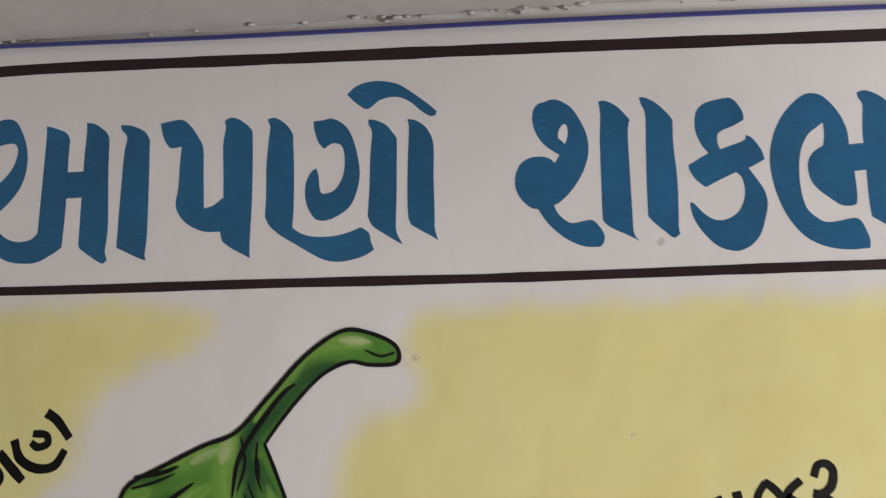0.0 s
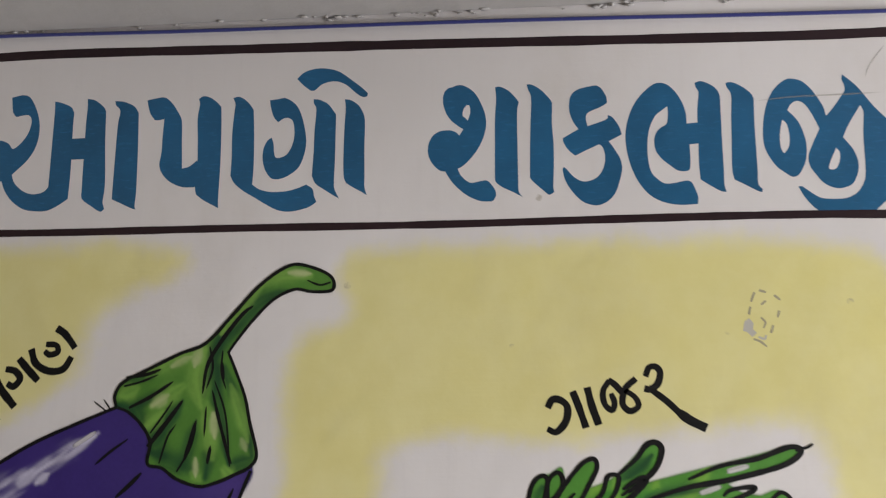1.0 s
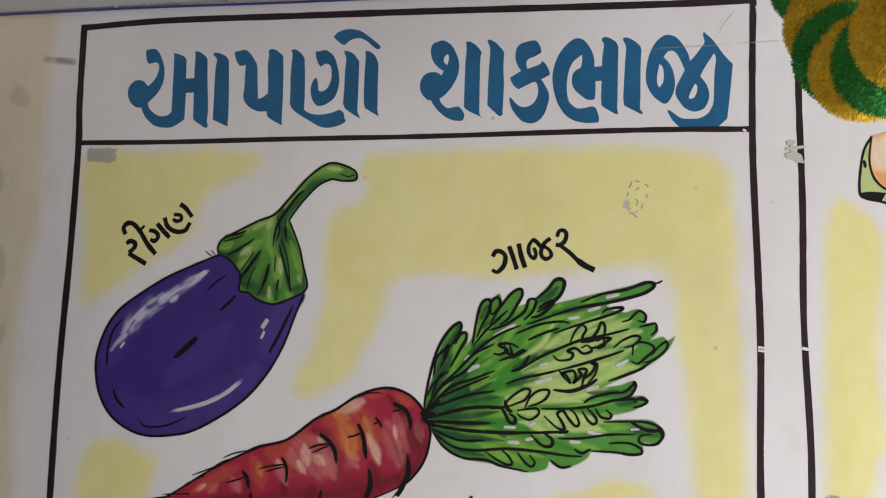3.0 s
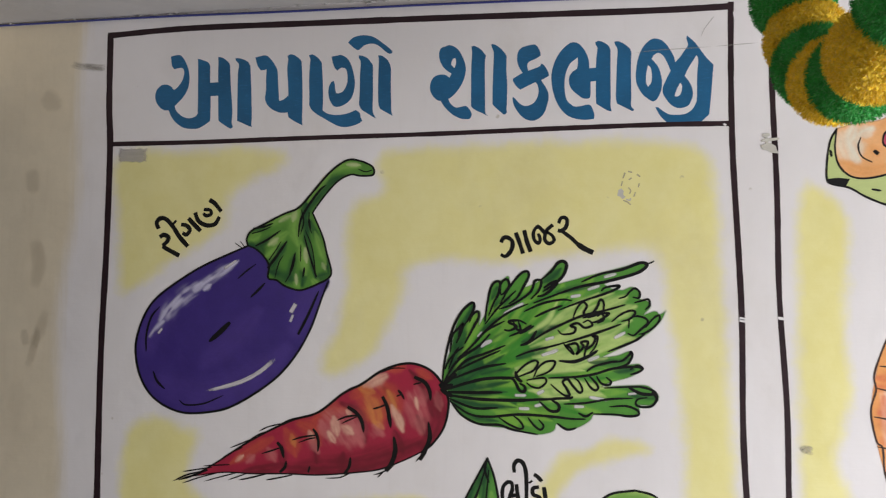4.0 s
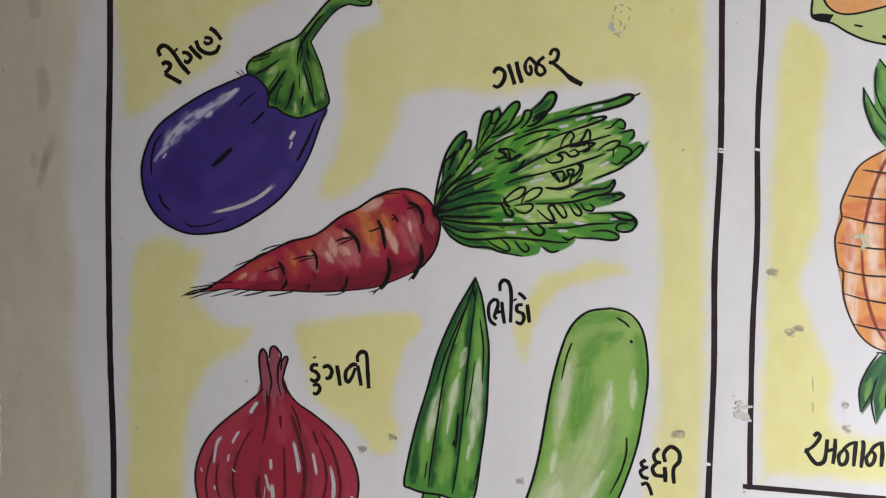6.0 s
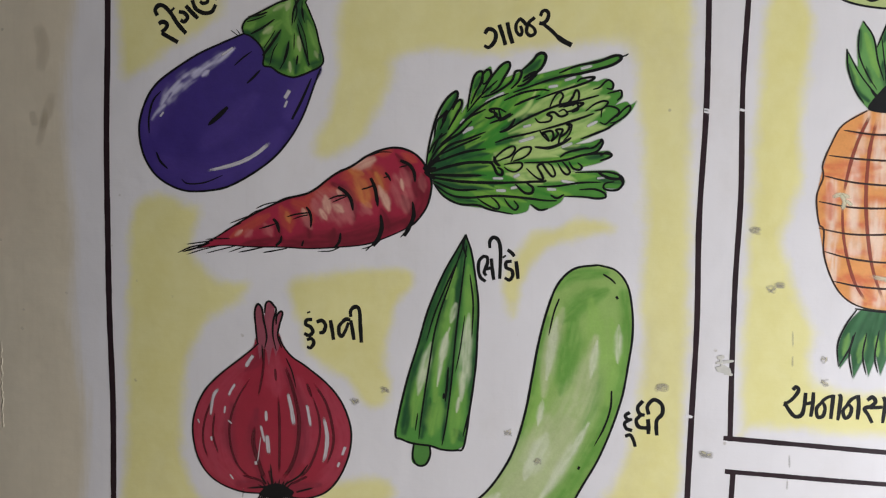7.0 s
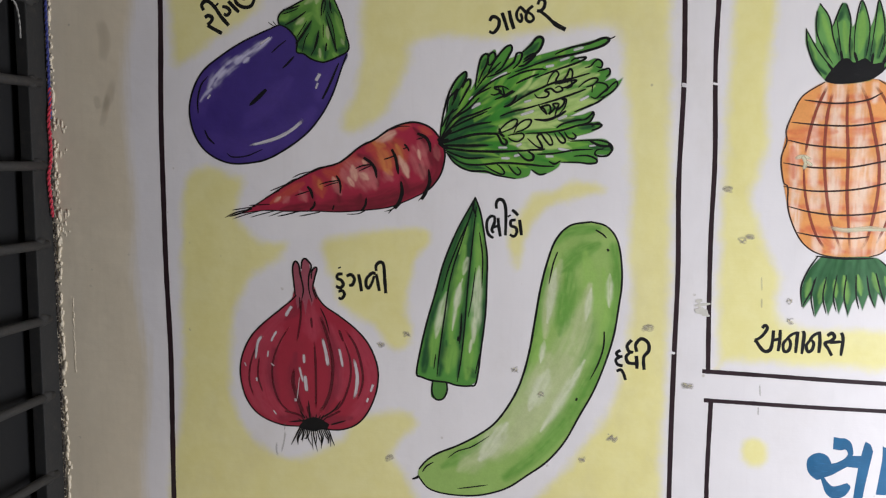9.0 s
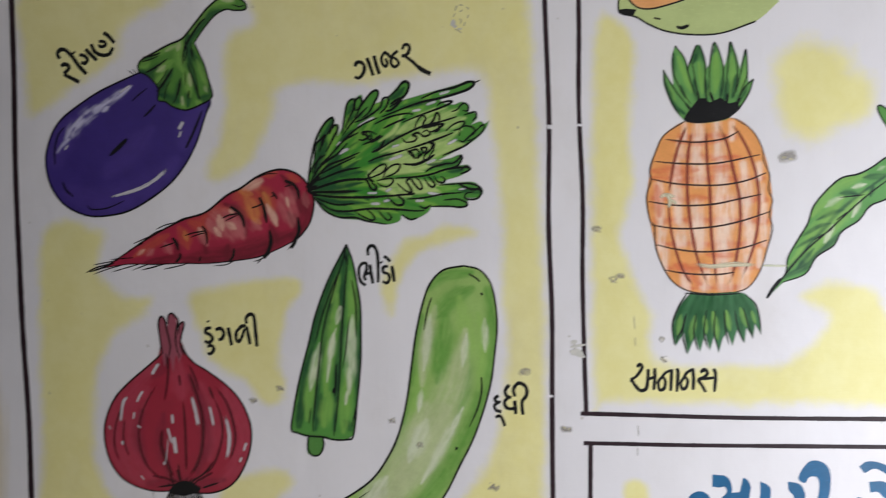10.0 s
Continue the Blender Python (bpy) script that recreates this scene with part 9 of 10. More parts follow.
mark = mural('tape_remnant', 902, 757, 'crinkled pale tape remnant across the border line', 'tape', 'marks and wear on the wall')
c = Coat('patch', mark, 'tape', 8)
c.line(4.6, [(-10.8, -10.8), (-1.6, -12.8)], (1, 0.7))
c.line(3.9, [(-12, -3.5), (11, -7.6)], (0.8, 0.6))
c.fill([(-13.3, 2.3, 1), (-1.1, -1.4, 1), (6.8, 3.1, 1), (9.5, 12.7, 1), (-10, 8.6, 1)])
c.line(3.9, [(-0.7, 9.9), (10.2, 11.9)], (1, 0.7))
c.line(3.1, [(-6.1, -9.4), (-4.1, 1.9)], (1, 0.6))
c.done()

mark = mural('wall_scuff', 933, 571, 'grey-brown scuff in the wall paint', 'scuff', 'marks and wear on the wall')
c = Coat('patch', mark, 'dust', 7.2)
c.line(6.2, [(-9.9, -1.1), (-1.8, -4.3), (8.1, -2.2)], (0.6, 0.4))
c.line(9.6, [(-6.8, 2), (-1.6, -0.4), (8.1, -3.7)], (0.6, 0.4))
c.line(5.8, [(-10, -2.6), (2.3, 2.6), (8.4, 3.3)], (0.6, 0.4))
c.done()
c = Coat('core', mark, 'scar', 7.6)
c.line(2.2, [(-5.3, 2), (-0.9, -2.8)], (0.5, 0.2))
c.line(1.7, [(0.6, -2), (5.3, 1)], (0.5, 0.2))
c.done()

mark = mural('wall_scuff', 968, 641, 'grey-brown scuff in the wall paint', 'scuff', 'marks and wear on the wall')
c = Coat('patch', mark, 'dust', 7.2)
c.line(7.8, [(-5.4, 3.7), (-1.1, 0.5), (8, 1.8)], (0.6, 0.4))
c.line(6.8, [(-8.6, -0.1), (-0.9, 3.6), (8.1, 4.2)], (0.6, 0.4))
c.line(7.0, [(-7.7, 3.8), (0.6, 3.6), (8.1, 4.2)], (0.6, 0.4))
c.done()
c = Coat('core', mark, 'scar', 7.6)
c.line(2.0, [(-4.1, -0.3), (-0.4, -1.1)], (0.5, 0.2))
c.line(1.5, [(1.2, 0.4), (4.9, -1.3)], (0.5, 0.2))
c.done()

mark = mural('wall_scuff', 1031, 742, 'grey-brown scuff in the wall paint', 'scuff', 'marks and wear on the wall')
c = Coat('patch', mark, 'dust', 7.2)
c.line(3.1, [(-5, 3.2), (-2.4, -4.1), (4.6, 1.3)], (0.6, 0.4))
c.line(3.5, [(-4.4, 0), (-0.5, 4.6), (4.3, -4.3)], (0.6, 0.4))
c.line(3.8, [(-5.9, 1.7), (-0.8, -1.7), (4.7, 2.9)], (0.6, 0.4))
c.done()
c = Coat('core', mark, 'scar', 7.6)
c.line(1.2, [(-3, -1.6), (-0.7, 0.7)], (0.5, 0.2))
c.line(0.9, [(1, 3.8), (2.8, -4.2)], (0.5, 0.2))
c.done()

mark = mural('wall_scuff', 1033, 772, 'grey-brown scuff in the wall paint', 'scuff', 'marks and wear on the wall')
c = Coat('patch', mark, 'dust', 7.2)
c.line(3.8, [(-7.1, 2.8), (0.9, -2.3), (6.2, -2.5)], (0.6, 0.4))
c.line(4.2, [(-5.9, -3.6), (1.3, 4.1), (6.6, 5.5)], (0.6, 0.4))
c.line(6.2, [(-3.7, -4.5), (-0.2, 4.9), (6.5, 3.1)], (0.6, 0.4))
c.done()
c = Coat('core', mark, 'scar', 7.6)
c.line(1.6, [(-3.5, -0.5), (-0.3, 3.3)], (0.5, 0.2))
c.line(1.2, [(1.1, 0.9), (4.2, 3.2)], (0.5, 0.2))
c.done()

mark = mural('wall_scuff', 608, 869, 'grey-brown scuff in the wall paint', 'scuff', 'marks and wear on the wall')
c = Coat('patch', mark, 'dust', 7.2)
c.line(4.5, [(-7.6, -0.7), (-1.7, -1), (5.8, 5.4)], (0.6, 0.4))
c.line(4.7, [(-8.4, -4.1), (-1.7, 2.4), (5.7, -2.2)], (0.6, 0.4))
c.line(4.5, [(-7.5, 5.2), (-0.1, -3.6), (5.6, -6.5)], (0.6, 0.4))
c.done()
c = Coat('core', mark, 'scar', 7.6)
c.line(1.5, [(-3.4, -3.5), (-0.9, -2.7)], (0.5, 0.2))
c.line(1.2, [(0.8, 1.4), (3.2, -3.8)], (0.5, 0.2))
c.done()

mark = mural('wall_scuff', 819, 792, 'grey-brown scuff in the wall paint', 'scuff', 'marks and wear on the wall')
c = Coat('patch', mark, 'dust', 7.2)
c.line(6.4, [(-10.6, -1.8), (2, -3.9), (10, -0.1)], (0.6, 0.4))
c.line(10.9, [(-11.1, 5.7), (-0.3, -2.2), (10, -1)], (0.6, 0.4))
c.line(6.4, [(-10.6, -1.8), (1.4, 3.5), (10, -0.1)], (0.6, 0.4))
c.done()
c = Coat('core', mark, 'scar', 7.6)
c.line(2.7, [(-6.7, -3.6), (-1.1, -1.3)], (0.5, 0.2))
c.line(2.0, [(0.5, -2.2), (5.9, -3.3)], (0.5, 0.2))
c.done()

mark = mural('wall_scuff', 882, 880, 'grey-brown scuff in the wall paint', 'scuff', 'marks and wear on the wall')
c = Coat('patch', mark, 'dust', 7.2)
c.line(7.5, [(-8.3, -2.8), (-1.8, 4.3), (10.6, 0.4)], (0.6, 0.4))
c.line(12.2, [(-10.4, 4.8), (1.3, 2.5), (10.7, 2.8)], (0.6, 0.4))
c.line(9.1, [(-11.4, -1.8), (2.2, 4.1), (10.8, 5.3)], (0.6, 0.4))
c.done()
c = Coat('core', mark, 'scar', 7.6)
c.line(2.6, [(-5.9, -1.3), (-0.3, 1.8)], (0.5, 0.2))
c.line(2.0, [(1.3, 3.3), (6.7, 1.4)], (0.5, 0.2))
c.done()

mark = mural('wall_scuff', 1221, 466, 'grey-brown scuff in the wall paint', 'scuff', 'marks and wear on the wall')
c = Coat('patch', mark, 'dust', 7.2)
c.line(15.5, [(-14.2, 1.4), (0.8, -2.5), (14.2, 6.4)], (0.6, 0.4))
c.line(16.7, [(-16.7, 4.7), (2.5, 1.8), (14.2, -5.6)], (0.6, 0.4))
c.line(16.2, [(-15.9, 4.7), (0.9, -4.2), (14.2, -3.9)], (0.6, 0.4))
c.done()
c = Coat('core', mark, 'scar', 7.6)
c.line(3.7, [(-8.3, 0.6), (-1.7, 0.8)], (0.5, 0.2))
c.line(2.8, [(1.7, 2.6), (8.3, 4.5)], (0.5, 0.2))
c.done()

mark = mural('wall_scuff', 763, 973, 'grey-brown scuff in the wall paint', 'scuff', 'marks and wear on the wall')
c = Coat('patch', mark, 'dust', 7.2)
c.line(3.9, [(-8.3, 4.7), (-3, 4.7), (5.3, -5.3)], (0.6, 0.4))
c.line(5.8, [(-3.9, 4.7), (-0.3, 4.7), (5.2, -4.4)], (0.6, 0.4))
c.line(5.4, [(-6.5, 4.7), (1.6, 0.1), (5.2, 0.1)], (0.6, 0.4))
c.done()
c = Coat('core', mark, 'scar', 7.6)
c.line(1.4, [(-3.7, -4.4), (-1, -4.4)], (0.5, 0.2))
c.line(1.1, [(0.7, 1), (3.4, 0.1)], (0.5, 0.2))
c.done()

mark = mural('wall_scuff', 770, 975, 'grey-brown scuff in the wall paint', 'scuff', 'marks and wear on the wall')
c = Coat('patch', mark, 'dust', 7.2)
c.line(6.3, [(-4.7, -2.7), (-0.5, 3), (5.9, 0)], (0.6, 0.4))
c.line(3.4, [(-3.7, 4), (-1.3, 1.3), (5.9, -1.7)], (0.6, 0.4))
c.line(6.1, [(-6.3, -1.8), (0.4, 5.5), (5.8, -5.1)], (0.6, 0.4))
c.done()
c = Coat('core', mark, 'scar', 7.6)
c.line(1.5, [(-3.1, -2.8), (-0.5, 1.3)], (0.5, 0.2))
c.line(1.1, [(1.2, 4.6), (3.5, 0.2)], (0.5, 0.2))
c.done()

mark = mural('wall_scuff', 650, 907, 'grey-brown scuff in the wall paint', 'scuff', 'marks and wear on the wall')
c = Coat('patch', mark, 'dust', 7.2)
c.line(5.0, [(-4, 3.2), (-2.3, 4.9), (5.8, -4.1)], (0.6, 0.4))
c.line(4.5, [(-4.1, -0.2), (1.7, -3), (6, 5.3)], (0.6, 0.4))
c.line(4.1, [(-7.3, 0.9), (-0.7, 1.4), (6, 5.3)], (0.6, 0.4))
c.done()
c = Coat('core', mark, 'scar', 7.6)
c.line(1.5, [(-3.2, 2.3), (-0.8, -3.7)], (0.5, 0.2))
c.line(1.2, [(0.9, -1.3), (3.4, 1.1)], (0.5, 0.2))
c.done()

mark = mural('wall_scuff', 426, 816, 'grey-brown scuff in the wall paint', 'scuff', 'marks and wear on the wall')
c = Coat('patch', mark, 'dust', 7.2)
c.line(6.9, [(-7.2, -0.1), (-2.9, -2.9), (7.4, 4.4)], (0.6, 0.4))
c.line(6.3, [(-6.3, 5), (0.6, 1.2), (7.4, 1)], (0.6, 0.4))
c.line(6.1, [(-6.3, -0.2), (1.4, -2.2), (7.4, 4.4)], (0.6, 0.4))
c.done()
c = Coat('core', mark, 'scar', 7.6)
c.line(2.0, [(-4.6, 2.3), (-1.2, 0.5)], (0.5, 0.2))
c.line(1.5, [(0.5, -1.3), (4, -4.1)], (0.5, 0.2))
c.done()

mark = mural('wall_scuff', 397, 1032, 'grey-brown scuff in the wall paint', 'scuff', 'marks and wear on the wall')
c = Coat('patch', mark, 'dust', 7.2)
c.line(7.4, [(-8.1, 2.3), (-2.1, -4.9), (6.8, -6.4)], (0.6, 0.4))
c.line(7.5, [(-9.1, 5.3), (-1.2, 0.9), (6.7, -2.5)], (0.6, 0.4))
c.line(6.7, [(-9, -0.6), (2.8, -4.2), (6.7, 1.5)], (0.6, 0.4))
c.done()
c = Coat('core', mark, 'scar', 7.6)
c.line(1.8, [(-4.1, -1.9), (-1.1, -2)], (0.5, 0.2))
c.line(1.4, [(0.9, -6.1), (3.8, -6.2)], (0.5, 0.2))
c.done()

mark = mural('wall_scuff', 718, 1012, 'grey-brown scuff in the wall paint', 'scuff', 'marks and wear on the wall')
c = Coat('patch', mark, 'dust', 7.2)
c.line(7.4, [(-4.7, 4.1), (1.6, 4.7), (6.1, -5)], (0.6, 0.4))
c.line(6.0, [(-6.5, 1.3), (2.5, 2.7), (6.2, 6.3)], (0.6, 0.4))
c.line(4.3, [(-5.6, 2.2), (0.7, 0.9), (6.2, 4.4)], (0.6, 0.4))
c.done()
c = Coat('core', mark, 'scar', 7.6)
c.line(1.7, [(-3.8, -1.6), (-1.1, 3.9)], (0.5, 0.2))
c.line(1.3, [(0.7, -1), (3.4, 0.8)], (0.5, 0.2))
c.done()

mark = mural('wall_scuff', 383, 835, 'grey-brown scuff in the wall paint', 'scuff', 'marks and wear on the wall')
c = Coat('patch', mark, 'dust', 7.2)
c.line(7.9, [(-6.5, -1.8), (-2.2, -2), (6.5, 1.1)], (0.6, 0.4))
c.line(8.3, [(-5.7, -0.9), (-1.3, 3.2), (6.5, -3.2)], (0.6, 0.4))
c.line(5.9, [(-10, -3.4), (-0.5, 1.4), (6.5, 1.1)], (0.6, 0.4))
c.done()
c = Coat('core', mark, 'scar', 7.6)
c.line(1.8, [(-4.8, -1), (-1.3, 4.1)], (0.5, 0.2))
c.line(1.4, [(0.4, 0.5), (3.9, -4)], (0.5, 0.2))
c.done()

mark = mural('wall_scuff', 957, 649, 'grey-brown scuff in the wall paint', 'scuff', 'marks and wear on the wall')
c = Coat('patch', mark, 'dust', 7.2)
c.line(4.4, [(-4.5, 4.8), (2.5, 0.5), (6.9, -2.9)], (0.6, 0.4))
c.line(4.5, [(-7.8, -3.1), (2.5, 4), (6.8, 3.2)], (0.6, 0.4))
c.line(4.8, [(-8.7, -2.3), (2.5, -3.9), (6.8, 4.1)], (0.6, 0.4))
c.done()
c = Coat('core', mark, 'scar', 7.6)
c.line(1.8, [(-4.4, 1.3), (-1, -0.4)], (0.5, 0.2))
c.line(1.4, [(0.7, 4.9), (4.3, -2.9)], (0.5, 0.2))
c.done()

mark = mural('paint_drip', 204, 1012, 'grey watery paint drips below the onion', 'drip', 'marks and wear on the wall')
c = Coat('patch', mark, 'dust', 2)
c.line(4.6, [(8, -20), (5, 0), (-0.7, 22.1)], (0.8, 0.5))
c.line(4.6, [(-7.8, 0.8), (-8.9, 14.5), (-6.3, 28)], (0.5, 0.5))
c.line(2.7, [(8.1, -34.4), (6.1, -18.1)])
c.done()

mark = mural('wall_scratch', 1141, 630, 'pale chipped scratch across the pineapple', 'scratch', 'marks and wear on the wall')
c = Coat('patch', mark, 'b_cream', 6)
c.line(10.0, [(-61, -3.9), (-33.8, 0.9), (0.1, -2.1), (38.1, 0.3)], (0.5, 0.2))
c.line(4.4, [(38.1, 0.3), (84.4, 1.9)], (0.5, 0.1))
c.line(7.8, [(-113, -106.6), (-101, -110.7), (-87.4, -106.1)], (0.6, 0.4))
c.line(7.8, [(-102.7, -113.3), (-96, -101.1), (-99.5, -89)], (0.6, 0.4))
c.line(6.7, [(-95.9, -104.5), (-85.8, -95.6)], (0.6, 0.3))
c.done()

mark = mural('wall_crack', 831, 32, 'fine hairline crack and pencil line in the title band', 'crack', 'marks and wear on the wall')
c = Coat('patch', mark, 'dust', 3)
c.line(1.8, [(10.8, -15.5), (0.2, -2.6), (-5.1, 5.6), (-8.1, 14.2)], (0.5, 0.3))
c.line(1.8, [(-98.4, 30.1), (-66.9, 27.4), (-31.4, 26.9), (7.3, 26.1)], (0.2, 0.5))
c.line(1.7, [(7.3, 26.1), (38.7, 25), (64.7, 24.1)], (0.5, 0.1))
c.done()

mark = mural('paint_chip', 458, 6, 'white chip in the border line', 'chip', 'marks and wear on the wall')
c = Coat('patch', mark, 'white', 3.4)
c.fill([(-4.8, -3.7, 1), (1.1, -1.3, 1), (6, 3.1, 1), (-0.8, 2.2, 1)])
c.done()

mark = mural('paint_chip', 867, 10, "white chips at the border's corner", 'chip', 'marks and wear on the wall')
c = Coat('patch', mark, 'white', 3.8)
c.fill([(-3, 4.1, 1), (1.3, 1.7, 1), (3, 11, 1), (-1.9, 12.2, 1)])
c.line(2.4, [(-19.4, 150.3), (-15.9, 152.3)], (1, 1))
c.done()

mark = mural('paint_chip', 863, 409, 'white chip in the border line', 'chip', 'marks and wear on the wall')
c = Coat('patch', mark, 'white', 3.8)
c.line(3.6, [(-3.9, -0.4), (3.2, 1)], (1, 0.6))
c.done()

mark = mural('paint_chip', 909, 409, 'white chip in the border line', 'chip', 'marks and wear on the wall')
c = Coat('patch', mark, 'white', 3.8)
c.line(3.5, [(-3.6, -0.5), (3.4, 0.9)], (1, 0.6))
c.done()

mark = mural('paint_chip', 863, 412, 'white chip in the border line', 'chip', 'marks and wear on the wall')
c = Coat('patch', mark, 'white', 3.8)
c.line(3.8, [(-3.8, -1), (3.8, 0.6)], (1, 0.6))
c.done()

mark = mural('paint_chip', 857, 830, 'white chip in the border line', 'chip', 'marks and wear on the wall')
c = Coat('patch', mark, 'white', 3.8)
c.line(4.3, [(-4.2, -0.5), (4.5, 1.1)], (1, 0.6))
c.done()

mark = mural('wall_smudge', -92, 103, 'brownish hand smudges on the cream strip', 'smudge', 'marks and wear on the wall')
c = Coat('patch', mark, 'soot', 1)
c.line(35.1, [(-13.8, -25.2), (4.1, -12.2), (4.6, 4.4)], (0.5, 0.5))
c.line(15.5, [(-5.5, 310.4), (-12.9, 346.6), (-22.4, 370.7)], (0.4, 0.3))
c.line(26.2, [(-25.1, 82.1), (-20.3, 123.3)], (0.5, 0.4))
c.done()

mark = mural('wall_smudge', -116, 431, 'brownish scrape on the cream strip', 'smudge', 'marks and wear on the wall')
c = Coat('patch', mark, 'soot', 1)
c.line(21.4, [(30.1, -42.9), (19.9, -9.2), (5.8, 17.8)], (0.3, 0.6))
c.line(15.1, [(-4.6, -14.6), (-0.4, 11.8)], (0.4, 0.4))
c.line(27.8, [(7, -144.8), (15.9, -106), (8.7, -67.7)], (0.4, 0.4))
c.line(4.3, [(44.5, 260.1), (48.7, 263.1)], (1, 1))
c.line(5.5, [(-26.8, 288.3), (-22.5, 291.2)], (1, 1))
c.line(5.5, [(-30.4, 316.7), (-25.1, 321.7)], (1, 1))
c.done()

mark = mural('grey_line', 991, 791, 'thin dashed grey line of grime', 'grime', 'marks and wear on the wall')
c = Coat('patch', mark, 'dust', 3.6)
c.line(3.3, [(-3.1, -88.3), (-1.7, -62.1)], (0.6, 0.4))
c.line(3.3, [(-1.5, -53.3), (-1, -35.7)], (0.6, 0.4))
c.line(3.3, [(1, 84), (2.3, 104.6)], (0.6, 0.4))
c.line(3.3, [(0.2, 119.9), (0.5, 135.2)], (0.6, 0.4))
c.done()


# ---------------------------------------------------------------- corner window
def window_grille():
    """Flat iron frame with round bars let into it, backed by added black boards."""
    root = tagged(new("window_grille"), "dark iron window grille with horizontal round bars", "window grille")
    root.location = (CORNER_X - 0.02, 0.47, 0.72)
    y0, y1, z0, z1, x = -0.72, 0.4965, 0.721, 1.929, CORNER_X - 0.009

    def rail(name, lo, hi):
        bm = bmesh.new()
        bm_box(bm, lo, hi, 0.002)
        for v in bm.verts:
            v.co -= root.location
        part(name, bm, M_IRON, root)

    rail("stile", (x - 0.012, y1 - 0.050, z0), (x + 0.010, y1, z1))
    rail("stile", (x - 0.012, y0, z0), (x + 0.010, y0 + 0.050, z1))
    rail("rail", (x - 0.012, y0 + 0.0505, z0), (x + 0.010, y1 - 0.0505, z0 + 0.05))
    rail("rail", (x - 0.012, y0 + 0.0505, z1 - 0.05), (x + 0.010, y1 - 0.0505, z1))
    for z in (0.891, 1.037, 1.174, 1.307, 1.443, 1.583, 1.720):
        bm = bmesh.new()
        pts = [(x + 0.008 + 0.0015 * math.sin(k * 1.7 + z * 9), y0 + 0.04 + k * (y1 - 0.06 - y0) / 12, z + 0.002 * math.sin(k * 0.9 + z * 5)) for k in range(13)]
        tube(bm, pts, 0.0085, 8)
        r = bmesh.ops.create_icosphere(bm, subdivisions=2, radius=0.013)
        for v in r["verts"]:
            v.co = Vector((v.co.x * 0.6, v.co.y * 1.3, v.co.z)) * (1 + 0.25 * noise.noise(v.co * 90 + Vector((z, 0, 0)))) + Vector((x + 0.008, y1 - 0.040, z))
        for v in bm.verts:
            v.co -= root.location
        part("bar", bm, M_BAR, root, smooth=True)
    return root


window_grille()
# Black boards added behind the bars for the dark opening; they block outside light.
shutter = tagged(new("window_backing"), "black boards added behind the window grille for its dark opening", "shutter")
shutter.location = (CORNER_X - 0.052, -0.11, 0.721)
for k in range(9):
    bm = bmesh.new()
    y = -0.719 + k * 0.1351
    bm_box(bm, (-0.015, y + 0.11, 0.0), (0.015, y + 0.11 + 0.1341, 1.207), 0.002)
    part("board", bm, M_BACKING, shutter)


def yarn(name, colour, rough=0.9):
    m, nt, b = node_mat(name)
    n = noise_tex(nt, world_pos(nt), 700.0, 2.0)
    oi = nt.nodes.new("ShaderNodeNewGeometry")
    c = mixc(nt, oi.outputs["Random Per Island"], [v * 0.72 for v in colour], [min(1, v * 1.22) for v in colour])
    c = mixc(nt, span(nt, n, 0.4, 0.8, 0, 0.4), c, [v * 0.7 for v in colour])
    nt.links.new(c, b.inputs["Base Color"])
    b.inputs["Roughness"].default_value = rough
    b.inputs["Sheen Weight"].default_value = 0.35
    return m


def wool(name, colour):
    m, nt, b = node_mat(name)
    n = noise_tex(nt, coords(nt), 260.0, 3.0)
    n2 = noise_tex(nt, coords(nt), 70.0, 3.0)
    c = mixc(nt, span(nt, n, 0.3, 0.7), [v * 0.8 for v in colour], [min(1, v * 1.12) for v in colour])
    c = mixc(nt, span(nt, n2, 0.4, 0.75, 0, 0.35), c, [v * 0.72 for v in colour])
    nt.links.new(c, b.inputs["Base Color"])
    b.inputs["Roughness"].default_value = 0.9
    b.inputs["Sheen Weight"].default_value = 0.3
    b.inputs["Subsurface Weight"].default_value = 0.25
    b.inputs["Subsurface Radius"].default_value = (0.004, 0.004, 0.002)
    return m


M_BLUE_CORD = yarn("blue_twine", (0.022, 0.030, 0.20))
M_RED_CORD = yarn("red_thread", (0.55, 0.02, 0.05))
M_WHITE_CORD = yarn("white_thread", (0.24, 0.235, 0.22))
M_GREEN_WOOL = wool("green_wool", (0.018, 0.350, 0.055))
M_YELLOW_WOOL = wool("yellow_wool", (0.860, 0.600, 0.030))


def cord(name, pts, radius, material, label, category="cord", twist=0.0):
    line = smooth_line(pts, 10)
    bm = bmesh.new()
    if twist:
        step = 0.0025
        d = np.concatenate([[0], np.cumsum(np.linalg.norm(np.diff(line, axis=0), axis=1))])
        n = max(8, int(d[-1] / step))
        s = np.linspace(0, d[-1], n)
        fine = np.stack([np.interp(s, d, line[:, i]) for i in range(3)], 1)
        up = Vector(fine[-1] - fine[0]).normalized().to_track_quat("Z", "Y")
        for ph in (0.0, math.pi):
            strand = [Vector(p) + up @ Vector((twist * math.cos(v / 0.0032 + ph), twist * math.sin(v / 0.0032 + ph), 0)) for p, v in zip(fine, s)]
            tube(bm, strand, radius, 5)
    else:
        tube(bm, line, radius, 6)
    return tagged(part(name, bm, material, smooth=True), label, category)


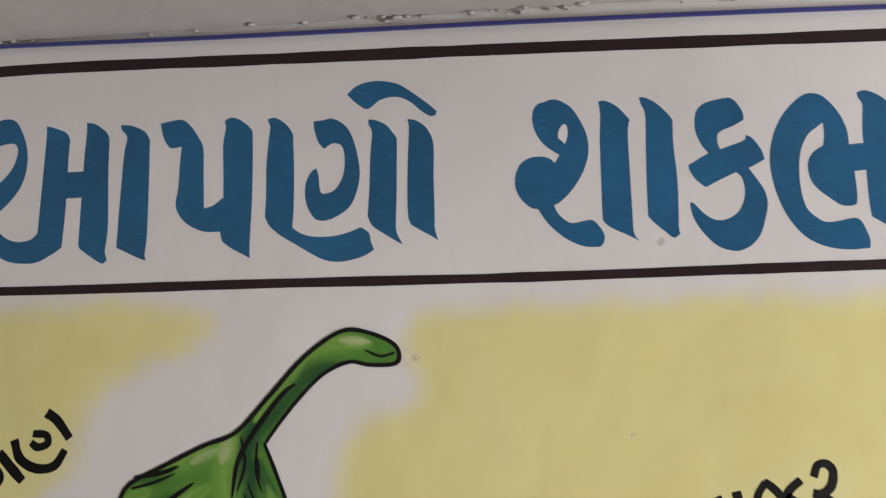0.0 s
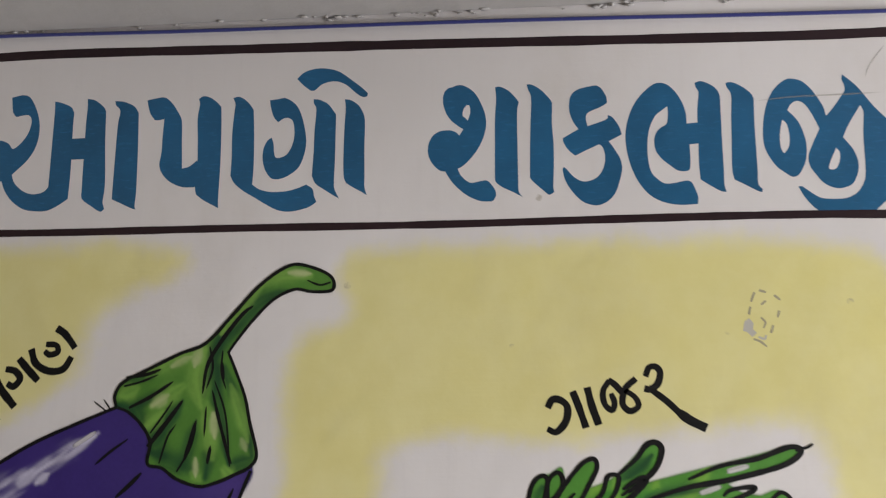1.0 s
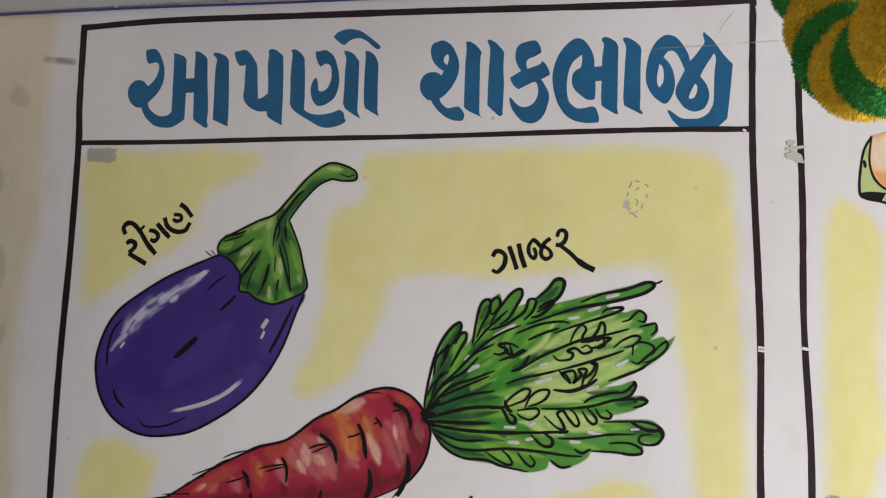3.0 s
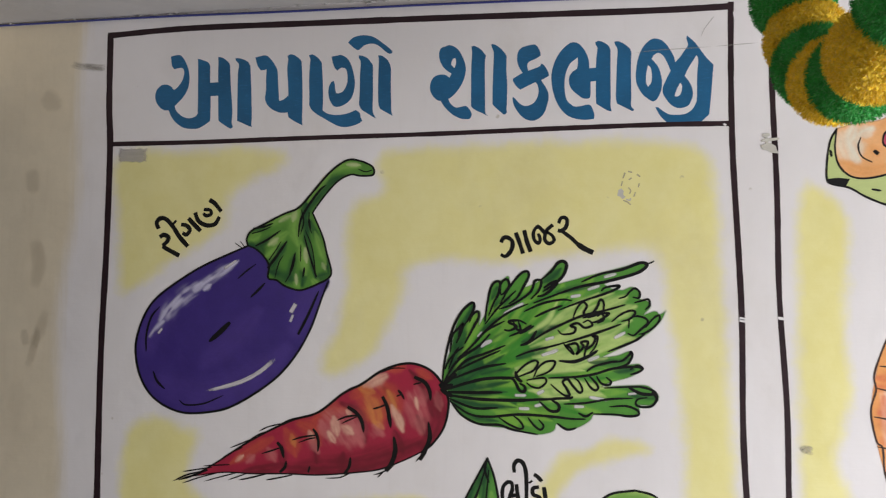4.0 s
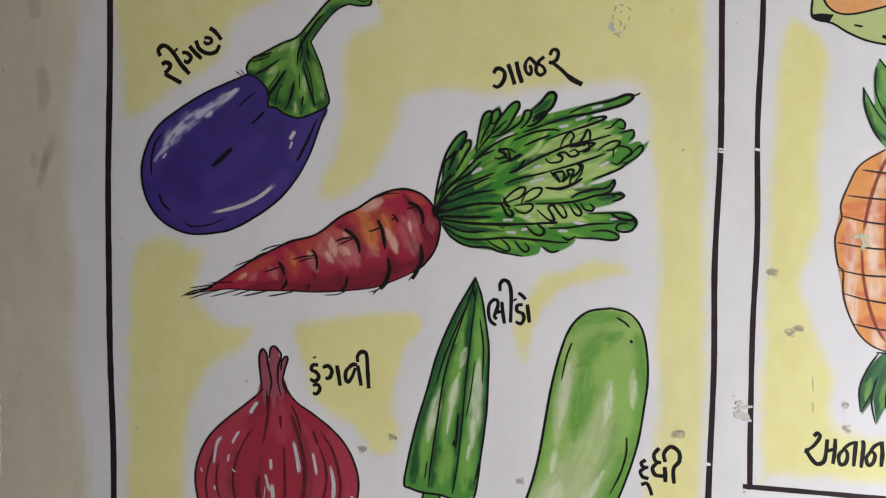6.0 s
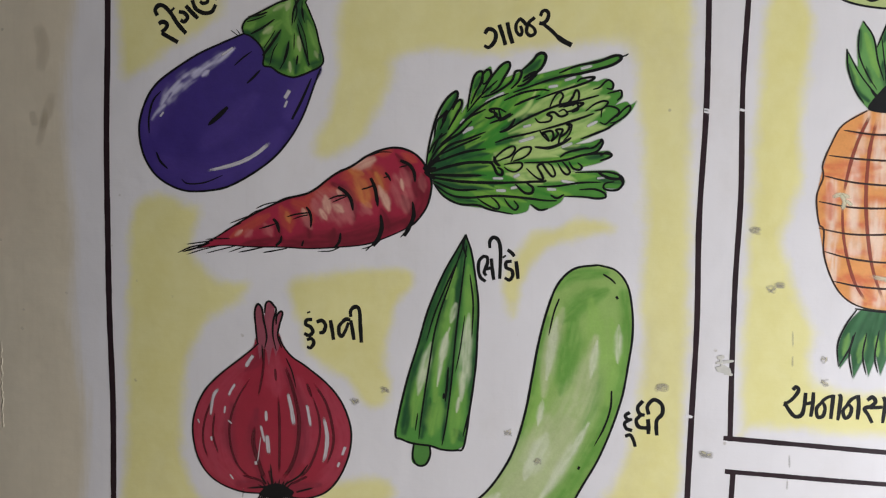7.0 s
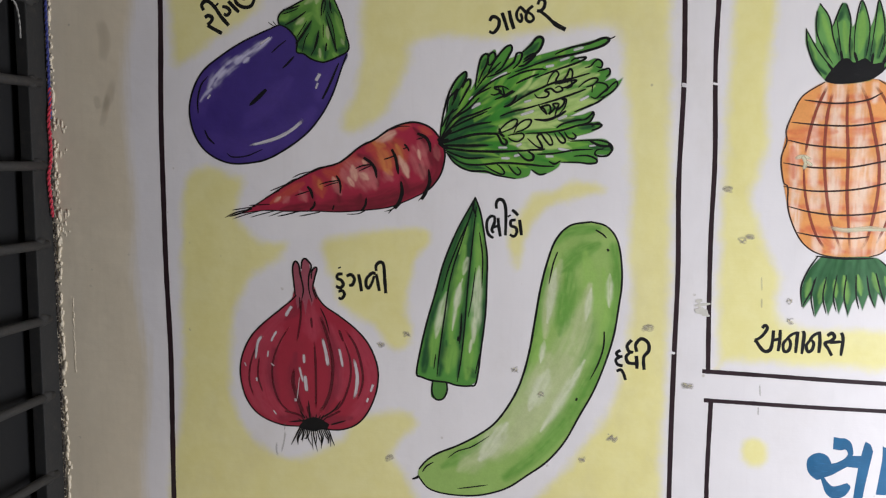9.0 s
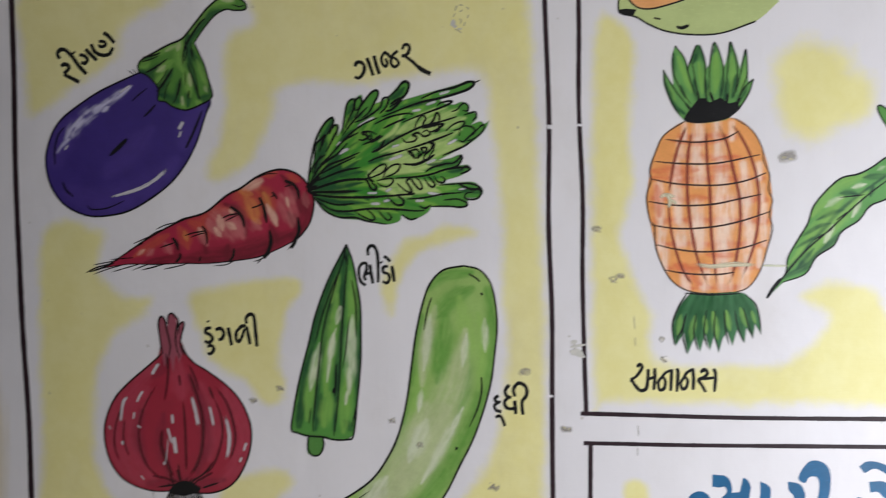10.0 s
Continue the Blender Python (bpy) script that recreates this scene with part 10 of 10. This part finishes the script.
cord("blue_twine", [(-0.636, 0.4962, 2.0065), (-0.50, 0.4962, 2.006), (-0.34, 0.4962, 2.005), (-0.167, 0.4962, 2.0015), (0.036, 0.4962, 1.999), (0.187, 0.4962, 1.996), (0.281, 0.4962, 1.9935), (0.40, 0.4962, 1.991), (0.56, 0.4962, 1.989)],
     0.0018, M_BLUE_CORD, "dark blue cord stretched along the top of the painting")
cord("hanging_twine", [(-0.6345, 0.492, 2.004), (-0.634, 0.491, 1.86), (-0.634, 0.494, 1.757), (-0.634, 0.494, 1.699), (-0.634, 0.494, 1.64), (-0.634, 0.494, 1.595), (-0.634, 0.494, 1.585), (-0.634, 0.494, 1.575), (-0.634, 0.494, 1.523)],
     0.0019, M_BLUE_CORD, "blue twine hanging down the corner beside the window", twist=0.0013)
cord("red_thread", [(-0.634, 0.494, 1.576), (-0.634, 0.494, 1.55), (-0.634, 0.489, 1.521), (-0.634, 0.491, 1.486), (-0.634, 0.49, 1.452), (-0.634, 0.482, 1.422), (-0.634, 0.485, 1.387), (-0.634, 0.489, 1.352)],
     0.0021, M_RED_CORD, "red woollen thread dangling in the corner", "thread", twist=0.0016)
cord("white_thread", [(-0.637, 0.41, 1.727), (-0.637, 0.41, 1.714), (-0.637, 0.391, 1.709), (-0.637, 0.374, 1.695), (-0.637, 0.367, 1.684)],
     0.0011, M_WHITE_CORD, "short white thread hooked over a window bar", "thread", twist=0.0006)
cord("white_thread", [(-0.637, 0.392, 1.709), (-0.637, 0.413, 1.709), (-0.637, 0.423, 1.695), (-0.637, 0.427, 1.672), (-0.637, 0.427, 1.651)],
     0.0012, M_WHITE_CORD, "short white thread end hanging from a window bar", "thread", twist=0.0006)


# ---------------------------------------------------------------- plaster edges
def crumbs(name, spots, material, label, category):
    """Irregular lumps and chips of plaster along an edge."""
    bm = bmesh.new()
    for i, (p, size) in enumerate(spots):
        r = bmesh.ops.create_icosphere(bm, subdivisions=1, radius=1.0)
        off = Vector((i * 3.7, i * 1.3, 0))
        for v in r["verts"]:
            k = 1 + 0.5 * noise.noise(v.co * 1.4 + off)
            v.co = Vector(p) + Vector((v.co.x * size[0], v.co.y * size[1], v.co.z * size[2])) * k
    return tagged(part(name, bm, material, smooth=True), label, category, kind="stuff")


rng = random.Random(11)
spots = []
for cluster in range(46):
    cx = rng.uniform(-0.62, 1.2)
    for k in range(rng.randint(1, 5)):
        s = rng.uniform(0.0007, 0.0022)
        spots.append(((cx + rng.gauss(0, 0.012), WALL_Y - 0.001 - abs(rng.gauss(0, 0.0035)), SOFFIT_Z - 0.0005 + rng.uniform(-0.0025, 0.0004)), (s * rng.uniform(1, 2.6), s, s * 0.6)))
crumbs("plaster_crumbs", spots, M_SOFFIT, "rough plaster crumbs along the shelf's inner edge, in the dimmed soffit colour", "plaster")
# Broken plaster, its colour darkened for the black seam beside the window frame.
M_RAGGED = plain_plaster("darkened_plaster_edge", (0.055, 0.046, 0.038), 0.95, 0.8)
spots, lips = [], []
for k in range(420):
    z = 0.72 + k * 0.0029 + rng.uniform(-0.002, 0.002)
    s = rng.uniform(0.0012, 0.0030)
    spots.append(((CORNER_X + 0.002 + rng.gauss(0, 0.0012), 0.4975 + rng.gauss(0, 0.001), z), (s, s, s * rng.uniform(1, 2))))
    if rng.random() < 0.55:
        s = rng.uniform(0.0014, 0.0042)
        lips.append(((CORNER_X + 0.0065 + abs(rng.gauss(0, 0.0025)), WALL_Y - 0.0005, z), (s, s * 0.55, s * rng.uniform(1, 2.6))))
crumbs("broken_plaster", spots, M_RAGGED, "broken plaster edge in the corner, its colour darkened", "plaster")
crumbs("plaster_lip", lips, M_CREAM, "ragged cream plaster lip beside the window", "plaster")
scabs = []
for z in (1.512, 1.505, 1.470, 1.36, 1.345, 1.32):
    for k in range(5):
        s = rng.uniform(0.0012, 0.003)
        scabs.append(((CORNER_X + 0.018 + rng.uniform(-0.006, 0.012), WALL_Y, z + rng.uniform(-0.012, 0.012)), (s, s * 0.35, s * rng.uniform(1, 4))))
for k in range(26):
    s = rng.uniform(0.001, 0.0018)
    scabs.append(((CORNER_X + 0.030 + rng.gauss(0, 0.0012), WALL_Y, 1.205 - k * 0.0052), (s, s * 0.5, s * 2.4)))
crumbs("plaster_scabs", scabs, M_CREAM, "small raised scabs of cream plaster", "plaster")


# ---------------------------------------------------------------- pompom garland
def pompom_mesh(name, material, radius, seed, fibres=7000):
    """A wool pompom: a ball of tight cut-yarn tufts with loose ends standing out of it."""
    bm = bmesh.new()
    bmesh.ops.create_icosphere(bm, subdivisions=6, radius=1.0)
    off = Vector((seed * 3.1, seed * 1.7, seed * 0.9))
    for v in bm.verts:
        n = v.co.normalized()
        d = noise.voronoi(n * 9.0 + off)[0]
        tuft = min(1.0, max(0.0, (d[1] - d[0]) * 2.2))
        d2 = noise.voronoi(n * 34.0 + off)[0]
        strand = min(1.0, (d2[1] - d2[0]) * 2.0)
        lump = noise.noise(n * 2.2 + off)
        v.co = n * radius * (0.90 + 0.035 * lump + 0.035 * tuft + 0.030 * strand)
    verts = [tuple(v.co) for v in bm.verts]
    faces = [tuple(v.index for v in f.verts) for f in bm.faces]
    bm.free()
    r = np.random.RandomState(seed)
    for k in range(fibres):
        n = Vector(r.normal(size=3)).normalized()
        side = n.cross(Vector(r.normal(size=3))).normalized()
        reach = radius * r.uniform(0.97, 1.03)
        tip = (n + Vector(r.normal(0, 0.04, 3))).normalized() * reach
        w = radius * r.uniform(0.005, 0.012)
        a, base = n * radius * 0.88, len(verts)
        for p, q in ((a, w), ((a + tip) * 0.5, w), (tip, w * 0.6)):
            verts += [tuple(p - side * q), tuple(p + side * q)]
        faces += [(base, base + 1, base + 3, base + 2), (base + 2, base + 3, base + 5, base + 4)]
    me = bpy.data.meshes.new(name)
    me.from_pydata(verts, [], faces)
    me.materials.append(material)
    me.update()
    return me


RADIUS = 0.041
green_ball = pompom_mesh("green_pompom", M_GREEN_WOOL, RADIUS, 3)
yellow_ball = pompom_mesh("yellow_pompom", M_YELLOW_WOOL, RADIUS, 8)
garland = tagged(new("pompom_garland"), "garland of green and yellow wool pompoms strung before the wall", "garland")
garland.location = (0.47, 0.16, 1.82)
STRING = [(0.441, 0.24, 1.882), (0.449, 0.225, 1.836), (0.45, 0.2, 1.803), (0.456, 0.17, 1.781), (0.464, 0.14, 1.776), (0.463, 0.085, 1.778), (0.473, 0.04, 1.807), (0.518, 0.03, 1.862), (0.528, 0.06, 1.932)]
for i, p in enumerate(STRING):
    ob = new("pompom", (green_ball, yellow_ball)[i % 2])
    ob.parent = garland
    ob.location = Vector(p) - garland.location
    ob.rotation_euler = (i * 1.3, i * 2.1, i * 0.7)
    ob["label"] = ("green wool pompom", "yellow wool pompom")[i % 2]
bm = bmesh.new()
tube(bm, [Vector(p) - garland.location for p in smooth_line([(0.52, 0.30, SOFFIT_Z - 0.001)] + STRING + [(0.56, 0.182, SOFFIT_Z + 0.03)], 6)], 0.0012)
part("string", bm, M_WHITE_CORD, garland)
